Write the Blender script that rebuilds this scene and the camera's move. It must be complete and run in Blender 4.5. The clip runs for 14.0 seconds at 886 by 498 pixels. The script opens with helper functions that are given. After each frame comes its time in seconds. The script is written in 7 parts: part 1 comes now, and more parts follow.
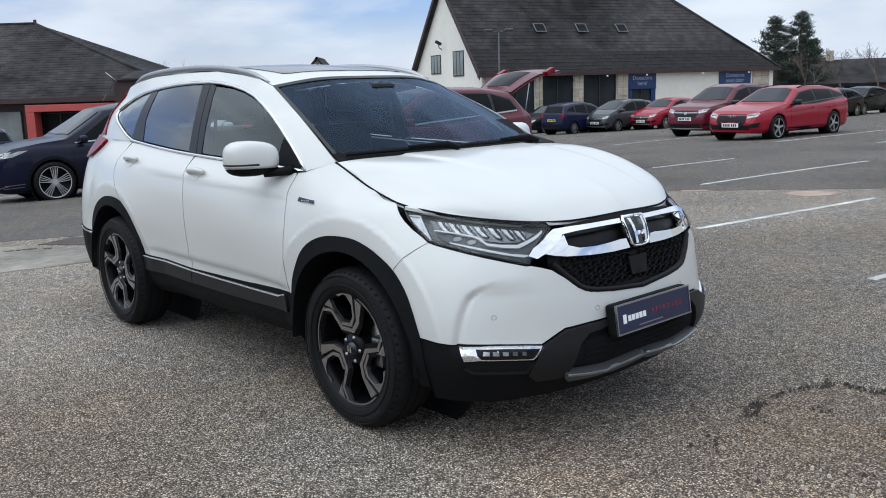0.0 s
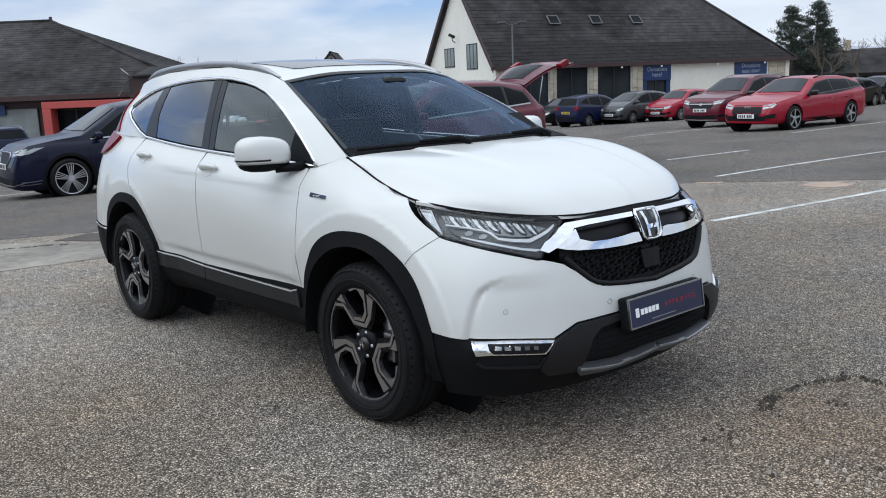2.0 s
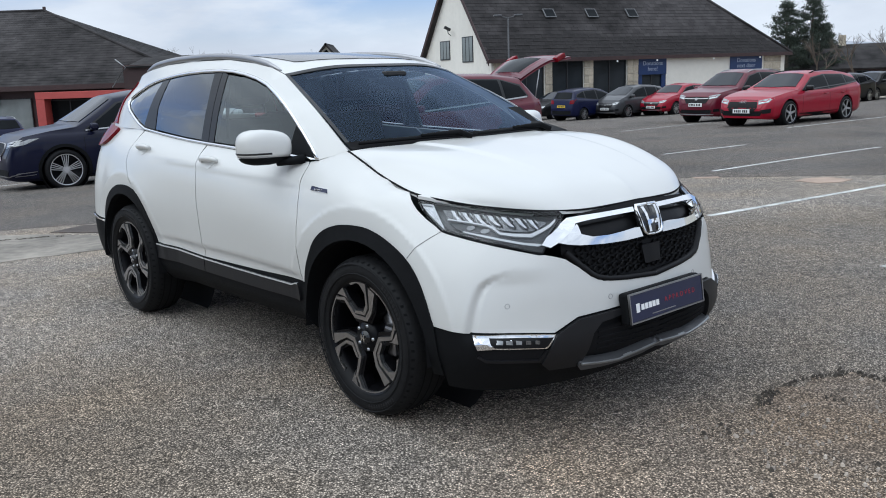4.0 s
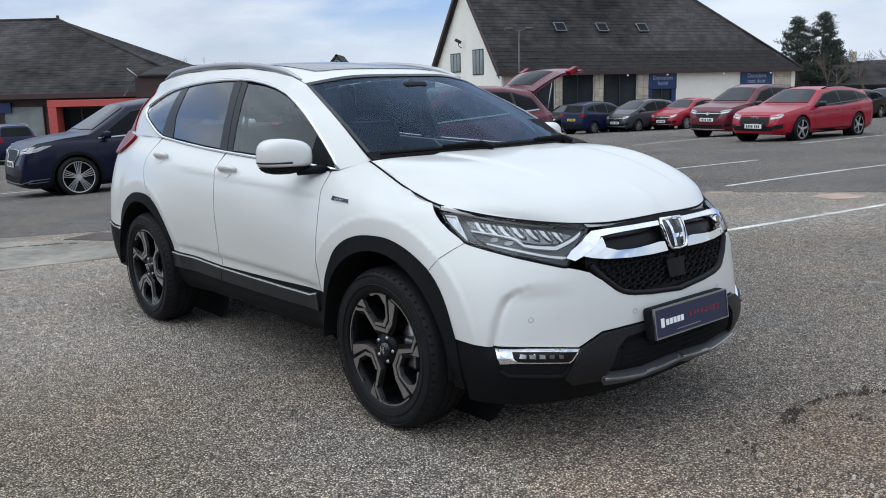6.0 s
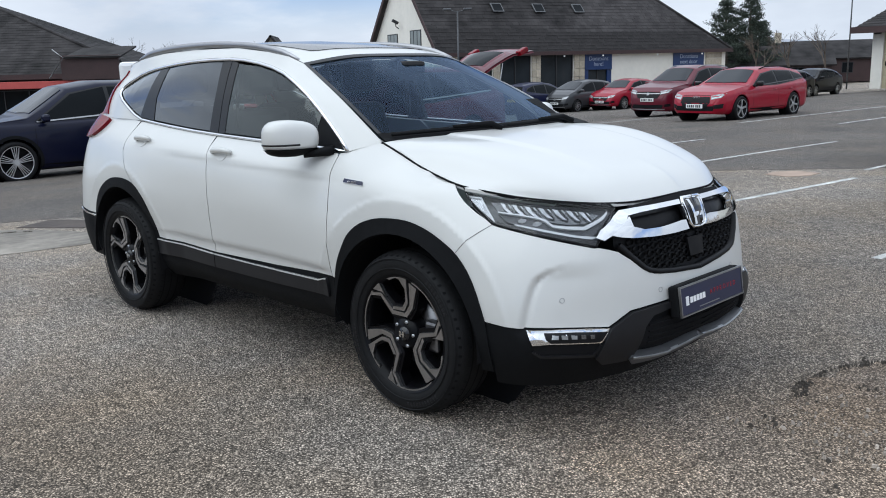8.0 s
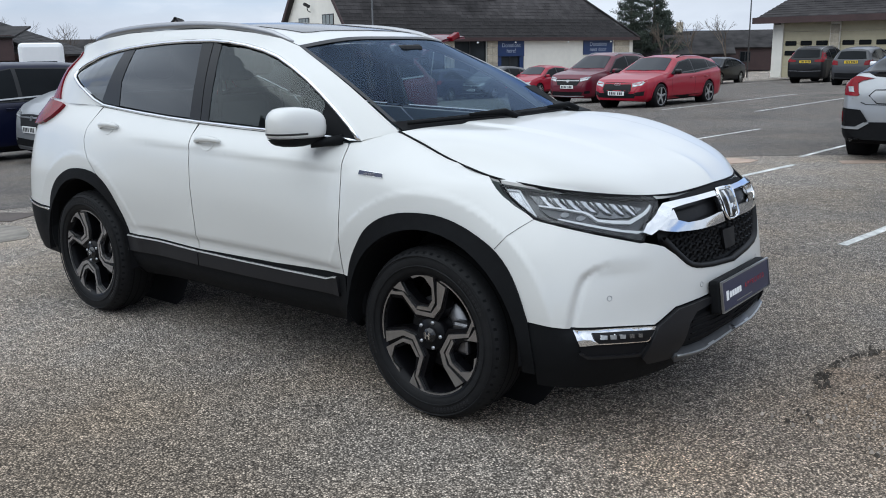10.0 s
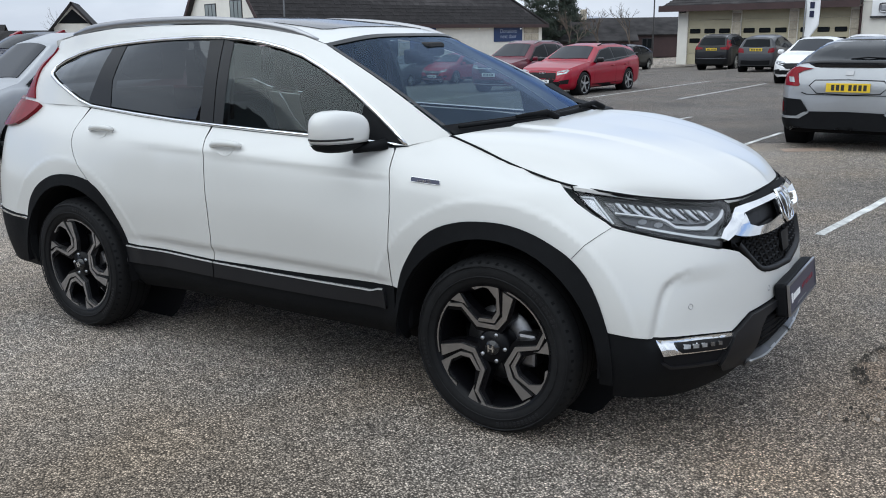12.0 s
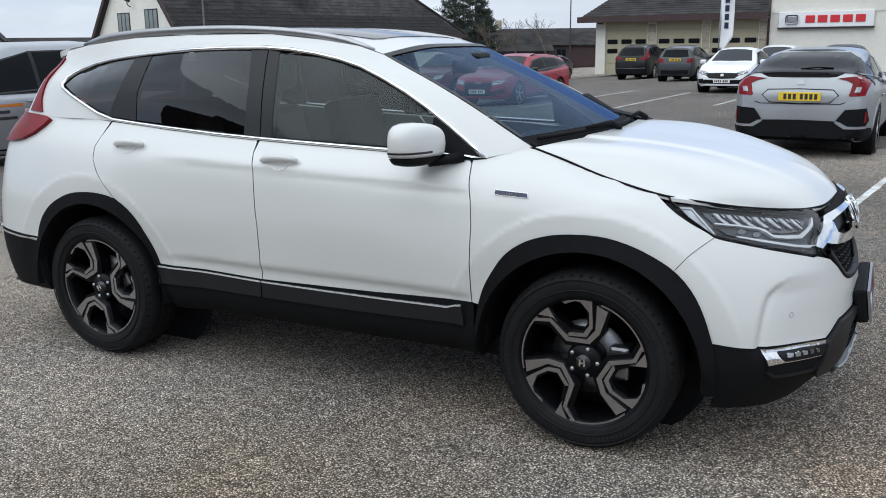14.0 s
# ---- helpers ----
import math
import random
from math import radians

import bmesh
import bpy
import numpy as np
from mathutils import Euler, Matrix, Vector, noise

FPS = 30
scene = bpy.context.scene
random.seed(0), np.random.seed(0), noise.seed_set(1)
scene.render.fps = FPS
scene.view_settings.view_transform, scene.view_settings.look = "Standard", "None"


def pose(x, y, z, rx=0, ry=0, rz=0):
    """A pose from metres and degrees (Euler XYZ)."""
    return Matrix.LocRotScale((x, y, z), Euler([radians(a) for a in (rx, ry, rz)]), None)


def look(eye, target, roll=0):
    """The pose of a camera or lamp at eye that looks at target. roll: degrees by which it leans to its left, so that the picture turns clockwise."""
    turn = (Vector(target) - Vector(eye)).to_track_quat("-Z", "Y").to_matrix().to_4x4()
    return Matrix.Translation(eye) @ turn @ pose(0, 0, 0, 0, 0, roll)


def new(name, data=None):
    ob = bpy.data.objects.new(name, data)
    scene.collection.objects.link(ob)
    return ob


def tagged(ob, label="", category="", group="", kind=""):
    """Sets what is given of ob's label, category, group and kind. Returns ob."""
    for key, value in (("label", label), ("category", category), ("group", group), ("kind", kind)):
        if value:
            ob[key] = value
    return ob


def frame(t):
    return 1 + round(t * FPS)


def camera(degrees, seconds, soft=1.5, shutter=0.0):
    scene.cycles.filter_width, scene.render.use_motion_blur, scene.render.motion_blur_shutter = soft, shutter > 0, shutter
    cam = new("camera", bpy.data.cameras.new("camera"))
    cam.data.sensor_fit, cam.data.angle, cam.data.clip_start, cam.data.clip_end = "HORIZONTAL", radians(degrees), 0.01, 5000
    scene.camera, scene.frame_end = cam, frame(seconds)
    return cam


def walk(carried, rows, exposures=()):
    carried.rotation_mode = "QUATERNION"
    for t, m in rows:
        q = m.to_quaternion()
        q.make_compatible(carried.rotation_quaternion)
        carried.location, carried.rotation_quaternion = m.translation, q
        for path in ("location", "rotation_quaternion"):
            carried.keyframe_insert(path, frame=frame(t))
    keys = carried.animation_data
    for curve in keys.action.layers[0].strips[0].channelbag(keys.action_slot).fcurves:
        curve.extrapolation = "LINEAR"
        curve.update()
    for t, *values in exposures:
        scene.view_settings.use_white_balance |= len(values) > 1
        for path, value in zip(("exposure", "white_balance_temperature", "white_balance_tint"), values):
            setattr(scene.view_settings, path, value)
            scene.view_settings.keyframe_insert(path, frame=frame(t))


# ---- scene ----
cam = camera(54.1, 14.0, soft=1.0)
METRES, EYE, TILT, LEAN, TURN = 2.809, 1.511, 0.0, 0.0, 0.0
ROWS = [
    (0.0, 0.0, 0.0, 0.0, -0.32, -10.41, 1.75),
    (0.5, 0.0255, 0.0163, -0.0016, 0.47, -11.6, 2.59),
    (1.0, 0.0315, 0.0152, 0.0002, 1.08, -11.24, 1.94),
    (1.5, 0.027, 0.013, -0.0018, 1.28, -10.48, 2.01),
    (2.0, 0.0051, 0.002, 0.0011, 0.58, -10.81, 2.25),
    (2.5, -0.0083, -0.0018, 0.0003, 0.27, -11.44, 1.92),
    (5.0, -0.0048, -0.0006, 0.0063, 0.25, -10.74, 1.89),
    (5.5, -0.0245, -0.0036, 0.0035, 0.25, -10.37, 1.65),
    (6.0, -0.0293, 0.0121, 0.002, 0.85, -10.49, 1.31),
    (6.5, -0.0284, 0.0328, -0.0005, 1.8, -10.69, 1.09),
    (7.0, -0.047, 0.0391, -0.0025, 1.27, -11.24, 1.44),
    (7.5, -0.103, 0.0303, 0.0009, -1.01, -11.51, 1.67),
    (10.0, -0.3313, 0.132, 0.0035, -9.6, -12.81, 0.83),
    (10.5, -0.3632, 0.1783, 0.0126, -10.23, -12.68, 1.43),
    (11.0, -0.4102, 0.1962, 0.0162, -11.62, -13.06, 1.38),
    (11.5, -0.4849, 0.2052, 0.0232, -14.11, -13.23, 1.5),
    (12.0, -0.5348, 0.2384, 0.0266, -15.85, -13.76, 0.75),
    (12.5, -0.5721, 0.294, 0.0237, -17.29, -14.0, 0.9),
    (13.0, -0.6236, 0.3153, 0.0306, -18.65, -13.59, 0.66),
    (13.5, -0.7019, 0.314, 0.0298, -20.11, -13.36, 0.7),
    (14.0, -0.7546, 0.3464, 0.0296, -21.55, -13.19, 0.69),
]
walk(cam, [(t, pose(0, 0, EYE, TILT, LEAN, TURN) @ pose(METRES * x, METRES * y, METRES * z, 90 + pitch, roll, yaw)) for t, x, y, z, yaw, pitch, roll in ROWS],
     ((0.0, 0.0, 5930, 2.5), (7.7, 0.0, 5930, 2.5), (14.0, 0.0, 6020, 2.5)))
from mathutils.bvhtree import BVHTree

# ---- daylight: bright broken cloud, veiled sun high behind the camera ----
SUN_AZ, SUN_EL = radians(-115), radians(52)      # azimuth from +y towards +x
world = bpy.data.worlds.new("world")
scene.world = world
world.use_nodes = True
wn, wl = world.node_tree.nodes, world.node_tree.links
sky = wn.new("ShaderNodeTexSky")
sky.sky_type, sky.sun_disc, sky.sun_elevation, sky.sun_rotation = "NISHITA", False, SUN_EL, SUN_AZ
sky.air_density, sky.dust_density, sky.ozone_density = 1.0, 0.6, 1.5
tc = wn.new("ShaderNodeTexCoord")
stretch = wn.new("ShaderNodeMapping")
stretch.inputs["Scale"].default_value = (1.0, 1.0, 3.2)
cloud = wn.new("ShaderNodeTexNoise")
cloud.inputs["Scale"].default_value, cloud.inputs["Detail"].default_value, cloud.inputs["Roughness"].default_value = 2.3, 7, .55
ramp = wn.new("ShaderNodeValToRGB")
ramp.color_ramp.elements[0].position, ramp.color_ramp.elements[1].position = .44, .59
ramp.color_ramp.elements[0].color = (.16, .16, .16, 1)
shade = wn.new("ShaderNodeTexNoise")
shade.inputs["Scale"].default_value, shade.inputs["Detail"].default_value = 4.5, 6
tone = wn.new("ShaderNodeValToRGB")
tone.color_ramp.elements[0].color, tone.color_ramp.elements[1].color = (8.3, 8.4, 9.4, 1), (10.8, 10.8, 11.7, 1)
tone.color_ramp.elements[0].position, tone.color_ramp.elements[1].position = .35, .65
mixs = wn.new("ShaderNodeMix")
mixs.data_type = "RGBA"
wl.new(tc.outputs["Generated"], stretch.inputs["Vector"])
wl.new(stretch.outputs["Vector"], cloud.inputs["Vector"])
wl.new(stretch.outputs["Vector"], shade.inputs["Vector"])
wl.new(cloud.outputs["Fac"], ramp.inputs["Fac"])
wl.new(shade.outputs["Fac"], tone.inputs["Fac"])
# the cloud closes towards the zenith
over, high, cover = wn.new("ShaderNodeSeparateXYZ"), wn.new("ShaderNodeMapRange"), wn.new("ShaderNodeMath")
wl.new(tc.outputs["Generated"], over.inputs["Vector"])
wl.new(over.outputs["Z"], high.inputs["Value"])
high.inputs["From Min"].default_value, high.inputs["From Max"].default_value = .17, .36
cover.operation, cover.use_clamp = "ADD", True
wl.new(ramp.outputs["Color"], cover.inputs[0])
wl.new(high.outputs["Result"], cover.inputs[1])
# and thickens to pale haze low over the horizon
haze, veil = wn.new("ShaderNodeMapRange"), wn.new("ShaderNodeMath")
wl.new(over.outputs["Z"], haze.inputs["Value"])
haze.inputs["From Min"].default_value, haze.inputs["From Max"].default_value = .03, .085
haze.inputs["To Min"].default_value, haze.inputs["To Max"].default_value = .85, 0
veil.operation, veil.use_clamp = "ADD", True
wl.new(cover.outputs[0], veil.inputs[0])
wl.new(haze.outputs["Result"], veil.inputs[1])
wl.new(veil.outputs[0], mixs.inputs["Factor"])
tint = wn.new("ShaderNodeMix")
tint.data_type, tint.blend_type = "RGBA", "MULTIPLY"
tint.inputs["Factor"].default_value = 1
tint.inputs["B"].default_value = (1.15, 1.22, 1.70, 1)
wl.new(sky.outputs["Color"], tint.inputs["A"])
wl.new(tint.outputs["Result"], mixs.inputs["A"])
wl.new(tone.outputs["Color"], mixs.inputs["B"])
# an overcast dome: the zenith is some times brighter than the horizon
sep, lift = wn.new("ShaderNodeSeparateXYZ"), wn.new("ShaderNodeMapRange")
wl.new(tc.outputs["Generated"], sep.inputs["Vector"])
wl.new(sep.outputs["Z"], lift.inputs["Value"])
lift.inputs["From Min"].default_value, lift.inputs["From Max"].default_value = .12, .9
lift.inputs["To Min"].default_value, lift.inputs["To Max"].default_value = 1.0, 1.75
dome = wn.new("ShaderNodeVectorMath")
dome.operation = "SCALE"
wl.new(mixs.outputs["Result"], dome.inputs[0])
wl.new(lift.outputs["Result"], dome.inputs["Scale"])
wl.new(dome.outputs["Vector"], wn["Background"].inputs["Color"])
wn["Background"].inputs["Strength"].default_value = 0.081
sun = new("sun", bpy.data.lights.new("sun", "SUN"))
sun.data.energy, sun.data.angle, sun.data.color = 1.3, radians(75), (1, .98, .95)
sun.matrix_world = look((0, 0, 0), (-math.sin(SUN_AZ) * math.cos(SUN_EL), -math.cos(SUN_AZ) * math.cos(SUN_EL), -math.sin(SUN_EL)))

# ---- materials ----
def mat(name, col, rough=.5, metal=0.0, vary=.12, scale=8.0, bump=0.0, bscale=120.0, coat=0.0, coord="Object", spec=.5, each=0.0, island=False):
    """A plain surface with two scales of tone variation and a fine relief."""
    m = bpy.data.materials.new(name)
    m.use_nodes = True
    n, l = m.node_tree.nodes, m.node_tree.links
    b = n["Principled BSDF"]
    b.inputs["Roughness"].default_value, b.inputs["Metallic"].default_value = rough, metal
    b.inputs["Coat Weight"].default_value, b.inputs["Coat Roughness"].default_value = coat, .08
    b.inputs["Specular IOR Level"].default_value = spec
    t = n.new("ShaderNodeTexCoord")
    big, fine = n.new("ShaderNodeTexNoise"), n.new("ShaderNodeTexNoise")
    big.inputs["Scale"].default_value, big.inputs["Detail"].default_value = scale * .12, 4
    fine.inputs["Scale"].default_value, fine.inputs["Detail"].default_value = scale, 6
    for q in (big, fine):
        l.new(t.outputs[coord], q.inputs["Vector"])
    s = n.new("ShaderNodeMath")
    s.operation = "MULTIPLY_ADD"
    l.new(big.outputs["Fac"], s.inputs[0])
    s.inputs[1].default_value = .6
    half = n.new("ShaderNodeMath")
    half.operation = "MULTIPLY"
    l.new(fine.outputs["Fac"], half.inputs[0])
    half.inputs[1].default_value = .4
    l.new(half.outputs[0], s.inputs[2])
    r = n.new("ShaderNodeValToRGB")
    lo, hi = [c * (1 - vary) for c in col], [min(1, c * (1 + vary)) for c in col]
    r.color_ramp.elements[0].color, r.color_ramp.elements[1].color = (*lo, 1), (*hi, 1)
    r.color_ramp.elements[0].position, r.color_ramp.elements[1].position = .35, .65
    l.new(s.outputs[0], r.inputs["Fac"])
    out = r.outputs["Color"]
    if each:
        info, hsv = n.new("ShaderNodeNewGeometry" if island else "ShaderNodeObjectInfo"), n.new("ShaderNodeHueSaturation")
        rng = n.new("ShaderNodeMapRange")
        rng.inputs["To Min"].default_value, rng.inputs["To Max"].default_value = 1 - each, 1 + each
        l.new(info.outputs["Random Per Island" if island else "Random"], rng.inputs["Value"])
        l.new(rng.outputs["Result"], hsv.inputs["Value"])
        l.new(out, hsv.inputs["Color"])
        out = hsv.outputs["Color"]
    l.new(out, b.inputs["Base Color"])
    if bump:
        g, bp = n.new("ShaderNodeTexNoise"), n.new("ShaderNodeBump")
        g.inputs["Scale"].default_value, g.inputs["Detail"].default_value = bscale, 4
        l.new(t.outputs[coord], g.inputs["Vector"])
        l.new(g.outputs["Fac"], bp.inputs["Height"])
        bp.inputs["Strength"].default_value, bp.inputs["Distance"].default_value = bump, .01
        l.new(bp.outputs["Normal"], b.inputs["Normal"])
    return m


def glass_mat(name, tint, gloss=(1, 1, 1), base=.045, steep=3.2):
    """Thin tinted pane: lets light through, mirrors more towards grazing angles."""
    m = bpy.data.materials.new(name)
    m.use_nodes = True
    n, l = m.node_tree.nodes, m.node_tree.links
    n.remove(n["Principled BSDF"])
    tr, gl, mx, lw = n.new("ShaderNodeBsdfTransparent"), n.new("ShaderNodeBsdfGlossy"), n.new("ShaderNodeMixShader"), n.new("ShaderNodeLayerWeight")
    tr.inputs["Color"].default_value = (*tint, 1)
    gl.inputs["Roughness"].default_value = .01
    gl.inputs["Color"].default_value = (*gloss, 1)
    lw.inputs["Blend"].default_value = .5
    pw, ma = n.new("ShaderNodeMath"), n.new("ShaderNodeMath")
    pw.operation, ma.operation = "POWER", "MULTIPLY_ADD"
    pw.inputs[1].default_value = steep
    ma.inputs[1].default_value, ma.inputs[2].default_value = 1 - base, base
    l.new(lw.outputs["Facing"], pw.inputs[0])
    l.new(pw.outputs[0], ma.inputs[0])
    l.new(ma.outputs[0], mx.inputs["Fac"])
    l.new(tr.outputs["BSDF"], mx.inputs[1])
    l.new(gl.outputs["BSDF"], mx.inputs[2])
    l.new(mx.outputs["Shader"], n["Material Output"].inputs["Surface"])
    return m


M = {}
M["white"] = mat("pearl_white_paint", (.592, .592, .572), .36, 0, .012, 3, coat=.55)
M["gap"] = mat("dark_gap", (.010, .010, .011), .8, spec=.08)
M["clad"] = mat("black_plastic_cladding", (.0085, .009, .010), .6, 0, .15, 30, .08, 900, spec=.07)
M["satin"] = mat("dark_grey_trim", (.012, .012, .0135), .45, 0, .1, 20, spec=.25)
M["lampbase"] = mat("lamp_housing", (.10, .102, .105), .3, .4, .35, 40)
M["lampglass"] = mat("lamp_glass", (.30, .31, .32), .18, .3, .4, 50, coat=.5)
M["skid"] = mat("satin_grey_blade", (.075, .077, .082), .38, .3, .08, 20)
M["drl"] = mat("running_strip", (.62, .63, .64), .3, 0, .04, 30)
M["plate_red"] = mat("dark_red_print", (.30, .015, .03), .5, 0, .05, 20)
M["silver"] = mat("satin_silver", (.36, .36, .37), .34, 1, .05, 30)
M["chrome"] = mat("chrome", (.78, .79, .80), .06, 1, .03, 10)
M["screen"] = glass_mat("screen_pane", (.54, .62, .67), (.26, .345, .49), .028, 4.2)
M["pane"] = glass_mat("clear_pane", (.60, .72, .70), (.9, .95, .95), .03, 3.2)
M["privacy"] = glass_mat("privacy_pane", (.07, .075, .08), (.92, .96, 1), .025, 2.9)
M["lens"] = glass_mat("lamp_lens", (.90, .91, .92), (.6, .6, .6), .03)
M["gloss"] = mat("gloss_black", (.01, .01, .011), .08, 0, .1, 10)
M["tyre"] = mat("tyre_rubber", (.011, .0112, .012), .6, 0, .25, 40, .12, 300, spec=.14)
M["rimdark"] = mat("black_alloy", (.004, .004, .005), .3, 0, .1, 20, spec=.12)
M["mesh"] = mat("grille_mesh", (.006, .006, .007), .5, 0, .1, 20, spec=.2)
M["pillar"] = mat("pillar_film", (.012, .0125, .014), .35, 0, .1, 20, spec=.3)
M["rimcut"] = mat("machined_alloy", (.43, .43, .44), .34, 1, .08, 40)
M["rimsilver"] = mat("bright_alloy", (.66, .66, .67), .34, 1, .08, 40)
M["brightline"] = mat("bright_trim", (.70, .71, .72), .3, .5, .05, 20)
M["inside"] = mat("dark_cabin", (.012, .012, .013), .8, 0, .2, 20)
M["seat"] = mat("cabin_leather", (.02, .019, .0185), .6, 0, .2, 30)
M["tail"] = mat("red_lamp", (.16, .002, .008), .12, 0, .3, 25, coat=.15, spec=.12)
M["amber"] = mat("amber_lens", (.5, .16, .02), .15, 0, .1, 30, coat=1.0)
M["headlamp"] = mat("lamp_reflector", (.15, .153, .157), .25, .8, .45, 40)
M["bright"] = mat("lamp_clear", (.55, .56, .58), .15, .3, .35, 60, coat=.6)
M["plate_y"] = mat("yellow_plate", (.72, .50, .03), .35, 0, .05, 20)
M["plate_w"] = mat("white_plate", (.75, .75, .74), .35, 0, .04, 20)
M["ink"] = mat("black_ink", (.02, .02, .02), .5)
M["navyplate"] = mat("navy_plate", (.012, .016, .05), .3, 0, .1, 20)
M["brake"] = mat("brake_steel", (.22, .22, .23), .4, 1, .2, 50)


def blob(n, l, coord, centre, size, wobble=.5):
    """1 inside a broad uneven area of the ground, 0 outside."""
    mp, wn_, add, ln, out = (n.new("ShaderNode" + k) for k in ("Mapping", "TexNoise", "VectorMath", "VectorMath", "MapRange"))
    mp.vector_type = "TEXTURE"
    mp.inputs["Location"].default_value, mp.inputs["Scale"].default_value = (*centre, 0), (*size, 1)
    wn_.inputs["Scale"].default_value, wn_.inputs["Detail"].default_value = 1.6, 6
    l.new(coord, mp.inputs["Vector"])
    l.new(coord, wn_.inputs["Vector"])
    add.operation, ln.operation = "MULTIPLY_ADD", "LENGTH"
    add.inputs[1].default_value = (wobble, wobble, 0)
    l.new(wn_.outputs["Color"], add.inputs[0])
    l.new(mp.outputs["Vector"], add.inputs[2])
    l.new(add.outputs["Vector"], ln.inputs[0])
    out.interpolation_type = "SMOOTHSTEP"
    out.inputs["From Min"].default_value, out.inputs["From Max"].default_value = .55, 1.45
    out.inputs["To Min"].default_value, out.inputs["To Max"].default_value = 1, 0
    l.new(ln.outputs["Value"], out.inputs["Value"])
    return out.outputs["Result"]


def asphalt_mat(name, dark, light, patchy=.35, grain=75, tone_areas=()):
    m = bpy.data.materials.new(name)
    m.use_nodes = True
    n, l = m.node_tree.nodes, m.node_tree.links
    b = n["Principled BSDF"]
    t = n.new("ShaderNodeTexCoord")
    v1, v2 = n.new("ShaderNodeTexVoronoi"), n.new("ShaderNodeTexVoronoi")
    v1.inputs["Scale"].default_value, v2.inputs["Scale"].default_value = grain, grain * 2
    big, mid = n.new("ShaderNodeTexNoise"), n.new("ShaderNodeTexNoise")
    big.inputs["Scale"].default_value, big.inputs["Detail"].default_value = .45, 6
    mid.inputs["Scale"].default_value, mid.inputs["Detail"].default_value = 14, 8
    for q in (v1, v2, big, mid):
        l.new(t.outputs["Object"], q.inputs["Vector"])
    bw1, bw2 = n.new("ShaderNodeSeparateColor"), n.new("ShaderNodeSeparateColor")
    l.new(v1.outputs["Color"], bw1.inputs["Color"])
    l.new(v2.outputs["Color"], bw2.inputs["Color"])
    avg = n.new("ShaderNodeMix")
    avg.data_type = "FLOAT"
    avg.inputs["Factor"].default_value = .45
    l.new(bw1.outputs["Red"], avg.inputs["A"])
    l.new(bw2.outputs["Red"], avg.inputs["B"])
    r = n.new("ShaderNodeValToRGB")
    e = r.color_ramp.elements
    e[0].position, e[1].position = .10, .86
    e[0].color, e[1].color = (*dark, 1), (*light, 1)
    k = e.new(.55)
    k.color = (*[(a * .72 + c * .28) for a, c in zip(dark, light)], 1)
    l.new(avg.outputs["Result"], r.inputs["Fac"])
    tone = n.new("ShaderNodeMapRange")
    tone.inputs["From Min"].default_value, tone.inputs["From Max"].default_value = .3, .7
    tone.inputs["To Min"].default_value, tone.inputs["To Max"].default_value = 1 - patchy, 1 + patchy
    l.new(big.outputs["Fac"], tone.inputs["Value"])
    tone2 = n.new("ShaderNodeMapRange")
    tone2.inputs["From Min"].default_value, tone2.inputs["From Max"].default_value = .25, .75
    tone2.inputs["To Min"].default_value, tone2.inputs["To Max"].default_value = .72, 1.28
    l.new(mid.outputs["Fac"], tone2.inputs["Value"])
    mul = n.new("ShaderNodeMath")
    mul.operation = "MULTIPLY"
    l.new(tone.outputs["Result"], mul.inputs[0])
    l.new(tone2.outputs["Result"], mul.inputs[1])
    chip = n.new("ShaderNodeMapRange")
    chip.inputs["From Min"].default_value, chip.inputs["From Max"].default_value = .28, .62
    chip.inputs["To Min"].default_value, chip.inputs["To Max"].default_value = 1.22, .30
    l.new(v1.outputs["Distance"], chip.inputs["Value"])
    mul2 = n.new("ShaderNodeMath")
    mul2.operation = "MULTIPLY"
    l.new(mul.outputs[0], mul2.inputs[0])
    l.new(chip.outputs["Result"], mul2.inputs[1])
    mul = mul2
    hs = n.new("ShaderNodeHueSaturation")
    l.new(r.outputs["Color"], hs.inputs["Color"])
    l.new(mul.outputs[0], hs.inputs["Value"])
    # brown silt lies in broad uneven patches
    silt, warm = n.new("ShaderNodeTexNoise"), n.new("ShaderNodeMapRange")
    silt.inputs["Scale"].default_value, silt.inputs["Detail"].default_value = .9, 7
    l.new(t.outputs["Object"], silt.inputs["Vector"])
    l.new(silt.outputs["Fac"], warm.inputs["Value"])
    warm.inputs["From Min"].default_value, warm.inputs["From Max"].default_value = .4, .65
    warm.inputs["To Min"].default_value, warm.inputs["To Max"].default_value = .85, 1.30
    l.new(warm.outputs["Result"], hs.inputs["Saturation"])
    col = hs.outputs["Color"]
    for centre, size, tint_, weight in tone_areas:
        w, mx = n.new("ShaderNodeMath"), n.new("ShaderNodeMix")
        w.operation = "MULTIPLY"
        w.inputs[1].default_value = weight
        l.new(blob(n, l, t.outputs["Object"], centre, size), w.inputs[0])
        mx.data_type, mx.blend_type = "RGBA", "MULTIPLY"
        l.new(w.outputs[0], mx.inputs["Factor"])
        l.new(col, mx.inputs["A"])
        mx.inputs["B"].default_value = (*tint_, 1)
        col = mx.outputs["Result"]
    l.new(col, b.inputs["Base Color"])
    b.inputs["Roughness"].default_value = .88
    b.inputs["Specular IOR Level"].default_value = .2
    bp = n.new("ShaderNodeBump")
    bp.inputs["Strength"].default_value, bp.inputs["Distance"].default_value = 1.0, .009
    inv = n.new("ShaderNodeMath")
    inv.operation = "SUBTRACT"
    inv.inputs[0].default_value = 1
    l.new(v1.outputs["Distance"], inv.inputs[1])
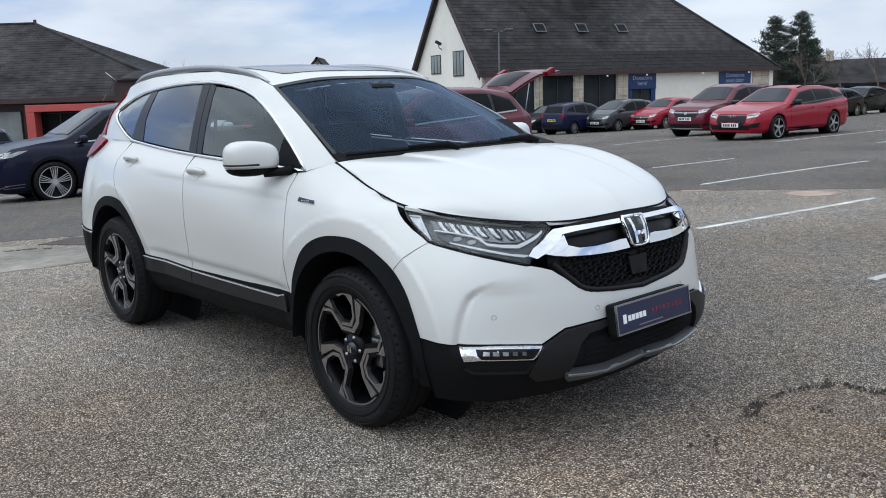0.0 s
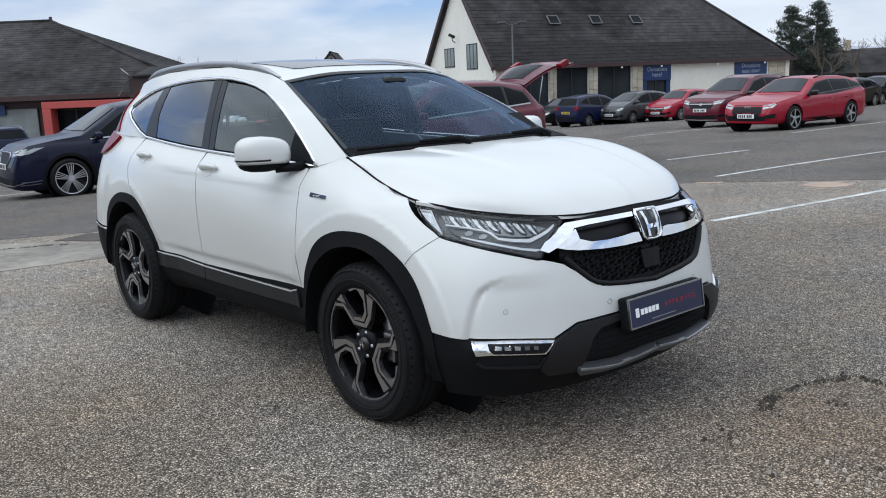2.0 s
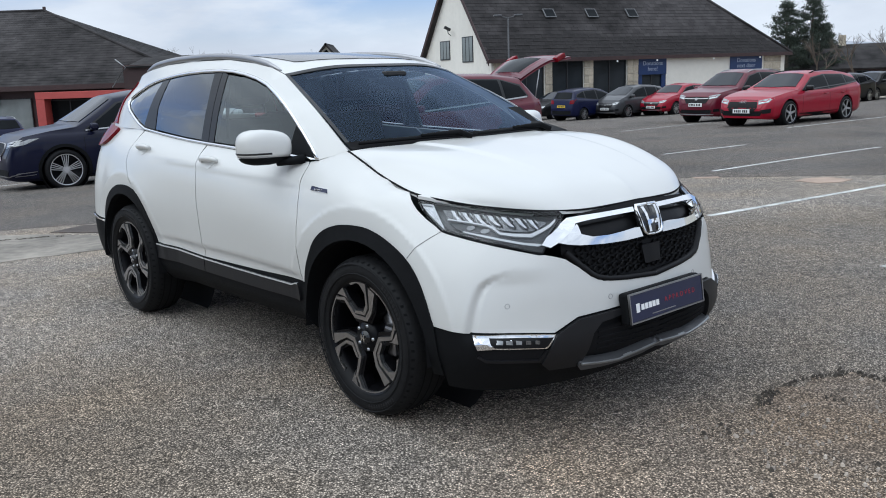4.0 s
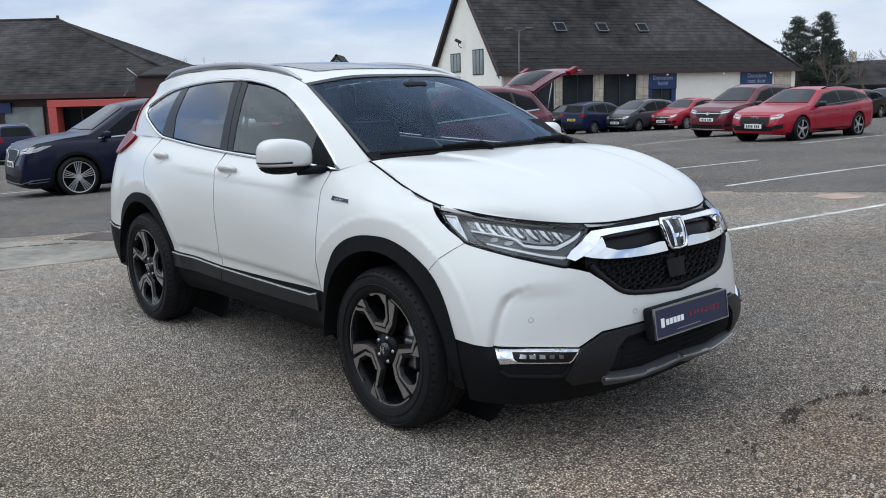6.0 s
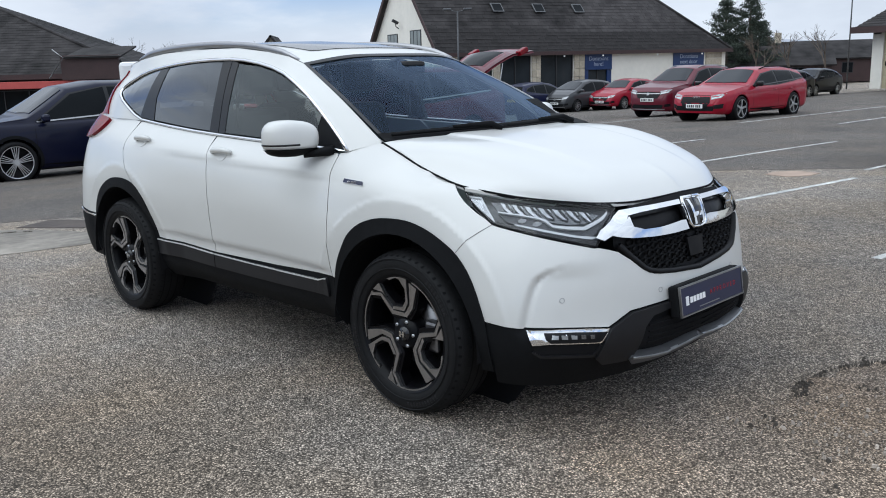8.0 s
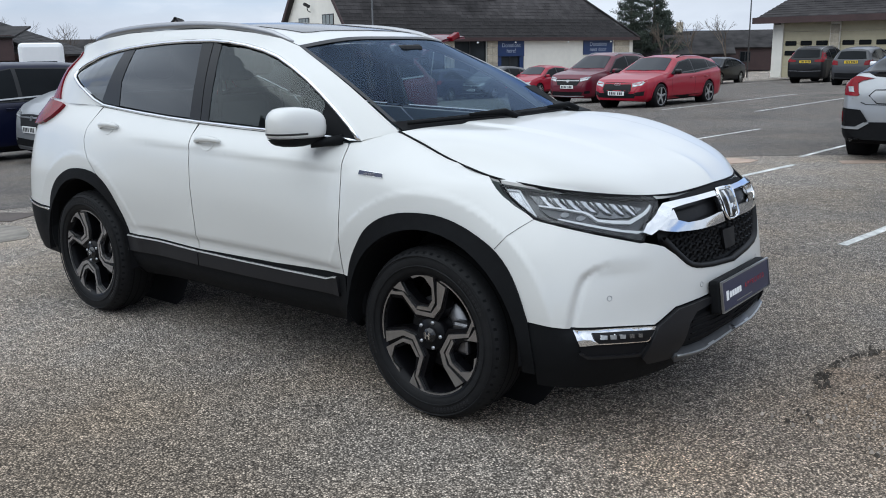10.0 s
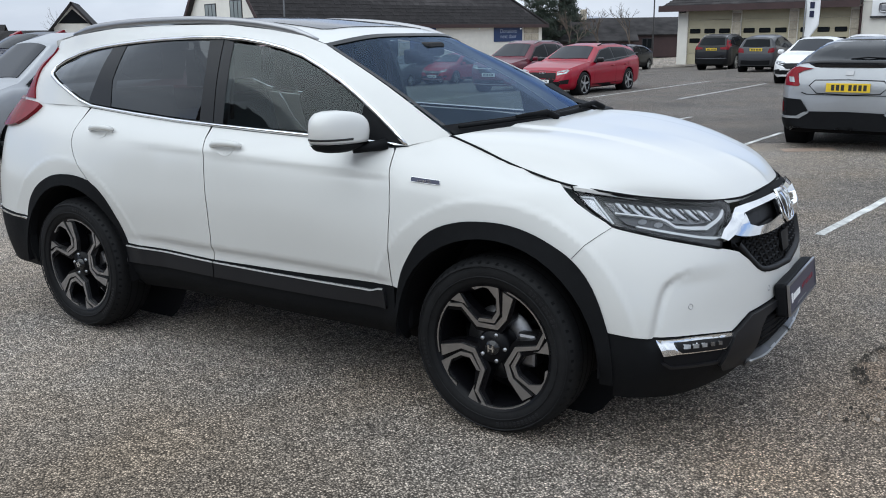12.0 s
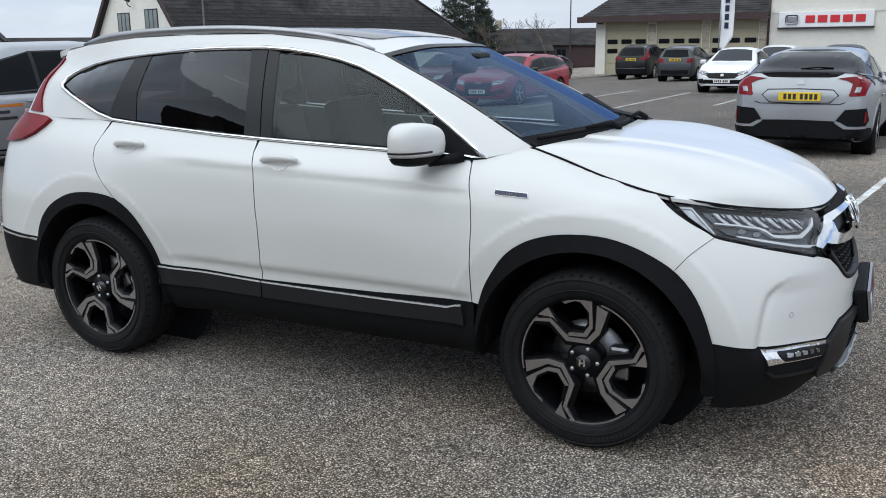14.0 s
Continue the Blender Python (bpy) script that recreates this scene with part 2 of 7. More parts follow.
    l.new(inv.outputs[0], bp.inputs["Height"])
    l.new(bp.outputs["Normal"], b.inputs["Normal"])
    return m


# broad darker area beside the bays, brown silt round the broken patch and on the near lane
M["asphalt"] = asphalt_mat("worn_asphalt", (.124, .108, .092), (.93, .815, .69), .24, 116,
                           [((3.6, 6.9), (3.4, 2.6), (.66, .66, .66), 1.0), ((2.0, 3.0), (1.6, 1.1), (.92, .83, .74), .9), ((-2.6, 3.4), (2.6, 1.9), (.83, .79, .74), 1.0)])
M["asphalt_dark"] = asphalt_mat("newer_asphalt", (.112, .102, .092), (.46, .41, .365), .24, 140)
M["dirt"] = asphalt_mat("worn_brown_grit", (.155, .124, .098), (.62, .510, .410), .34, 100)
M["concrete"] = mat("worn_concrete", (.225, .203, .172), .9, 0, .42, 9, .5, 90)
M["rust"] = mat("rusty_iron", (.060, .046, .038), .8, 0, .4, 30, .5, 60)
M["clay"] = mat("buff_repair", (.36, .27, .21), .9, 0, .25, 20, .4, 90)
M["mudcrack"] = mat("crack_dirt", (.062, .053, .044), .95, 0, .4, 60, .5, 200)
M["pebble"] = mat("pale_pebbles", (.34, .295, .25), .9, 0, .3, 20, each=.5, island=True)
M["line"] = mat("worn_white_line", (.50, .50, .48), .8, 0, .5, 40, .4, 120)
M["render"] = mat("cream_render", (.74, .71, .64), .9, 0, .06, 3, .2, 60)
M["slate"] = mat("slate_roof", (.034, .031, .031), .8, 0, .75, 1.1, .4, 25, each=.20, island=True, spec=.2)
M["slate_single"] = mat("slate_piece", (.034, .031, .031), .8, 0, .75, 1.1, .4, 25, each=.20, spec=.2)
M["fascia"] = mat("dark_red_timber", (.042, .021, .020), .6, 0, .2, 10)
M["stone"] = mat("buff_stone", (.42, .37, .29), .9, 0, .25, 10, .4, 40, each=.2)
M["winglass"] = mat("dark_window", (.010, .012, .014), .05, 0, .4, .8, spec=.055)
M["shopglass"] = mat("shop_window", (.030, .035, .040), .08, 0, .6, .5, spec=.12)
M["palepane"] = mat("pale_window", (.24, .265, .26), .15, 0, .5, .5, spec=.4)
M["signprint"] = mat("pale_sign_print", (.34, .38, .46), .5, 0, .06, 8)
M["screenglass"] = mat("car_screen", (.008, .011, .016), .05, 0, .3, .8, spec=.26)
M["bluesign"] = mat("blue_sign", (.006, .028, .11), .4, 0, .08, 3)
M["whitesign"] = mat("white_sign", (.8, .8, .8), .45, 0, .04, 3)
M["redsign"] = mat("red_sign", (.55, .02, .03), .4, 0, .06, 4)
M["redportal"] = mat("red_portal", (.42, .07, .06), .5, 0, .12, 3)
M["rollup"] = mat("cream_shutter", (.42, .375, .255), .55, 0, .08, 3)
M["frame_dark"] = mat("dark_frame", (.02, .02, .022), .5)
M["steel"] = mat("galvanised_steel", (.35, .36, .37), .45, .8, .15, 20)
M["bark"] = mat("tree_bark", (.09, .07, .055), .9, 0, .3, 20, .5, 60)
M["needle"] = mat("pine_needles", (.030, .042, .028), .75, 0, .4, 3)
# distance haze is put into the hills' pale blue base colour
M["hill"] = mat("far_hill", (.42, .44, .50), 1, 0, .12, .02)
M["mud"] = mat("far_woods", (.075, .062, .05), 1, 0, .4, .3)

# ---- surfaces of the parked white crossover: x ahead of the front axle, w half width, z up ----
def hermite(params, vals, at):
    """Smooth curve through vals (n, k) at uneven params, sampled at `at`."""
    p, v, at = np.asarray(params, float), np.asarray(vals, float), np.asarray(at, float)
    h = np.diff(p)
    d = np.diff(v, axis=0) / h[:, None]
    m = np.zeros_like(v)
    m[0], m[-1] = d[0], d[-1]
    for i in range(1, len(p) - 1):
        m[i] = (d[i - 1] * h[i] + d[i] * h[i - 1]) / (h[i - 1] + h[i])
    k = np.clip(np.searchsorted(p, at, side="right") - 1, 0, len(p) - 2)
    s = ((at - p[k]) / h[k])[:, None]
    a, b = 2 * s**3 - 3 * s**2 + 1, s**3 - 2 * s**2 + s
    c, e = -2 * s**3 + 3 * s**2, s**3 - s**2
    return a * v[k] + b * h[k][:, None] * m[k] + c * v[k + 1] + e * h[k][:, None] * m[k + 1]


def sheet(net, nu, nv):
    """Dense (nv, nu, 3) samples of the smooth surface through net (rows, columns, 3)."""
    net = np.asarray(net, float)
    mid = net[len(net) // 2]
    pu = np.concatenate([[0], np.cumsum(np.linalg.norm(np.diff(mid, axis=0), axis=1))])
    pv = np.arange(len(net), dtype=float)
    u = np.linspace(0, pu[-1], nu)
    rows = np.stack([hermite(pu, r, u) for r in net])
    v = np.linspace(0, pv[-1], nv)
    out = np.stack([hermite(pv, rows[:, i], v) for i in range(nu)], axis=1)
    return out, u


def relax(P, rounds):
    """Evens out a dense sheet; its border stays."""
    for _ in range(rounds):
        Q = P.copy()
        Q[:, 1:-1] = P[:, :-2] * .25 + P[:, 1:-1] * .5 + P[:, 2:] * .25
        R = Q.copy()
        R[1:-1] = Q[:-2] * .25 + Q[1:-1] * .5 + Q[2:] * .25
        R[0], R[-1] = P[0], P[-1]
        P = R
    return P


class Skirt:
    """Body side below the belt: addressed by c (metres along it from the nose) and height z."""

    def __init__(self, net, nu=420, nv=90):
        self.P, self.c = sheet(net, nu, nv)
        self.P = relax(self.P, 14)
        for i in range(self.P.shape[1]):
            self.P[:, i, 2] = np.maximum.accumulate(self.P[:, i, 2])

    def col(self, c):
        k = np.clip(np.interp(c, self.c, np.arange(len(self.c))), 0, len(self.c) - 1.001)
        i = int(k)
        return self.P[:, i] * (1 - k + i) + self.P[:, i + 1] * (k - i)

    def at(self, c, z):
        q = self.col(c)
        return np.array([np.interp(z, q[:, 2], q[:, 0]), np.interp(z, q[:, 2], q[:, 1]), min(max(z, q[0, 2] - .1), q[-1, 2] + .03)])

    def point(self, c, z):
        p, e = self.at(c, z), .012
        c0 = min(max(c, self.c[0] + e), self.c[-1] - e)
        a = self.at(c0 + e, z) - self.at(c0 - e, z)
        top = self.col(c)[-1, 2]
        z0 = min(z, top - e)
        b = self.at(c, z0 + e) - self.at(c, z0 - e)
        n = np.cross(b, a)
        n = n / (np.linalg.norm(n) + 1e-9)
        return p, -n if n[0] * .5 + n[1] * .5 < 0 and c < 5 else n

    def level(self, z):
        n = len(self.c)
        return np.array([[np.interp(z, self.P[:, i, 2], self.P[:, i, 0]), np.interp(z, self.P[:, i, 2], self.P[:, i, 1])] for i in range(0, n, 3)]), self.c[::3]

    def by_x(self, x, z):
        q, c = self.level(z)
        k = int(np.argmax(q[:, 0] < x)) if (q[:, 0] < x).any() else len(c) - 1
        k = max(k, 1)
        f = (q[k - 1, 0] - x) / (q[k - 1, 0] - q[k, 0] + 1e-9)
        return (c[k - 1] + (c[k] - c[k - 1]) * min(max(f, 0), 1), z)

    def by_w(self, w, z):
        q, c = self.level(z)
        k = max(int(np.argmax(q[:, 1] > w)), 1)
        f = (w - q[k - 1, 1]) / (q[k, 1] - q[k - 1, 1] + 1e-9)
        return (c[k - 1] + (c[k] - c[k - 1]) * min(max(f, 0), 1), z)


def ring(z, xs, ws):
    zs = z if isinstance(z, (list, tuple)) else [z] * len(xs)
    return [(x, w, q) for x, w, q in zip(xs, ws, zs)]


BACK = [0, -.27, -.47, -.95, -1.6, -2.2, -2.62, -3.1]
HERO_SKIRT = []
HERO_SKIRT.append(ring(.20, [.80, .77, .67, .56, .44] + BACK + [-3.45, -3.55, -3.58], [0, .35, .62, .74, .80, .82, .82, .82, .82, .82, .82, .82, .80, .72, .45, 0]))
HERO_SKIRT.append(ring(.38, [.935, .91, .81, .675, .485] + BACK + [-3.50, -3.66, -3.69], [0, .35, .62, .80, .87, .90, .89, .885, .88, .88, .88, .90, .87, .76, .45, 0]))
HERO_SKIRT.append(ring(.56, [.94, .91, .805, .68, .495] + BACK + [-3.53, -3.67, -3.70], [0, .35, .62, .79, .885, .925, .915, .905, .885, .885, .885, .92, .885, .77, .45, 0]))
HERO_SKIRT.append(ring(.74, [.915, .885, .785, .65, .455] + BACK + [-3.53, -3.66, -3.69], [0, .34, .60, .757, .867, .925, .92, .915, .905, .90, .905, .92, .88, .76, .45, 0]))
HERO_SKIRT.append(ring(.88, [.89, .86, .765, .595, .395] + BACK + [-3.51, -3.63, -3.65], [0, .31, .525, .715, .833, .905, .905, .90, .905, .90, .90, .91, .86, .75, .45, 0]))
HERO_SKIRT.append(ring([.935, .92, .935, .966, .995, 1.01, 1.04, 1.03, 1.04, 1.06, 1.08, 1.09, 1.10, 1.10, 1.10, 1.10],
         [.86, .825, .725, .52, .30] + BACK + [-3.48, -3.59, -3.61], [0, .31, .51, .69, .795, .855, .855, .855, .87, .87, .86, .845, .79, .70, .45, 0]))
HERO_SKIRT.append(ring([.962, .955, .968, .996, 1.035, 1.10, 1.187, 1.138, 1.15, 1.172, 1.20, 1.228, 1.236, 1.25, 1.26, 1.26],
         [.825, .785, .685, .50, .266, 0, -.284, -.47, -.95, -1.64, -2.2, -2.62, -3.1, -3.40, -3.54, -3.56],
         [0, .31, .50, .67, .762, .745, .705, .757, .775, .765, .745, .722, .695, .62, .43, 0]))
SIDE_NET = []
SIDE_NET.append(ring([1.187, 1.138, 1.15, 1.172, 1.20, 1.228, 1.235, 1.25, 1.26], [-.284, -.47, -.95, -1.64, -2.2, -2.62, -3.1, -3.40, -3.54], [.705, .757, .775, .765, .745, .722, .695, .62, .46]))
SIDE_NET.append(ring([1.385, 1.365, 1.37, 1.385, 1.40, 1.41, 1.415, 1.43, 1.44], [-.665, -.80, -1.1, -1.65, -2.2, -2.62, -3.1, -3.32, -3.42], [.637, .68, .70, .70, .685, .67, .62, .55, .44]))
SIDE_NET.append(ring([1.53, 1.545, 1.565, 1.60, 1.60, 1.575, 1.51, 1.52, 1.53], [-1.0, -1.15, -1.35, -1.687, -2.2, -2.45, -3.0, -3.22, -3.30], [.565, .59, .60, .605, .60, .592, .55, .50, .41]))
SIDE_NET.append(ring([1.562, 1.60, 1.63, 1.66, 1.665, 1.655, 1.62, 1.60, 1.59], [-1.071, -1.2, -1.4, -1.7, -2.2, -2.6, -3.0, -3.2, -3.26], [.553, .55, .545, .54, .535, .525, .50, .46, .40]))
ROOF_NET = [
    SIDE_NET[3][:8],
    ring([1.60, 1.635, 1.66, 1.685, 1.69, 1.68, 1.65, 1.62], [-1.01, -1.2, -1.4, -1.7, -2.2, -2.6, -3.0, -3.27], [.3, .3, .3, .3, .3, .3, .3, .28]),
    ring([1.605, 1.64, 1.67, 1.695, 1.70, 1.69, 1.66, 1.63], [-.98, -1.18, -1.4, -1.7, -2.2, -2.6, -3.0, -3.30], [0] * 8),
]
HOOD_NET = [
    ring([.962, 1.005, 1.108, 1.168, 1.205], [.825, .79, .53, .2, -.12], [0] * 5),
    ring([.955, 1.000, 1.112, 1.178, 1.205], [.785, .75, .50, .18, -.15], [.31, .32, .33, .33, .34]),
    ring([.968, 0.996, 1.102, 1.181, 1.20], [.685, .655, .43, .12, -.22], [.50, .535, .60, .63, .60]),
    ring([.996, 1.015, 1.035, 1.10, 1.187], [.50, .40, .266, 0, -.284], [.67, .73, .762, .745, .705]),
]
SCREEN_NET = [
    ring([1.20, 1.20, 1.19], [-.10, -.16, -.284], [0, .35, .69]),
    ring([1.415, 1.405, 1.385], [-.53, -.57, -.665], [0, .32, .63]),
    ring([1.605, 1.60, 1.562], [-.98, -1.0, -1.071], [0, .3, .553]),
]
skirt = Skirt(HERO_SKIRT)
# ---- mesh helpers ----

def empty(name, m=None):
    ob = new(name)
    ob.empty_display_size = .2
    if m is not None:
        ob.matrix_world = m
    return ob


def mesh_part(name, verts, faces, material, parent=None, label="", smooth=True):
    me = bpy.data.meshes.new(name)
    me.from_pydata([tuple(map(float, v)) for v in verts], [], [tuple(f) for f in faces])
    me.materials.append(material)
    me.polygons.foreach_set("use_smooth", [smooth] * len(me.polygons))
    me.update()
    ob = new(name, me)
    ob.parent = parent
    return tagged(ob, label)


def part(name, bm, material, parent=None, label="", smooth=False):
    me = bpy.data.meshes.new(name)
    bm.to_mesh(me)
    bm.free()
    me.materials.append(material)
    me.polygons.foreach_set("use_smooth", [smooth] * len(me.polygons))
    ob = new(name, me)
    ob.parent = parent
    return tagged(ob, label)


def add_box(bm, lo, hi, bevel=0.0, m=None):
    c = [(a + b) / 2 for a, b in zip(lo, hi)]
    s = [max(abs(b - a), 1e-4) for a, b in zip(lo, hi)]
    r = bmesh.ops.create_cube(bm, size=1, matrix=Matrix.Translation(c) @ Matrix.Diagonal((*s, 1)))
    vs = r["verts"]
    if bevel:
        es = list({e for v in vs for e in v.link_edges})
        q = bmesh.ops.bevel(bm, geom=es, offset=bevel, segments=2, affect="EDGES", profile=.5)
        vs = list({v for f in q["faces"] for v in f.verts} | {v for v in vs if v.is_valid})
    if m is not None:
        bmesh.ops.transform(bm, matrix=m, verts=vs)
    return vs


def box(name, lo, hi, material, parent=None, bevel=0.0, label="", m=None):
    bm = bmesh.new()
    add_box(bm, lo, hi, bevel, m)
    return part(name, bm, material, parent, label)


def lathe(name, prof, material, parent=None, n=40, label="", m=None, arc=(0, 2 * math.pi)):
    """Turns (radius, y) points round the y axis."""
    full = arc[1] - arc[0] > 6.28
    k = n if full else n + 1
    vs, fs = [], []
    for i in range(k):
        a = arc[0] + (arc[1] - arc[0]) * i / n
        for r, y in prof:
            vs.append(Vector((r * math.cos(a), y, r * math.sin(a))))
    p = len(prof)
    for i in range(n):
        j = (i + 1) % k
        for q in range(p - 1):
            fs.append((i * p + q, i * p + q + 1, j * p + q + 1, j * p + q))
    if m is not None:
        vs = [m @ v for v in vs]
    return mesh_part(name, vs, fs, material, parent, label)


def tube(name, pts, radius, material, parent=None, n=10, label="", flat=1.0):
    """A rod along points; radius may be a list; flat squeezes it across the vertical."""
    pts = [Vector(p) for p in pts]
    rad = radius if isinstance(radius, (list, tuple)) else [radius] * len(pts)
    vs, fs = [], []
    for i, p in enumerate(pts):
        t = (pts[min(i + 1, len(pts) - 1)] - pts[max(i - 1, 0)]).normalized()
        up = Vector((0, 0, 1)) if abs(t.z) < .95 else Vector((1, 0, 0))
        a = t.cross(up).normalized()
        b = a.cross(t).normalized()
        for k in range(n):
            q = 2 * math.pi * k / n
            vs.append(p + a * math.cos(q) * rad[i] + b * math.sin(q) * rad[i] * flat)
    for i in range(len(pts) - 1):
        for k in range(n):
            fs.append((i * n + k, i * n + (k + 1) % n, (i + 1) * n + (k + 1) % n, (i + 1) * n + k))
    fs.append(tuple(range(n - 1, -1, -1)))
    fs.append(tuple(range((len(pts) - 1) * n, len(pts) * n)))
    return mesh_part(name, vs, fs, material, parent, label)


def clip_grid(poly, step):
    """A flat outline cut into a fine grid: points and faces."""
    bm = bmesh.new()
    f = bm.faces.new([bm.verts.new((a, b, 0)) for a, b in poly])
    f.normal_update()
    bmesh.ops.triangulate(bm, faces=[f])
    a, b = np.array(poly).min(0), np.array(poly).max(0)
    for axis in (0, 1):
        k = int((b[axis] - a[axis]) / step)
        for i in range(1, k + 1):
            co, no = [0, 0, 0], [0, 0, 0]
            co[axis], no[axis] = a[axis] + (b[axis] - a[axis]) * i / (k + 1), 1
            bmesh.ops.bisect_plane(bm, geom=bm.verts[:] + bm.edges[:] + bm.faces[:], plane_co=co, plane_no=no, dist=1e-6)
    bmesh.ops.remove_doubles(bm, verts=bm.verts[:], dist=1e-5)
    bm.verts.index_update()
    pts = [(v.co.x, v.co.y) for v in bm.verts]
    faces = [[v.index for v in q.verts] for q in bm.faces]
    rim = [(e.verts[0].index, e.verts[1].index) for e in bm.edges if len(e.link_faces) == 1]
    bm.free()
    return pts, faces, rim


def panel(name, poly, surf, material, parent, off=0.0, thick=.012, step=.04, sides="each", label="", fine=False):
    """A skin over an outline on a surface, on both flanks: surf(a, b) gives point and outward normal for w > 0."""
    pts, faces, rim = clip_grid(poly, step)
    P, N = [], []
    for a, b in pts:
        p, n = surf(a, b)
        P.append(np.asarray(p) + np.asarray(n) * off)
        N.append(np.asarray(n))
    if fine:
        e = .012
        for k, (a, b) in enumerate(pts):
            du = np.asarray(surf(a + e, b)[0]) - np.asarray(surf(a - e, b)[0])
            dv = np.asarray(surf(a, b + e)[0]) - np.asarray(surf(a, b - e)[0])
            n = np.cross(du, dv)
            q = np.linalg.norm(n)
            if q > 1e-9:
                n = n / q
                n = n if np.dot(n, N[k]) > 0 else -n
                if np.dot(n, N[k]) > .6:
                    N[k] = n
    on_rim = sorted({i for e in rim for i in e})
    made, join, looks = [], ([], []), {}
    for s in ((-1, 1) if sides in ("each", "one") else ((-1,) if sides == "right" else (1,))):
        flip = np.array([1, s, 1])
        vs = [p * flip for p in P]
        for p, n in zip(vs, N):
            looks[tuple(np.round(p, 4))] = tuple(n * np.array([1, s, 1]))
        fs = []
        for f in faces:
            nn = sum(np.cross(vs[f[i]] - vs[f[0]], vs[f[(i + 1) % len(f)]] - vs[f[0]]) for i in range(1, len(f) - 1))
            fs.append(f if np.dot(nn, N[f[0]] * flip) >= 0 else f[::-1])
        if thick:
            base = len(vs)
            at = {}
            for i in on_rim:
                at[i] = len(vs)
                vs += [P[i] * flip, (P[i] - N[i] * thick) * flip]
            for i, j in rim:
                if sides != "one" or abs(P[i][1]) > .003 or abs(P[j][1]) > .003:
                    fs.append([at[i], at[j], at[j] + 1, at[i] + 1])
        if sides == "one":
            k = len(join[0])
            join[0].extend(vs)
            join[1].extend([[i + k for i in f] for f in fs])
        else:
            made.append(mesh_part(name, vs, fs, material, parent, label))
    if sides == "one":
        made.append(mesh_part(name, join[0], join[1], material, parent, label))
        me = made[0].data
        bm = bmesh.new()
        bm.from_mesh(me)
        bmesh.ops.remove_doubles(bm, verts=[v for v in bm.verts if abs(v.co.y) < .002], dist=.003)
        bm.to_mesh(me)
        bm.free()
    if fine:
        for ob in made:
            me = ob.data
            me.normals_split_custom_set_from_vertices([looks.get(tuple(np.round(np.array(v.co[:], float), 4)), tuple(v.normal)) for v in me.vertices])
    return made


def grid_mesh(name, G, material, parent, mirror=True, off=0.0, label="", drop=0.0):
    """A whole smooth sheet (rows, columns, 3), mirrored over the middle; drop turns its outer edge down."""
    nv, nu = G.shape[:2]
    vs = [tuple(p) for p in G.reshape(-1, 3)]
    fs = [[i * nu + j, i * nu + j + 1, (i + 1) * nu + j + 1, (i + 1) * nu + j] for i in range(nv - 1) for j in range(nu - 1)]
    if mirror:
        k = len(vs)
        vs = [(x, y, z) for x, y, z in vs] + [(x, -y, z) for x, y, z in vs]
        fs += [[q + k for q in f][::-1] for f in fs]
    bm = bmesh.new()
    bv = [bm.verts.new(v) for v in vs]
    for f in fs:
        try:
            bm.faces.new([bv[i] for i in f])
        except ValueError:
            pass
    bmesh.ops.remove_doubles(bm, verts=bm.verts[:], dist=.0015)
    bmesh.ops.recalc_face_normals(bm, faces=bm.faces[:])
    if sum(f.normal.z for f in bm.faces) < 0:
        bmesh.ops.reverse_faces(bm, faces=bm.faces[:])
    if off:
        for v in bm.verts:
            v.co += v.normal * off
    if drop:
        es = [e for e in bm.edges if len(e.link_faces) == 1]
        q = bmesh.ops.extrude_edge_only(bm, edges=es)
        for v in q["geom"]:
            if isinstance(v, bmesh.types.BMVert):
                v.co.z -= drop
        for e in es:
            e.smooth = False
    return part(name, bm, material, parent, label, smooth=True)


class Cast:
    """Throws outlines on a mesh along an axis."""

    def __init__(self, verts, faces):
        self.tree = BVHTree.FromPolygons([tuple(v) for v in verts], [tuple(f) for f in faces])

    def hit(self, o, d):
        p, n, i, r = self.tree.ray_cast(Vector(o), Vector(d))
        if p is None:
            p, n, i, r = self.tree.find_nearest(Vector(o) + Vector(d) * 2.0)
        return p

    def surf(self, axis):
        """axis y: outline in (x, z) from the flank; f / r: (w, z) from ahead / behind; z: (x, w) from above."""
        def go(a, b):
            if axis == "y":
                o, d, u, v = (a, 4, b), (0, -1, 0), (1, 0, 0), (0, 0, 1)
            elif axis == "f":
                o, d, u, v = (6, a, b), (-1, 0, 0), (0, 1, 0), (0, 0, 1)
            elif axis == "r":
                o, d, u, v = (-12, a, b), (1, 0, 0), (0, 1, 0), (0, 0, 1)
            else:
                o, d, u, v = (a, b, 4), (0, 0, -1), (1, 0, 0), (0, 1, 0)
            p = self.hit(o, d)
            e = .015
            q = [self.hit(Vector(o) + Vector(w) * s, d) for w, s in ((u, e), (u, -e), (v, e), (v, -e))]
            n = (q[0] - q[1]).cross(q[2] - q[3])
            n = n.normalized() if n.length > 1e-9 else -Vector(d)
            if n.dot(-Vector(d)) < 0:
                n = -n
            return np.array(p), np.array(n)
        return go


def curve_pts(pts, n):
    """n points of a smooth curve through pts."""
    p = np.asarray(pts, float)
    s = np.concatenate([[0], np.cumsum(np.linalg.norm(np.diff(p, axis=0), axis=1))])
    return hermite(s, p, np.linspace(0, s[-1], n))


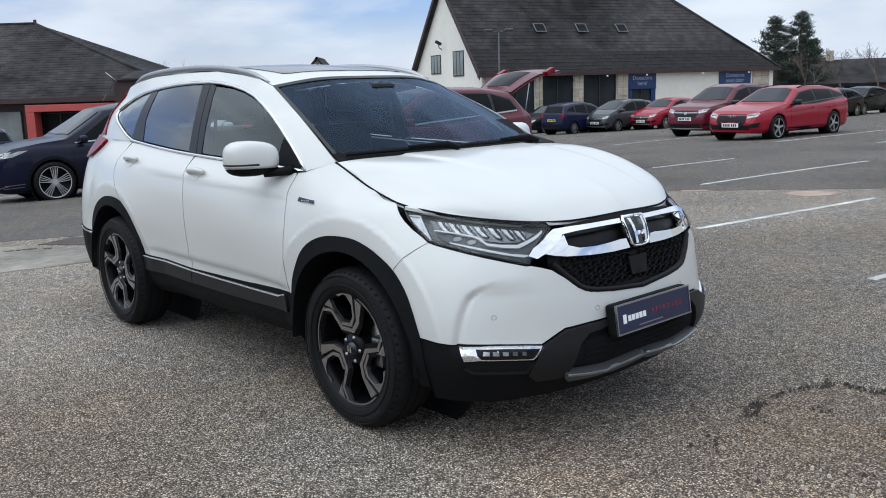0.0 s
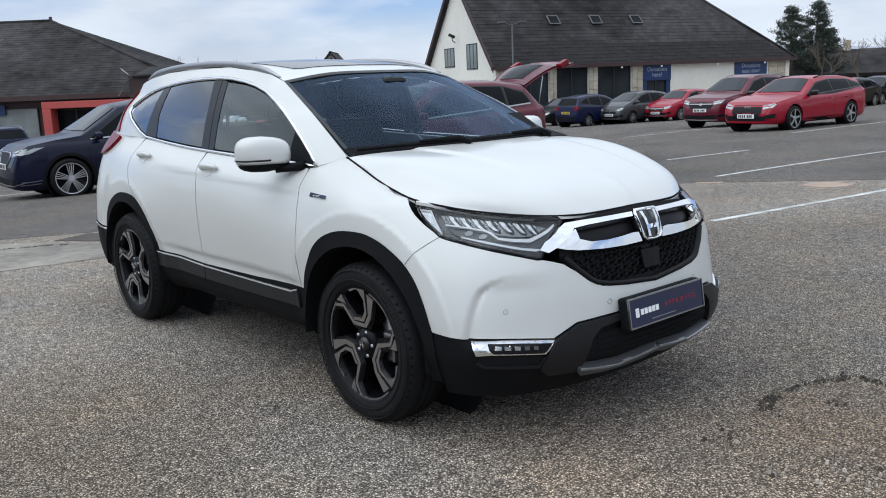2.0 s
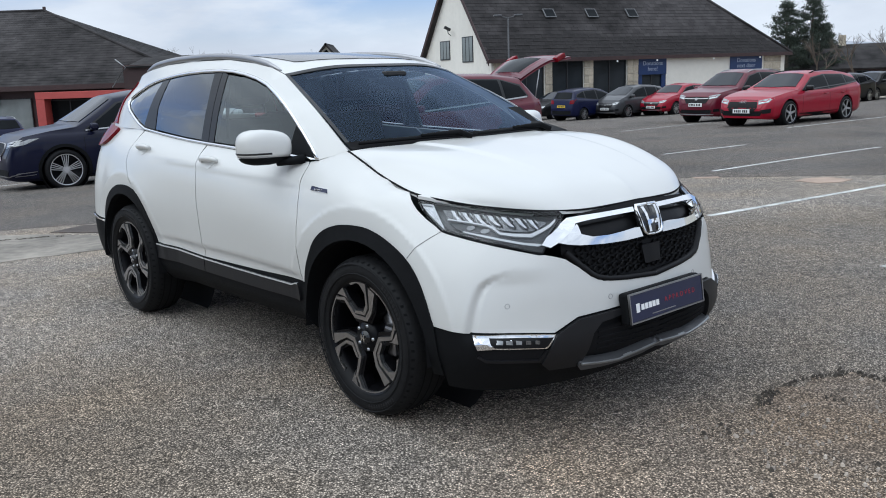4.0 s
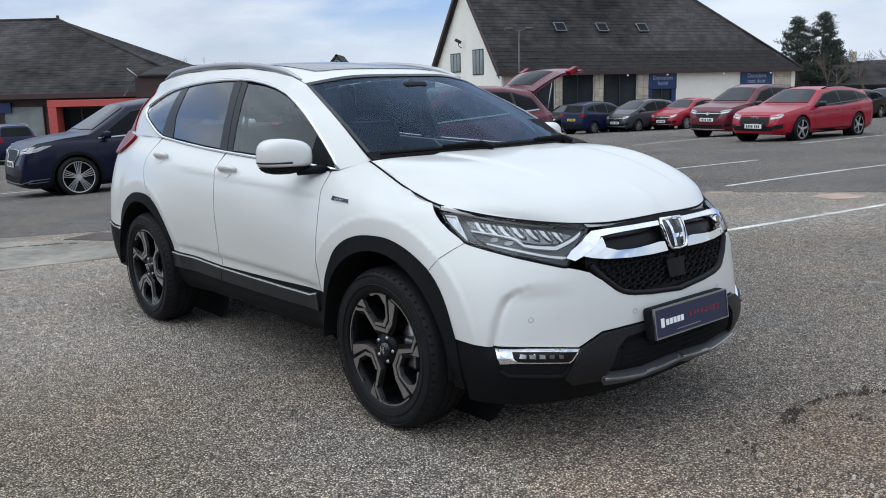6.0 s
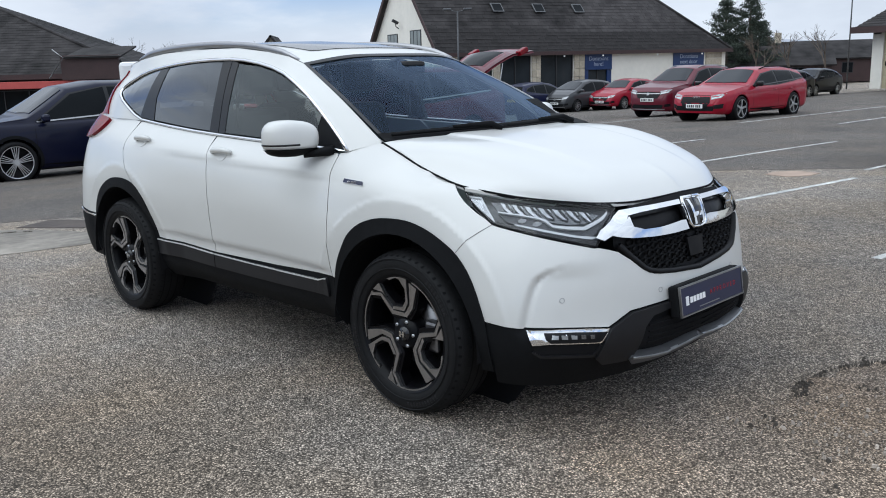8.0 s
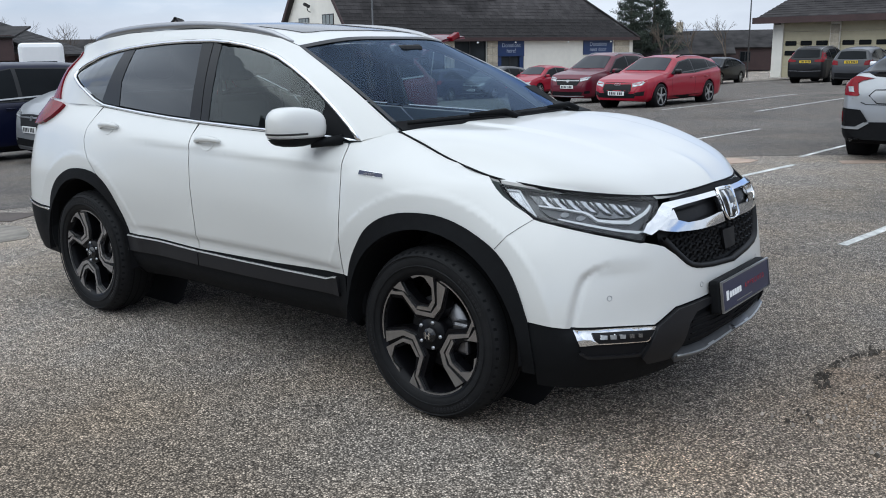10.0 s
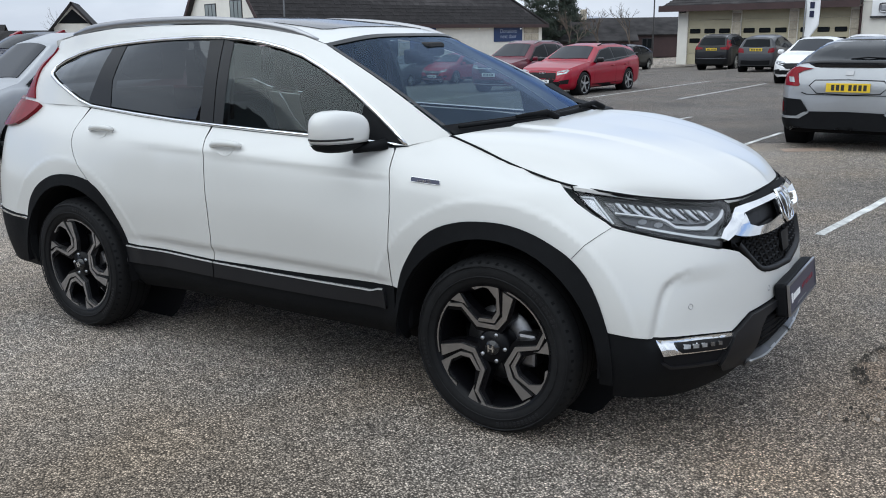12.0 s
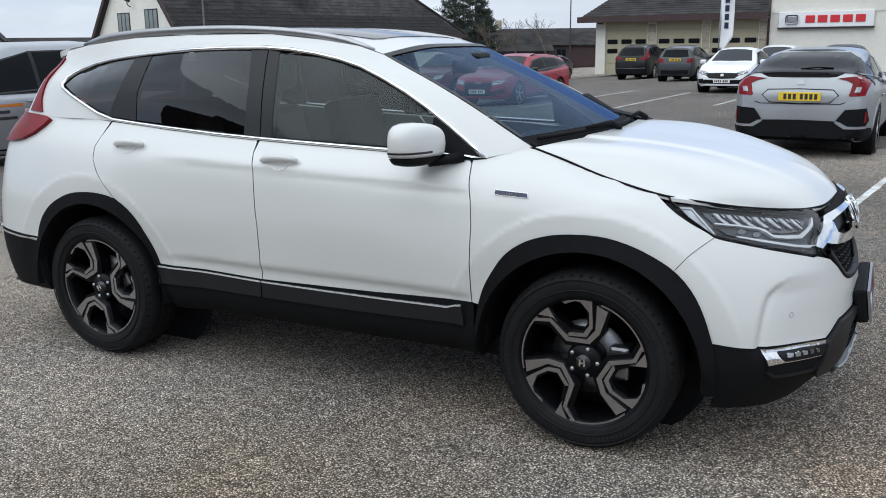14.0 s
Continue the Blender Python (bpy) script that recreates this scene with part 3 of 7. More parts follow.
def text_part(name, body, size, material, parent, m, extrude=.002, align="CENTER", spacing=1.0):
    cu = bpy.data.curves.new(name, "FONT")
    cu.body, cu.size, cu.extrude, cu.align_x, cu.align_y = body, size, extrude, align, "CENTER"
    cu.space_character = spacing
    ob = new(name, cu)
    me = bpy.data.meshes.new_from_object(ob.evaluated_get(bpy.context.evaluated_depsgraph_get()))
    bpy.data.objects.remove(ob)
    me.materials.clear()
    me.materials.append(material)
    out = new(name, me)
    out.parent = parent
    out.matrix_local = m
    return out


# ---- ground ----
def ground_z(x, y):
    """The car park falls away beyond the near bays and swells a little beside them."""
    q = y - .9 * x - 15
    s = 2.5 * math.log1p(math.exp(min(q / 2.5, 40)))
    return -2.3 * (1 - math.exp(-.045 * s / 2.3)) + .1 * math.exp(-((x - 8.5) ** 2 + (y - 10) ** 2) / 20)


def axis_steps(lo, hi, fine_lo, fine_hi, fine, coarse):
    a = list(np.arange(fine_lo, fine_hi + 1e-6, fine))
    k, s = fine_hi, fine
    while k < hi:
        s *= coarse
        k += s
        a.append(min(k, hi))
    k, s = fine_lo, fine
    while k > lo:
        s *= coarse
        k -= s
        a.insert(0, max(k, lo))
    return a


gx, gy = axis_steps(-1500, 1500, -30, 50, 1.0, 1.35), axis_steps(-1500, 2500, -10, 80, 1.0, 1.35)
mesh_part("ground", [(x, y, ground_z(x, y)) for y in gy for x in gx],
          [(j * len(gx) + i, j * len(gx) + i + 1, (j + 1) * len(gx) + i + 1, (j + 1) * len(gx) + i) for j in range(len(gy) - 1) for i in range(len(gx) - 1)],
          M["asphalt"])
tagged(bpy.data.objects["ground"], "worn grey asphalt car park with exposed stone chippings", "ground", kind="structure")


def overlay(name, poly, material, lift, label, category, step=.5, rough_edge=0.0, seg=.12):
    """A thin layer that lies on the ground."""
    if rough_edge:
        out = []
        for i, (a, b) in enumerate(zip(poly, poly[1:] + poly[:1])):
            n = max(2, int(math.dist(a, b) / seg))
            for k in range(n):
                x, y = a[0] + (b[0] - a[0]) * k / n, a[1] + (b[1] - a[1]) * k / n
                w = noise.noise_vector((x * 3.1, y * 3.1, i * .7)) if seg > .1 else noise.noise_vector((x * 7, y * 7, 3)) + .55 * noise.noise_vector((x * 31, y * 31, 5))
                out.append((x + w.x * rough_edge, y + w.y * rough_edge))
        poly = out
    pts, faces, rim = clip_grid(poly, step)
    vs = [(x, y, ground_z(x, y) + lift) for x, y in pts]
    fs = []
    for f in faces:
        a, b, c = (Vector(vs[f[i]]) for i in (0, len(f) // 3, 2 * len(f) // 3))
        fs.append(f if (b - a).cross(c - a).z > 0 else f[::-1])
    k = len(vs)
    at = {}
    for i in sorted({i for e in rim for i in e}):
        at[i] = len(vs)
        vs += [vs[i], (vs[i][0], vs[i][1], vs[i][2] - lift - .01)]
    fs += [[at[i], at[j], at[j] + 1, at[i] + 1] for i, j in rim]
    ob = mesh_part(name, vs, fs, material, None, label)
    return tagged(ob, label, category, kind="structure")


BAY = Vector((math.cos(radians(38.6)), math.sin(radians(38.6))))


def line(a, b, width=.075):
    a, b = Vector(a), Vector(b)
    n = (b - a).normalized().orthogonal() * width / 2
    overlay("parking_line", [tuple(a + n), tuple(a - n), tuple(b - n), tuple(b + n)], M["line"], .005, "worn white painted parking bay line on asphalt", "road marking", .6, .012)


for a, b in (((2.64, 8.86), (5.27, 10.45)), ((3.84, 12.76), (7.70, 15.62)), ((3.92, 16.0), (5.87, 17.36)), ((8.6, 22.3), (15.8, 27.7)), ((5.78, 11.13), (7.2, 12.2)),
             ((10.2, 20.3), (16.2, 25.1)), ((12.8, 19.6), (16.5, 22.5)), ((3.2, 6.34), (6.2, 8.25)), ((5.1, 26.0), (9.0, 29.2)), ((-11.0, 17.5), (-9.3, 18.9))):
    line(a, b)
overlay("asphalt_strip", [(-40, 9.6), (-5.2, 9.9), (1.5, 11.4), (3.0, 12.2), (6.2, 11.2), (12, 8.0), (40, 2), (60, 40), (30, 47), (10, 58), (-10, 62), (-50, 60)], M["asphalt_dark"], .003,
        "darker newer asphalt of the car park lanes", "road", 1.2, .06)
overlay("ground_repair", [(4.44, 11.18), (4.66, 11.40), (4.95, 11.38), (5.10, 11.05), (4.90, 10.86), (4.60, 10.85)], M["clay"], .006, "buff coloured repair patch in the asphalt", "repair patch", .2, .03)
overlay("ground_repair", [(3.36, 12.12), (3.72, 12.06), (3.70, 11.88), (3.38, 11.95)], M["clay"], .006, "small buff repair patch in the asphalt", "repair patch", .2, .03)
overlay("ground_repair", [(5.96, 10.55), (6.6, 10.35), (6.5, 10.12), (5.85, 10.3)], M["clay"], .006, "buff repair patch beside a parking line", "repair patch", .2, .03)
overlay("concrete_apron", [(-6.2, 7.2), (-4.4, 7.62), (-3.3, 8.3), (-3.5, 8.95), (-4.2, 9.3), (-5.0, 9.42), (-7.0, 9.2), (-7.0, 7.1)], M["concrete"], .006, "pale worn concrete slab set in the asphalt", "concrete slab", .3, .05)
overlay("drain_cover", [(-4.50, 9.52), (-3.72, 9.28), (-3.55, 9.72), (-4.32, 10.02)], M["rust"], .006, "rusty dark drain cover flush with the asphalt", "drain cover", .3, .01)
overlay("broken_ground", [(1.30, 3.66), (1.39, 3.75), (1.56, 3.98), (1.75, 4.05), (1.97, 4.11), (2.11, 3.94), (2.45, 3.98), (3.4, 4.0), (3.6, 2.6), (2.3, 2.3), (1.75, 2.75), (1.55, 3.05), (1.33, 3.30)], M["dirt"], .0022,
        "worn brown gravelly patch where the asphalt broke away", "broken asphalt", .2, .075, .025)


def rubble(name, spots, material, label, seed):
    """Loose stones and clods: many small uneven lumps as one object; spots are (x, y, size)."""
    rnd = random.Random(seed)
    vs, fs = [], []
    for x, y, s in spots:
        z, a = ground_z(x, y), rnd.random() * 6.28
        k = len(vs)
        for i in range(5):
            q = a + i * 1.2566
            r = s * (.6 + .6 * rnd.random())
            vs.append((x + math.cos(q) * r, y + math.sin(q) * r * .8, z + .001))
        for i in range(5):
            q = a + i * 1.2566 + .2
            r = s * (.35 + .35 * rnd.random())
            vs.append((x + math.cos(q) * r, y + math.sin(q) * r * .8, z + .007 + s * (.4 + .4 * rnd.random())))
        for i in range(5):
            fs.append((k + i, k + (i + 1) % 5, k + 5 + (i + 1) % 5, k + 5 + i))
        fs.append(tuple(k + 5 + i for i in range(5)))
    tagged(mesh_part(name, vs, fs, material, None, label, smooth=False), label, "loose stones", kind="stuff")


rnd = random.Random(11)
edge, stones = [], []
BREAK = [(1.22, 3.60), (1.30, 3.66), (1.39, 3.76), (1.56, 4.00), (1.75, 4.07), (1.97, 4.13), (2.11, 3.96), (2.45, 4.0), (2.9, 4.05)]
for path, thick in ((BREAK, 1.0), ([(-8.0, 8.95), (-5.6, 8.85), (-4.2, 9.2)], 1.2)):
    for a, b in zip(path, path[1:]):
        a, b = Vector(a), Vector(b)
        d = (b - a).normalized().orthogonal()
        for k in range(int((b - a).length * 230 * thick)):
            c = a.lerp(b, rnd.random())
            w = noise.noise_vector((c.x * 7, c.y * 7, 3))
            if w.z + .4 * noise.noise((c.x * 19, c.y * 19, 8)) > -.16:
                c = c + d * (w.y * .05 + rnd.gauss(0, .011 + .02 * rnd.random() ** 3))
                edge.append((c.x, c.y, .003 + .009 * rnd.random() ** 2))
# dark clods lie in loose clusters over the patch and its near side
for k in range(2400):
    x, y = 1.0 + 2.2 * rnd.random(), 2.5 + 1.6 * rnd.random()
    if y < 3.5 + (x - 1.0) * .5 and noise.noise((x * 5, y * 5, 21)) > .28:
        edge.append((x, y, .003 + .011 * rnd.random() ** 4))
for k in range(3600):
    x, y = .85 + 2.6 * rnd.random(), 2.2 + 2.0 * rnd.random()
    if y < 3.45 + (x - .85) * .45 + rnd.gauss(0, .08) and noise.noise((x * 3, y * 3, 7)) > -.15 + .5 * max(0, 1.4 - x):
        stones.append((x, y, .0025 + .011 * rnd.random() ** 4))
for k in range(260):
    x, y = -2.6 + 4.2 * rnd.random(), 1.6 + 2.2 * rnd.random()
    if noise.noise((x * 1.3, y * 1.3, 3)) > .1:
        stones.append((x, y, .003 + .006 * rnd.random() ** 3))
rubble("broken_edge", edge, M["mudcrack"], "dark crumbled clods along the broken asphalt edge", 1)
rubble("loose_stones", stones, M["pebble"], "pale loose stones on the worn brown patch", 2)


# ---- buildings ----
def wall_quad(bm, pts, thick):
    """A slab from a quad (outer face, anticlockwise seen from outside), thickened inwards."""
    p = [Vector(q) for q in pts]
    n = (p[1] - p[0]).cross(p[2] - p[0]).normalized()
    a = [bm.verts.new(q) for q in p]
    b = [bm.verts.new(q - n * thick) for q in p]
    k = len(p)
    bm.faces.new(a)
    bm.faces.new(b[::-1])
    for i in range(k):
        bm.faces.new([a[i], b[i], b[(i + 1) % k], a[(i + 1) % k]])


def slab(name, pts, thick, material, parent, label=""):
    bm = bmesh.new()
    wall_quad(bm, pts, thick)
    return part(name, bm, material, parent, label)


def tiled(name, parent, poly, course=.32, width=.42, limit=0, material=None):
    """Rows of slates over a flat roof outline (3D, first edge is the eave): the lowest ones singly, the rest joined."""
    p = [Vector(q) for q in poly]
    u = (p[1] - p[0]).normalized()
    n = u.cross(p[2] - p[0]).normalized()
    if n.z < 0:
        n = -n
    v = n.cross(u).normalized()
    if v.z < 0:
        v = -v
    flat = [((q - p[0]).dot(u), (q - p[0]).dot(v)) for q in p]
    top = max(b for a, b in flat)
    vs, fs = [], []
    single, made = None, 0
    for r in range(int(top / course) + 1):
        y0 = r * course
        xs = []
        for (ax, ay), (bx, by) in zip(flat, flat[1:] + flat[:1]):
            yc = min(y0 + course * .5, top - .01)
            if (ay - yc) * (by - yc) < 0:
                xs.append(ax + (bx - ax) * (yc - ay) / (by - ay))
        if len(xs) < 2:
            continue
        x, hi = min(xs), max(xs)
        x -= (r % 2) * width * .5
        while x < hi:
            a, b = max(x, min(xs)), min(x + width, hi)
            if b - a > .05:
                k = len(vs)
                t = .006 + random.random() * .009
                g = .006
                if made < limit and b - a > width - .01:
                    if single is None:
                        w0 = width - 2 * g
                        cs = [(0, 0, .020), (w0, 0, .020), (w0, course * 1.08, .006), (0, course * 1.08, .006), (0, 0, 0), (w0, 0, 0)]
                        single = bpy.data.meshes.new("slate")
                        single.from_pydata([tuple(u * i + v * j + n * h) for i, j, h in cs], [], [(0, 1, 2, 3), (4, 5, 1, 0), (4, 0, 3), (5, 2, 1)])
                        single.materials.append(M["slate_single"])
                    ob = new("slate", single)
                    ob.parent = parent
                    ob.location = p[0] + u * (a + g) + v * y0 + n * (random.random() * .012)
                    made += 1
                    x += width
                    continue
                for q, w, h in ((a + g, y0, t + .008), (b - g, y0, t + .008), (b - g, y0 + course * 1.08, t * .3), (a + g, y0 + course * 1.08, t * .3), (a + g, y0, 0), (b - g, y0, 0)):
                    vs.append(p[0] + u * q + v * min(w, top) + n * h)
                fs += [(k, k + 1, k + 2, k + 3), (k + 4, k + 5, k + 1, k), (k + 4, k, k + 3), (k + 5, k + 2, k + 1)]
            x += width
    ob = mesh_part(name, vs, fs, material or M["slate"], parent, smooth=False)
    ob["kind"] = "stuff"
    return ob


def frame_window(name, parent, m, w, h, mullions=1, deep=.1, glass="winglass", frame="frame_dark", bars=0, blind=False):
    """A window in a wall's outer face: m has x along the wall, y into it, z up; origin bottom middle."""
    root = empty(name)
    root.parent = parent
    root.matrix_local = m
    t = .06
    bm = bmesh.new()
    for lo, hi in (((-w / 2, -.02, 0), (-w / 2 + t, deep, h)), ((w / 2 - t, -.02, 0), (w / 2, deep, h)), ((-w / 2 + t, -.02, 0), (w / 2 - t, deep, t)), ((-w / 2 + t, -.02, h - t), (w / 2 - t, deep, h))):
        add_box(bm, lo, hi)
    for i in range(mullions):
        x = -w / 2 + w * (i + 1) / (mullions + 1)
        add_box(bm, (x - .035, -.022, t), (x + .035, deep, h - t))
    for i in range(bars):
        z = h * (i + 1) / (bars + 1)
        add_box(bm, (-w / 2 + t, -.012, z - .02), (w / 2 - t, deep, z + .02))
    part("window_frame", bm, M[frame], root)
    y = -.012 if blind else .03
    box("pane", (-w / 2 + t, y, t), (w / 2 - t, y + .02, h - t), M[glass], root)
    return root


# main building: long slate roof, gable on its near end, hip on the far end
def main_building():
    g = -1.25
    b = empty("retail_building", pose(2.7, 54, 0, 0, 0, 25.3))
    tagged(b, "cream rendered retail building with a steep slate roof", "building")
    L, D, E, R = 24.0, 10.0, 2.75, 8.5
    over = .35
    hip = 16.6
    f0, f1 = (0, 0), (L, 0)
    # walls
    openings = [(1.22, 3.77), (4.34, 6.71), (7.44, 10.09), (11.0, 13.31)]
    x = 0.0
    for a, c in openings + [(L, L)]:
        if a > x + .01:
            box("wall_pier", (x, 0, g), (a, .3, E - .16), M["render"], b)
        if c > a:
            box("wall_head", (a, 0.002, E - .42), (c, .298, E - .16), M["render"], b)
        x = c
    slab("gable_wall", [(0, D, g), (0, 0.31, g), (0, 0.31, E), (0, D / 2, R - .15), (0, D, E)], .3, M["render"], b)
    slab("back_wall", [(L, D, g), (0.31, D, g), (0.31, D, E), (L, D, E)], .3, M["render"], b)
    slab("side_wall", [(L, .31, g), (L, D - .31, g), (L, D - .31, E), (L, .31, E)], .3, M["render"], b)
    for a, c in openings:
        frame_window("shop_window", b, pose((a + c) / 2, .12, g + .05), c - a, E - .42 - g - .05, 1, .1, "shopglass")
    for a, c in ((.15, 1.2), (3.79, 4.32), (6.73, 7.42), (10.11, 10.98)):
        for k in range(8):
            z0 = g + k * .5
            for j in range(2):
                s = (k + j) % 2 * .12
                w = (c - a) / 2
                q = a + w * j
                if z0 + .48 < 2.35:
                    box("stone", (q + .008, -.06 - random.random() * .02, z0 + .01), (q + w - .008, -.002, z0 + .48), M["stone"], b, .012)
    for k in range(8):
        for j in range(2):
            if g + k * .5 + .48 < 2.35:
                box("stone", (22.0 + j * .8, -.06 - random.random() * .02, g + k * .5 + .01), (22.78 + j * .8, -.002, g + k * .5 + .48), M["stone"], b, .012)
    # roof planes
    e = E - .05
    p = (R - E) / (D / 2)
    zo = e - over * p
    A, B, C, Dd = (-over, -over, zo), (L + over, -over, zo), (hip, D / 2, R), (-over, D / 2, R)
    slab("roof_slope", [A, B, C, Dd], .16, M["slate"], b)
    slab("roof_slope", [(L + over, D + over, zo), (-over, D + over, zo), Dd, C], .16, M["slate"], b)
    slab("roof_hip", [B, (L + over, D + over, zo), C], .16, M["slate"], b)
    tiled("slate_covering", b, [A, B, C, Dd], .3, .5, limit=300)
    tiled("slate_covering", b, [B, (L + over, D + over, zo), C], .3, .5)
    tube("ridge", [(-over, D / 2, R + .03), (hip, D / 2, R + .03)], .11, M["slate"], b, 8)
    tube("ridge", [(hip, D / 2, R + .03), (L + over, -over, zo + .04)], .1, M["slate"], b, 8)
    box("fascia", (-over, -over - .05, zo - .14), (L + over, -over, zo + .10), M["fascia"], b)
    box("soffit", (-over, -over, zo - .13), (L + over, 0, zo - .07), M["fascia"], b)
    slab("bargeboard", [(-over - .03, -over, zo - .3), (-over - .03, D / 2, R - .28), (-over - .03, D / 2, R + .06), (-over - .03, -over, zo + .05)][::-1], .05, M["fascia"], b)
    slab("bargeboard", [(-over - .03, D / 2, R - .28), (-over - .03, D + over, zo - .3), (-over - .03, D + over, zo + .05), (-over - .03, D / 2, R + .06)][::-1], .05, M["fascia"], b)
    # skylights
    for i in range(3):
        q = empty("skylight")
        q.parent = b
        s = .46
        x = 5.46 + i * 3.27
        q.matrix_local = Matrix.Translation((x, -over + (D / 2 + over) * s, zo + (R - zo) * s + .1)) @ pose(0, 0, 0, math.degrees(math.atan(p)), 0, 0)
        box("skylight_frame", (-.42, -.38, 0), (.42, .38, .08), M["lampbase"], q, .02)
        box("pane", (-.34, -.30, .082), (.34, .30, .09), M["winglass"], q)
    # gable windows and camera
    for y, z, h in ((3.1, 2.32, 1.6), (6.47, 2.55, 1.25)):
        frame_window("gable_window", b, pose(-.03, y, z, 0, 0, -90), 1.5, h, 2, .025, "palepane", blind=True)
    cam_box = empty("security_camera")
    cam_box.parent = b
    cam_box.matrix_local = pose(-.35, 5.2, 4.5, 0, 25, 0)
    box("camera_body", (-.3, -.09, -.08), (.15, .09, .1), M["frame_dark"], cam_box, .03)
    tube("bracket", [(.0, 0, -.08), (.1, 0, -.25), (.33, 0, -.28)], .03, M["frame_dark"], cam_box)
    # signs
    def sign(name, x0, x1, z0, z1, y, lines, text):
        s = empty(name)
        s.parent = b
        s.matrix_local = pose(0, 0, 0)
        box("board", (x0, y - .04, z0), (x1, y, z1), M["bluesign"], s, .01)
        for i, (t, fy) in enumerate(lines):
            text_part("lettering", t, text, M["signprint"], s, pose((x0 + x1) / 2, y - .045, z0 + (z1 - z0) * fy, 90, 0, 0), .003)
        return s
    sign("shop_sign", 11.0, 13.3, 1.15, 2.25, -.02, (("Donations", .66), ("here!", .33)), .39)
    sign("shop_sign", 18.85, 21.8, 1.16, 2.25, -.02, (("Donations", .68), ("next door", .34)), .41)
    for x0, x1, z0, z1 in ((11.0, 11.35, -1.2, 1.14), (12.95, 13.3, -1.2, 1.14), (12.35, 12.94, -1.2, .1)):
        box("door_poster", (x0, .02, z0), (x1, .1, z1), M["bluesign"], b)
    for k in range(2):
        box("poster_print", (12.42, .008, -.15 - k * .16), (12.86 - k * .1, .018, -.08 - k * .16), M["whitesign"], b)
    box("door_notice", (11.75, .06, -.6), (12.25, .1, .1), M["whitesign"], b)
    for x in (3.4, 9.0, 12.2, 17.0, 21.2):
        box("eave_lamp", (x - .05, -.5, 2.02), (x + .05, -.42, 2.12), M["whitesign"], b, .02)
    return b


main_building()


# low hipped building with a red portal, down the slope
def hip_building():
    g = -1.95
    b = empty("showroom_building", pose(-60.5, 62, 0))
    tagged(b, "low building with a broad slate hip roof and red entrance portal", "building")
    L, D, E, R = 42.4, 16, 1.95, 7.55
    slab("front_wall", [(0, 0, g), (L, 0, g), (L, 0, E), (0, 0, E)], .3, M["fascia"], b)
    slab("side_wall", [(L, .31, g), (L, D, g), (L, D, E), (L, .31, E)], .3, M["fascia"], b)
    slab("side_wall", [(0, D, g), (0, .31, g), (0, .31, E), (0, D, E)], .3, M["render"], b)
    slab("back_wall", [(L - .31, D, g), (.31, D, g), (.31, D, E), (L - .31, D, E)], .3, M["render"], b)
    o = 1.0
    e = E - .2
    A, B, C, Dd = (-o, -o, e), (L + o, -o, e), (29.2, D / 2, R), (12, D / 2, R)
    B2, A2 = (L + o, D + o, e), (-o, D + o, e)
    slab("roof_slope", [A, B, C, Dd], .15, M["slate"], b)
    slab("roof_slope", [B2, A2, Dd, C], .15, M["slate"], b)
    slab("roof_hip", [B, B2, C], .15, M["slate"], b)
    slab("roof_hip", [A2, A, Dd], .15, M["slate"], b)
    tiled("slate_covering", b, [A, B, C, Dd], .34, .6)
    tiled("slate_covering", b, [B, B2, C], .34, .6)
    tube("ridge", [Dd, C], .12, M["slate"], b, 8)
    tube("ridge", [C, (L + o, -o, e + .05)], .11, M["slate"], b, 8)
    box("fascia", (-o, -o - .05, e - .3), (L + o, -o, e + .04), M["fascia"], b)
    box("soffit", (-o, -o, e - .3), (L + o, 0, e - .2), M["fascia"], b)
    box("finial", (29.1, D / 2 - .1, R), (29.3, D / 2 + .1, R + .3), M["fascia"], b, .03)
    p = empty("entrance_portal")
    p.parent = b
    p.matrix_local = pose(.4, 0, 0)
    box("portal_post", (31.6, -1.3, g), (32.2, -.1, .85), M["redportal"], p, .02)
    box("portal_post", (39.0, -1.3, g), (39.6, -.1, .85), M["redportal"], p, .02)
    box("portal_beam", (31.6, -1.32, .85), (39.6, -.1, 1.32), M["redportal"], p, .02)
    frame_window("shop_window", b, pose(35.6, -.3, g), 6.6, 2.7, 3, .08)
    frame_window("shop_window", b, pose(29.7, -.12, g), 2.9, 2.9, 0, .08, "palepane")
    frame_window("shop_window", b, pose(26.4, -.12, g), 2.9, 2.9, 0, .08, "palepane")
    box("wall_pier", (24.2, -.3, g), (24.7, -.02, e - .4), M["render"], b)
    box("porch_front", (38.4, -1.7, 1.35), (42.2, -1.5, 2.95), M["fascia"], b, .02)
    slab("porch_roof", [(38.7, -1.95, 2.85), (42.4, -1.95, 2.85), (42.4, 2.0, 3.6), (38.9, 2.0, 3.6)], .12, M["slate"], b)
    tube("flashing", [(37.95, -1.7, 3.35), (38.7, -1.98, 2.8), (37.6, -1.75, 1.5)], .04, M["steel"], b, 6)
    box("small_sign", (28.0, -.3, .5), (28.9, -.16, 1.2), M["bluesign"], b)
    return b


hip_building()


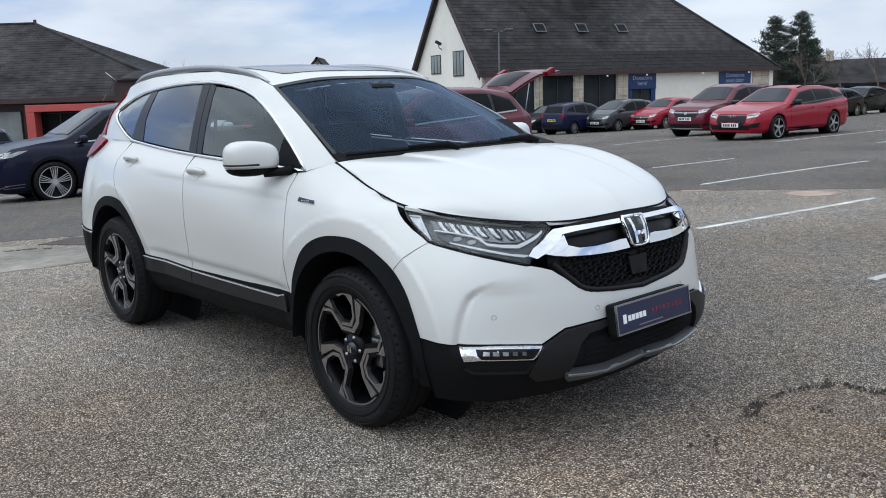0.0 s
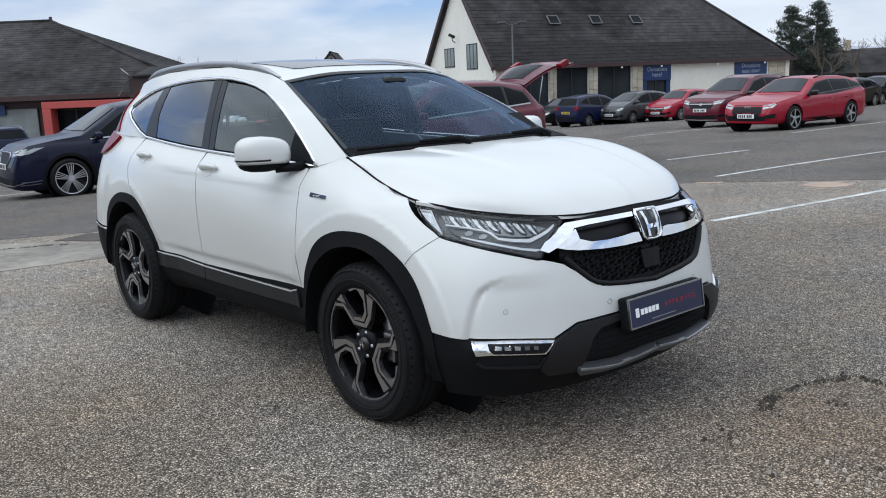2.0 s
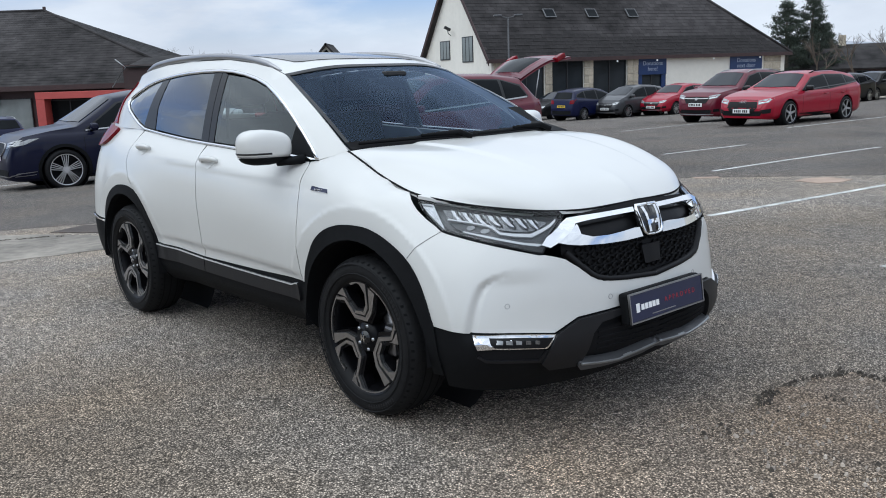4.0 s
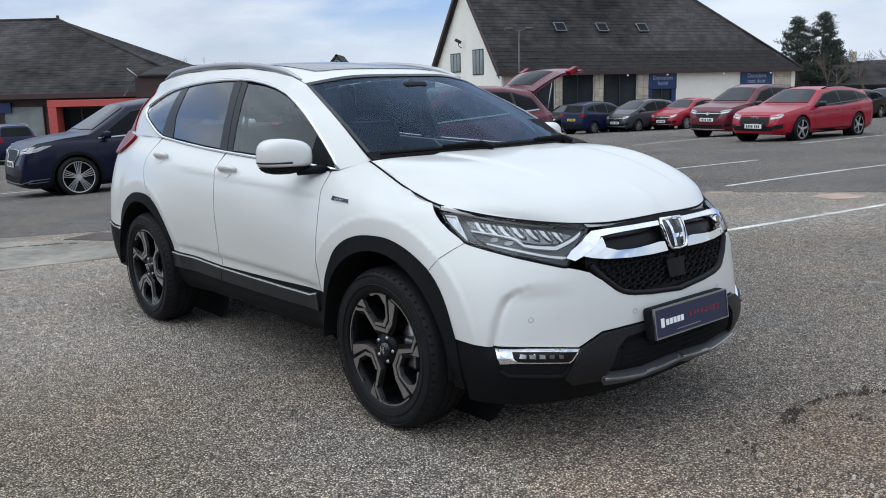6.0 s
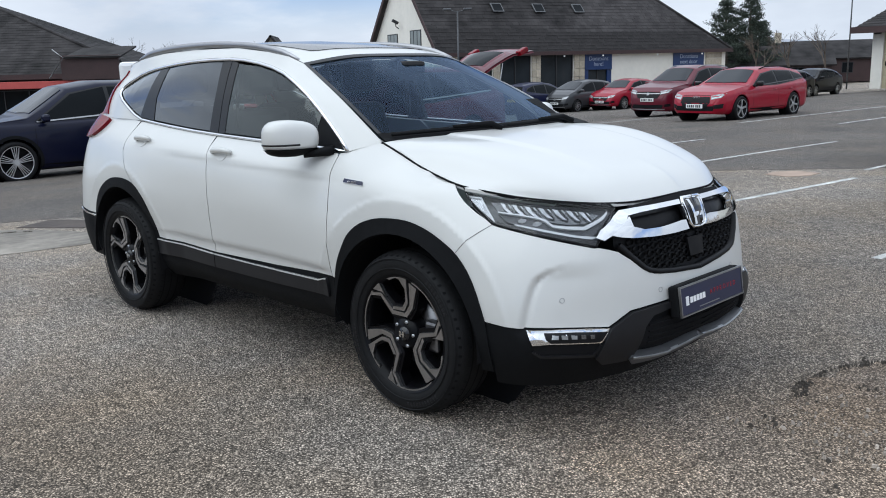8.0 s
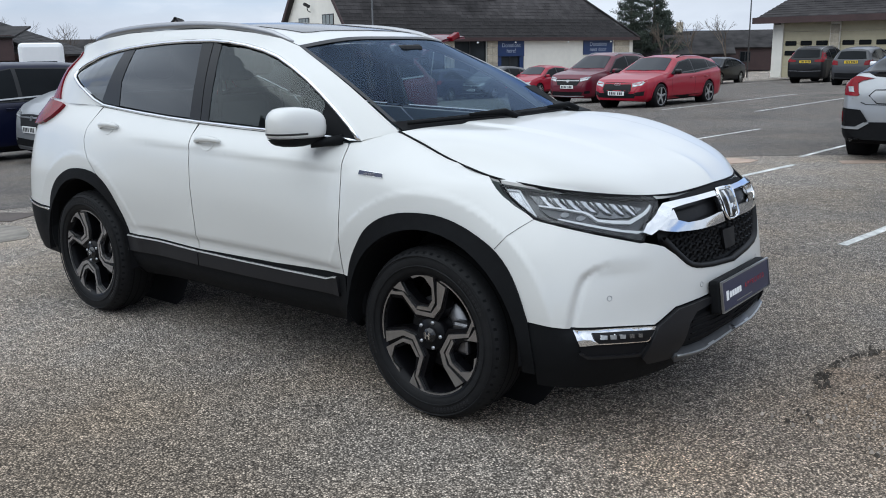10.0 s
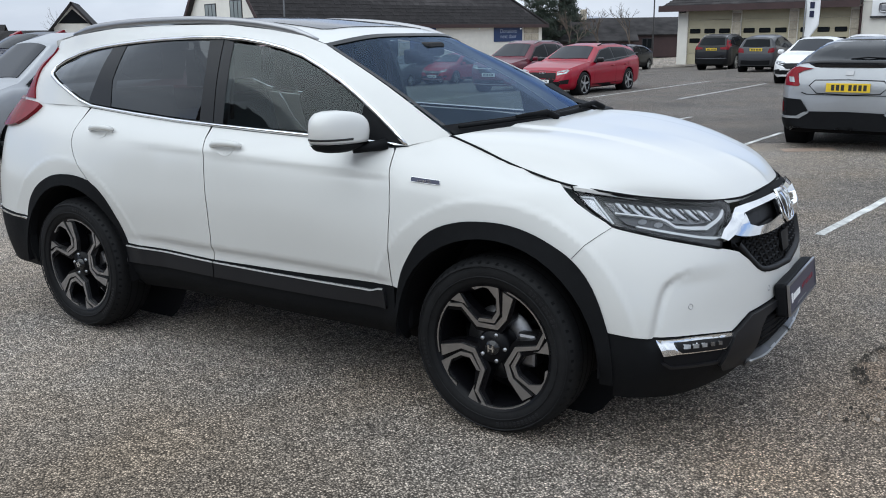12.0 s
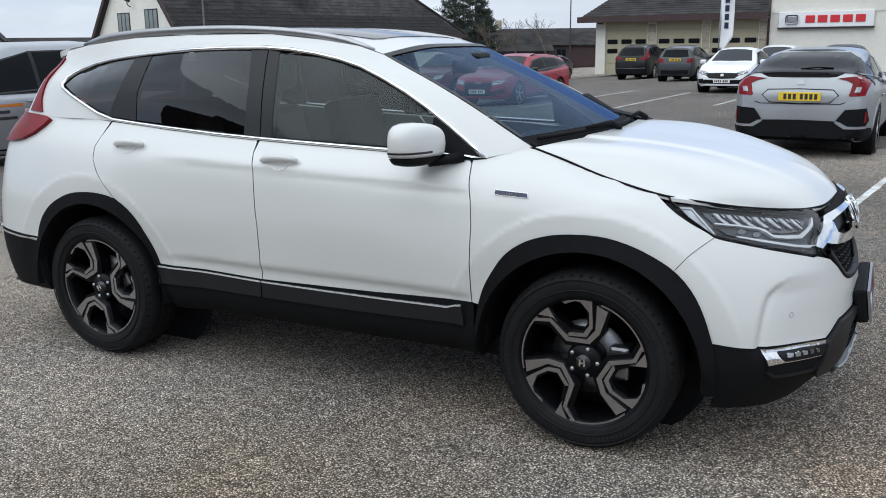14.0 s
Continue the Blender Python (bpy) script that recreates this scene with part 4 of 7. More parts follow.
# garage with roller doors; its front runs across the bays
def garage_building():
    g = -.2
    d = math.degrees(math.atan2(-BAY.x, BAY.y))
    b = empty("service_garage", pose(26.2, 47.6, 0, 0, 0, d))
    tagged(b, "cream service garage with roller doors and a fascia sign", "building")
    L, E = 34, 3.08
    doors = [(.59, 3.16), (3.69, 6.28), (6.76, 9.38)]
    x = 0.0
    for a, c in doors + [(L, L)]:
        box("wall_pier", (x, 0, g), (a, .35, E), M["render"], b)
        if c > a:
            box("wall_head", (a, .002, E - .12), (c, .348, E), M["render"], b)
        x = c
    box("upper_wall", (9.95, -.04, E), (L, .35, E + 2.2), M["render"], b)
    slab("side_wall", [(0, 9, g), (0, .36, g), (0, .36, E), (0, 9, E)], .3, M["render"], b)
    slab("side_wall", [(L, .36, g), (L, 9, g), (L, 9, E + 2.2), (L, .36, E + 2.2)], .3, M["render"], b)
    slab("back_wall", [(L, 9, g), (0, 9, g), (0, 9, E), (L, 9, E)], .3, M["render"], b)
    for a, c in doors:
        q = empty("roller_door")
        q.parent = b
        n = 5
        h = (E - .12 - g) / n
        for k in range(n):
            box("door_section", (a, .12, g + k * h + .006), (c, .17, g + (k + 1) * h - .006), M["rollup"], q, .008)
        for f in (.43, .60):
            z = g + f * (E - .12 - g)
            for j in range(3):
                cx = a + (c - a) * (j + .5) / 3
                box("door_pane", (cx - .31, .1, z - .13), (cx + .31, .13, z + .13), M["winglass"], q, .04)
    for a, c in ((3.2, 3.65), (6.32, 6.72), (9.42, 9.82)):
        for k in range(6):
            box("stone", (a, -.05 - random.random() * .02, g + k * .48 + .008), (c, -.002, g + k * .48 + .472), M["stone"], b, .012)
    slab("roof_slope", [(-.8, -.9, E - .05), (9.95, -.9, E - .05), (9.95, 4.5, E + 2.6), (1.5, 4.5, E + 2.6)], .18, M["slate"], b)
    slab("roof_slope", [(9.95, 9.6, E - .05), (-.8, 9.6, E - .05), (1.5, 4.5, E + 2.6), (9.95, 4.5, E + 2.6)], .18, M["slate"], b)
    slab("roof_hip", [(-.8, 9.6, E - .05), (-.8, -.9, E - .05), (1.5, 4.5, E + 2.6)], .18, M["slate"], b)
    tiled("slate_covering", b, [(-.8, -.9, E - .05), (9.95, -.9, E - .05), (9.95, 4.5, E + 2.6), (1.5, 4.5, E + 2.6)], .3, .5)
    box("fascia", (-.85, -.98, E - .28), (9.95, -.9, E + .06), M["fascia"], b)
    box("soffit", (-.8, -.9, E - .26), (9.95, 0, E - .16), M["fascia"], b)
    box("upper_roof", (9.95, -.5, E + 2.2), (L + .3, 9.3, E + 2.4), M["fascia"], b)
    tube("downpipe", [(9.9, -.12, g), (9.9, -.12, E + 2)], .06, M["fascia"], b)
    s = empty("fascia_sign")
    s.parent = b
    box("sign_board", (10.4, -.2, 2.32), (15.05, -.05, 3.13), M["whitesign"], s, .02)
    box("sign_lip", (10.35, -.24, 2.24), (15.1, -.05, 2.32), M["frame_dark"], s)
    for k in range(5):
        x = 11.75 + k * .61
        box("sign_bar", (x, -.24, 2.55), (x + .47, -.2, 2.93), M["redsign"], s, .02)
    box("sign_mark", (10.75, -.25, 2.5), (11.4, -.2, 2.98), M["silver"], s, .12)
    for x in (.3, 7.4, 18.2):
        lamp = empty("wall_lamp")
        lamp.parent = b
        lamp.matrix_local = pose(x, -.1, E - .22 if x < 11 else 3.6)
        box("lamp_body", (-.16, -.2, -.12), (.16, .08, .06), M["frame_dark"], lamp, .03)
    return b


garage_building()
# plain shop front beside the camera, closing the place
bb = empty("opposite_store", pose(-20, 2, 0, 0, 0, -96))
tagged(bb, "long dark fronted store across the car park", "building")
box("front_wall", (-6, -6, -.1), (20, 0, 5.6), M["frame_dark"], bb)
box("roof_slope", (-6.5, -7, 5.6), (20.5, .8, 7.2), M["fascia"], bb)
box("sign_board", (-3, .0, 3.9), (9, .15, 5.1), M["gap"], bb)

# ---- the white crossover ----
HX, HY, HEAD = 0.2256, 4.3679, -48.457
hero = empty("crossover_car", pose(HX, HY, 0, 0, 0, HEAD))
tagged(hero, "pearl white five-door crossover with black cladding and chrome grille", "car")
def sk(c, z):
    """The flank with its pressed lines: arch lips, tucked sills, the bumper's corner step."""
    p, n = skirt.point(c, z)
    x, w = p[0], p[1]
    d = 0.0
    for ax, az, r in ((0.0, .362, .600), (-2.69, .37, .590)):
        q = math.hypot(x - ax, z - az)
        if q < r + .02 and z > .40:
            # the flare turns in towards the wheel from a soft crease
            t = max(0, r + .008 - q)
            d += (.004 - .17 * min(t, .09) * min(1, t / .016)) * min(1, (z - .40) / .10) * min(1, (r + .02 - q) / .02)
    if -2.25 < x < -.45:
        fade = min(1, (x + 2.25) / .3, (-.45 - x) / .12)
        t = min(1, max(0, (.605 - z) / .040))
        d -= .018 * fade * t * t * (3 - 2 * t)
        t = min(1, max(0, (1.068 + .03 * (-x - 1.5) - z) / .030))
        d -= .010 * fade * t * t * (3 - 2 * t)
    if .5 < c < 1.0 and .48 < z < .80:
        cc = float(np.interp(z, [.48, .504, .56, .618, .664, .696, .718, .74, .76], [.884, .879, .867, .852, .834, .814, .778, .714, .65]))
        fade = min(1, max(0, (.752 - z) / .055))
        t = min(1, max(0, (c - cc + .015) / .030))
        t = t * t * (3 - 2 * t)
        d -= .013 * (1 - t) * fade * min(1, max(0, (c - .5) / .2))
        d -= .011 * math.exp(-((c - cc) / .017) ** 2) * fade
    if -2.3 < x < -.44 and z < .44:
        t = (.44 - z) / .2
        d -= .075 * t * t
    return p + n * d, n


sx, fw = skirt.by_x, skirt.by_w


def on_belt(x):
    """A point of the upper edge of the flank at x."""
    k = int(np.argmin(np.abs(skirt.P[-1, 15:380, 0] - x))) + 15
    return (skirt.c[k], skirt.P[-1, k, 2])


def S(pts):
    return [sx(*p) for p in pts]


ARCH_F = [(.492, .517), (.458, .618), (.426, .683), (.386, .738), (.339, .782), (.265, .826), (.175, .863), (.07, .886), (-.03, .888), (-.15, .873), (-.256, .833), (-.33, .775), (-.375, .711), (-.42, .63), (-.444, .557)]
ARCH_R = [(-2.217, .541), (-2.241, .622), (-2.275, .69), (-2.321, .763), (-2.38, .82), (-2.462, .863), (-2.57, .882), (-2.687, .882), (-2.79, .868), (-2.89, .832), (-2.98, .78), (-3.044, .718), (-3.09, .64), (-3.104, .601)]
def smooth(pts, n):
    return [tuple(map(float, q)) for q in curve_pts(pts, n)]


DOORLINE = [(-.478, .559), (-.476, .70), (-.476, .884), (-.49, .98), (-.512, 1.06), (-.526, 1.119)]
BLINE = [(-1.588, .527), (-1.574, .65), (-1.572, .794), (-1.585, .95), (-1.60, 1.052), (-1.625, 1.122)]
RCUT = [(-2.462, .866), (-2.524, .921), (-2.591, .985), (-2.635, 1.05), (-2.648, 1.109), (-2.635, 1.17)]
ARCH_F, ARCH_R = smooth(ARCH_F, 36), smooth(ARCH_R, 34)
CUT = min(range(36), key=lambda i: abs(ARCH_F[i][0] - .339))      # where the wing and bumper part
SEAM = [(.459, .896), (.386, .833), ARCH_F[CUT]]
g = .0022


def shift(pts, d):
    return [(x + d, z) for x, z in pts]


wing = S(SEAM) + S(ARCH_F[CUT + 1:]) + S(shift(DOORLINE, g)) + [on_belt(-.525), on_belt(-.47), on_belt(-.38), on_belt(-.30), on_belt(-.15), on_belt(0), on_belt(.12), on_belt(.24)] + S([(.322, .975), (.38, .94), (.429, .915)])
panel("front_wing", wing, sk, M["white"], hero, step=.019, fine=True)
front_door = S(shift(DOORLINE, -g)) + [on_belt(x) for x in (-.532, -.7, -.95, -1.2, -1.4, -1.63)] + S(shift(BLINE[::-1], g)) + S([(-1.2, .533), (-.988, .537), (-.7, .55)])
panel("front_door", front_door, sk, M["white"], hero, step=.019, fine=True)
rear_door = S(shift(BLINE, -g)) + [on_belt(x) for x in (-1.645, -1.9, -2.2, -2.4, -2.62)] + S(shift(RCUT[::-1], g)) + S([q for q in ARCH_R if q[0] > -2.462])[::-1] + S([(-1.9, .535)])
panel("rear_door", rear_door, sk, M["white"], hero, step=.019, fine=True)
cmax = float(skirt.c[-1])
quarter = S(shift(RCUT, -g)) + [on_belt(-2.63)] + [(on_belt(x)[0], on_belt(x)[1] + .006) for x in (-2.75, -2.85, -3.1, -3.3, -3.42)] + [(cmax - .4, 1.27), (cmax, 1.27), (cmax, .62)] + S([(-3.45, .62), (-3.343, .614)]) + S([q for q in ARCH_R if q[0] < -2.47])[::-1]
panel("rear_quarter", quarter, sk, M["white"], hero, step=.019, fine=True)
bumper = [(0, .655), (.10, .657), (.209, .661), (.298, .668), (.36, .696), (.418, .742), (.481, .779), (.53, .792), (.582, .803), (.602, .802), (.69, .822), (.766, .841), (.871, .869), (.945, .888)] + S(SEAM) + S(ARCH_F[:CUT])[::-1] \
    + S([(.56, .511), (.644, .504)]) + [(.874, .509), (.80, .508), (.707, .504), (.62, .498), (.534, .490), (.482, .517), (.429, .542), (.32, .549), (.22, .552), (0, .556)]
panel("front_bumper", bumper, sk, M["white"], hero, sides="one", step=.013, fine=True)
panel("grille_gap", [(0, .936), fw(.2, .934), fw(.33, .929), fw(.345, .9395), fw(.33, .9425), fw(.2, .951), (0, .962)], sk, M["gap"], hero, off=.003, thick=.004, sides="one", step=.04)
# lower front cladding
low = [(0, .552), (.22, .548), (.32, .545), (.427, .538), (.480, .513), (.532, .486), (.62, .494), (.707, .500), (.80, .504), (.874, .505)] + S([(.56, .509), (.495, .513), (.50, .42), (.49, .24)]) + [fw(.66, .225), fw(.5, .225), fw(.25, .225), (0, .225)]
panel("lower_cladding", low, sk, M["clad"], hero, off=-.004, sides="one", step=.04, label="black plastic lower bumper")
panel("skid_lip", [(0, .334), (.072, .316), (.169, .311), (.30, .316), (.402, .323), (.428, .346), (.426, .363), (.33, .352), (.219, .343), (.123, .349), (0, .362)], sk, M["skid"], hero, off=.030, thick=.034, sides="one", step=.03, label="satin grey skid lip")
panel("skid_edge", [(0, .362), (.108, .349), (.200, .345), (.219, .338), (.335, .350), (.420, .361), (.420, .3545), (.335, .343), (.219, .331), (.200, .338), (.108, .342), (0, .355)], sk, M["steel"], hero, off=.037, thick=.012, sides="one", step=.03, label="pale satin skid edge")
panel("lower_intake", [(0, .368), (.195, .362), (.400, .378), (.36, .478), (.226, .484), (0, .474)], sk, M["gap"], hero, off=.004, thick=0, sides="one", label="dark lower air intake")
for k in range(4):
    z = .385 + k * .024
    panel("intake_bar", [(0, z), (.35, z + .006), (.35, z + .012), (0, z + .006)], sk, M["gap"], hero, off=.010, thick=.012, sides="one", step=.08)
# raised bumper arm round the intake
arm = [(.533, .482), (.480, .509), (.429, .534), (.32, .541), (.221, .543), (.223, .519), (.336, .506), (.377, .468), (.40, .40), (.412, .362), (.430, .338), (.546, .340), (.588, .371), (.570, .420)]
panel("bumper_arm", arm, sk, M["satin"], hero, off=.020, thick=.03, step=.025, label="dark satin bumper arm")
# fog lamp in its chrome frame
fog = [(.866, .500), (.731, .500), (.62, .494), (.533, .485), (.557, .446), (.575, .432), (.67, .439), (.776, .445), (.837, .441)]
fog_in = [(.792, .489), (.669, .484), (.547, .4745), (.573, .443), (.585, .4375), (.67, .444), (.770, .4505), (.785, .464)]
panel("fog_pocket", [(.837, .439), (.776, .441), (.67, .435), (.577, .427), (.597, .385), (.666, .390), (.797, .398), (.825, .41)], sk, M["gap"], hero, off=.001, thick=0, step=.03)
panel("pocket_rim", [(.797, .398), (.666, .390), (.599, .385), (.577, .423), (.568, .421), (.589, .374), (.664, .380), (.801, .389), (.836, .41), (.826, .414)], sk, M["satin"], hero, off=.010, thick=.014, step=.02, label="dark satin pocket rim")
panel("fog_surround", fog, sk, M["chrome"], hero, off=.010, thick=.016, step=.02, label="chrome fog lamp frame")
panel("fog_lamp", fog_in, sk, M["mesh"], hero, off=.0145, thick=.010, step=.02, label="dark fog lamp strip")


def band(name, pts, width, surf, material, parent, off, thick=.01, sides="each", closed=True, label=""):
    """A strip that follows an outline, lying inside it."""
    p = np.array(pts, float)
    if closed and np.linalg.norm(p[0] - p[-1]) < 1e-6:
        p = p[:-1]
    n = len(p)
    area = .5 * sum(p[i, 0] * p[(i + 1) % n, 1] - p[(i + 1) % n, 0] * p[i, 1] for i in range(n))
    sg = 1 if area > 0 else -1
    if not closed:
        sg = 1
    inner = []
    for i in range(n):
        a, b, c = p[(i - 1) % n] if closed or i else p[i], p[i], p[(i + 1) % n] if closed or i < n - 1 else p[i]
        t1, t2 = b - a, c - b
        t1 = t1 / (np.linalg.norm(t1) or 1)
        t2 = t2 / (np.linalg.norm(t2) or 1)
        t = t1 + t2
        t = t / (np.linalg.norm(t) or 1)
        nn = np.array([-t[1], t[0]]) * sg
        k = max(.45, abs(np.dot(nn, np.array([-t2[1], t2[0]])))) if np.linalg.norm(t2) else 1
        inner.append(b + nn * width / k)
    for s in ((-1, 1) if sides == "each" else ((1,) if sides == "left" else (-1,))):
        f = np.array([1, s, 1])
        vs, fs = [], []
        for o, i in zip(p, inner):
            (po, no), (pi, ni), (pm, nm) = surf(*o), surf(*i), surf(*((o + i) / 2))
            f = np.array([1, s, 1])
            vs += [(po + no * (off - thick)) * f, (po + no * off * .7) * f, (pm + nm * off) * f, (pi + ni * off * .7) * f, (pi + ni * (off - thick)) * f]
        m = n if closed else n - 1
        for i in range(m):
            j = (i + 1) % n
            for q in range(4):
                a = [i * 5 + q, i * 5 + q + 1, j * 5 + q + 1, j * 5 + q]
                fs.append(a if s * sg > 0 else a[::-1])
        mesh_part(name, vs, fs, material, parent, label)


for k in range(5):
    a = .741 - k * .0340
    panel("fog_led", [(a, .464 - .0022 * k), (a + .025 - .002 * k, .466 - .0022 * k), (a + .025 - .002 * k, .481 - .0022 * k), (a, .479 - .0022 * k)], sk, M["lampglass"] if k < 3 else M["headlamp"], hero, off=.0185, thick=.006, step=.05)
# wheel arch cladding
def arch_ring(arch, cx, tail):
    r, c0 = .456, (cx, .366)
    inner = [(c0[0] + r * math.cos(a), c0[1] + r * math.sin(a)) for a in np.linspace(radians(188), radians(-8), 26)]
    return tail[0] + arch + tail[1], inner


of, inf = arch_ring(ARCH_F, 0, ([(.50, .30)], [(-.466, .45), (-.472, .29)]))
panel("arch_cladding", S(of) + S(inf), sk, M["clad"], hero, off=.006, thick=.04, step=.05, label="black plastic wheel arch trim")
orr, inr = arch_ring(ARCH_R, -2.66, ([(-2.20, .29), (-2.205, .45)], [(-3.10, .45), (-3.08, .33)]))
panel("arch_cladding", S(orr) + S(inr), sk, M["clad"], hero, off=.006, thick=.04, step=.05, label="black plastic wheel arch trim")
# sill: black skirt, grey step trim, bright line
panel("sill_cladding", S([(-.474, .555), (-.472, .27), (-1.3, .26), (-2.205, .27), (-2.205, .45), (-2.217, .538), (-1.6, .525), (-1.0, .533), (-.7, .546)]), sk, M["clad"], hero, off=-.003, thick=.03, step=.04, label="black plastic sill")


def sill_top(x):
    return float(np.interp(x, [-2.225, -1.9, -1.6, -1.2, -.9, -.66, -.60, -.555, -.53], [.533, .528, .520, .517, .518, .523, .524, .538, .541]))


for a, b2 in ((-.53, -1.584), (-1.592, -2.222)):
    q = [a + (b2 - a) * i / 16 for i in range(17)]
    if a > -1:
        q = [-.53, -.555, -.60, -.66] + q[2:]
    up = [(x, sill_top(x)) for x in q]
    dn = [(x + (.012 if x > -.6 else 0), sill_top(max(x, -.0) if x > 0 else min(x, -.60)) - float(np.interp(x, [-2.2, -1.6, -.6], [.090, .080, .074]))) for x in q]
    panel("sill_trim", S(up + dn[::-1]), sk, M["satin"], hero, off=.012, thick=.03, step=.05, label="dark grey satin sill trim")
    panel("sill_brightline", S(up + [(x, z - .006) for x, z in up[::-1]]), sk, M["brightline"], hero, off=.016, thick=.01, step=.06, label="bright trim line")
# rear cladding
rc = S([(-3.104, .596), (-3.343, .609), (-3.45, .615)]) + [(cmax, .615), (cmax, .30)] + S([(-3.42, .30), (-3.25, .30), (-3.07, .30), (-3.10, .45)])
panel("rear_cladding", rc, sk, M["clad"], hero, off=.004, thick=.03, step=.06, label="black plastic rear bumper")
panel("rear_brightline", S([(-3.105, .592), (-3.343, .605), (-3.45, .612), (-3.45, .602), (-3.343, .595), (-3.105, .582)]), sk, M["chrome"], hero, off=.012, thick=.01, step=.08)
# wheel wells, floor pan
for cx in (0, -2.66):
    for s in (-1, 1):
        lathe("wheel_liner", [(.462, .50 * s), (.462, .895 * s)], M["gap"], hero, 24, m=Matrix.Translation((cx, 0, .36)), arc=(radians(-3), radians(183)))
        lathe("liner_wall", [(.02, .50 * s), (.462, .50 * s)], M["gap"], hero, 24, m=Matrix.Translation((cx, 0, .36)))
box("floor_pan", (-3.3, -.68, .25), (.36, .68, .36), M["gap"], hero, .04)
box("inner_body", (-2.2, -.80, .34), (-.45, .80, .60), M["gap"], hero, .02)
# hood, roof, screen
HOOD = relax(sheet(HOOD_NET, 60, 60)[0], 30)


def hood_crease(G):
    for row in G:
        for p in row:
            t = min(1, max(0, (abs(p[1]) - .30 - .12 * (.5 - p[0])) / .04))
            p[2] += .009 * (1 - t * t * (3 - 2 * t)) * min(1, max(0, (.76 - p[0]) * 4))
    return G


grid_mesh("hood", hood_crease(HOOD), M["white"], hero, drop=.013, label="white bonnet with two soft creases")
edge_line = curve_pts([(-.284, .705, 1.187), (-.14, .728, 1.146), (0, .745, 1.10), (.13, .757, 1.065), (.266, .762, 1.035), (.40, .73, 1.015), (.50, .67, .996), (.60, .588, .980), (.685, .50, .968), (.745, .40, .959), (.785, .31, .955), (.812, .16, .957), (.825, 0, .962)], 40)
for s in (-1, 1):
    tube("hood_gap", [(x - .001, (w + .002) * s, z + .001) for x, w, z in edge_line], .0045, M["gap"], hero, 6)
    seam_pts = [sk(*sx(*q))[0] + np.array([.0004, .0012, .0004]) for q in ((.459, .896), (.42, .866), (.382, .833), (.36, .806), (.342, .784))]
    tube("wing_seam", [(p[0], p[1] * s, p[2]) for p in seam_pts], .0009, M["gap"], hero, 6)
ROOF = sheet(ROOF_NET, 40, 14)[0]
grid_mesh("roof", ROOF, M["white"], hero, drop=.0)
rows_v = [tuple(p) for p in ROOF.reshape(-1, 3)]
nu = ROOF.shape[1]
roof_cast = Cast(rows_v + [(x, -y, z) for x, y, z in rows_v], [f for k in (0, len(rows_v)) for i in range(ROOF.shape[0] - 1) for j in range(nu - 1) for f in ([k + i * nu + j, k + i * nu + j + 1, k + (i + 1) * nu + j + 1, k + (i + 1) * nu + j],)])
panel("sunroof", [(-1.18, 0), (-1.19, .36), (-1.22, .40), (-1.95, .40), (-2.0, .36), (-2.0, 0)], roof_cast.surf("z"), M["gloss"], hero, off=.004, thick=.006, sides="one", step=.08, label="dark glass sunroof")
SCREEN = sheet(SCREEN_NET, 24, 24)[0]
grid_mesh("windscreen", SCREEN, M["screen"], hero, off=-.004, label="clear windscreen")
# black band fired on the foot of the glass
foot = SCREEN if SCREEN[0, :, 2].mean() < SCREEN[-1, :, 2].mean() else SCREEN[::-1]
grid_mesh("screen_band", foot[:max(3, len(foot) // 9 + 1)], M["gap"], hero, off=.0005, label="black band along the screen foot")
# dark border printed round the screen
FR = sheet(SCREEN_NET, 60, 60)[0]


def screen_pt(a, b):
    i, j = min(a, .9999) * 59, min(b, .9999) * 59
    k, q = int(i), int(j)
    fa, fb = i - k, j - q
    p = FR[k, q] * (1 - fa) * (1 - fb) + FR[k + 1, q] * fa * (1 - fb) + FR[k, q + 1] * (1 - fa) * fb + FR[k + 1, q + 1] * fa * fb
    n = np.cross(FR[k + 1, q] - FR[k, q], FR[k, q + 1] - FR[k, q])
    n = n / np.linalg.norm(n)
    return p, n if n[2] > 0 else -n


panel("screen_border", [(0, 0), (0, 1), (1, 1), (1, 0), (.965, 0), (.965, .965), (.05, .972), (.04, .6), (.035, 0)], screen_pt, M["pillar"], hero, off=0, thick=0, sides="one", step=.06, label="black screen border")
# flanks above the belt
SG = sheet(SIDE_NET, 160, 50)[0]
sv = [tuple(p) for p in SG.reshape(-1, 3)]
nu = SG.shape[1]
side_cast = Cast(sv, [(i * nu + j, i * nu + j + 1, (i + 1) * nu + j + 1, (i + 1) * nu + j) for i in range(SG.shape[0] - 1) for j in range(nu - 1)])
sd = side_cast.surf("y")
TOPLINE = [(-.468, 1.142), (-.55, 1.203), (-.647, 1.268), (-.77, 1.343), (-.89, 1.407), (-1.02, 1.465), (-1.147, 1.515), (-1.27, 1.548), (-1.4, 1.573), (-1.54, 1.592), (-1.682, 1.602), (-1.9, 1.603), (-2.109, 1.598), (-2.3, 1.588), (-2.483, 1.575), (-2.62, 1.564), (-2.739, 1.551), (-2.88, 1.528), (-3.0, 1.49), (-3.06, 1.455), (-3.096, 1.411)]
BOTLINE = [(-3.096, 1.411), (-3.06, 1.385), (-2.96, 1.348), (-2.847, 1.305), (-2.74, 1.262), (-2.618, 1.232), (-2.4, 1.216), (-2.208, 1.203), (-1.9, 1.185), (-1.64, 1.174), (-1.3, 1.163), (-.95, 1.152), (-.7, 1.145), (-.55, 1.137), (-.485, 1.128), (-.462, 1.132)]
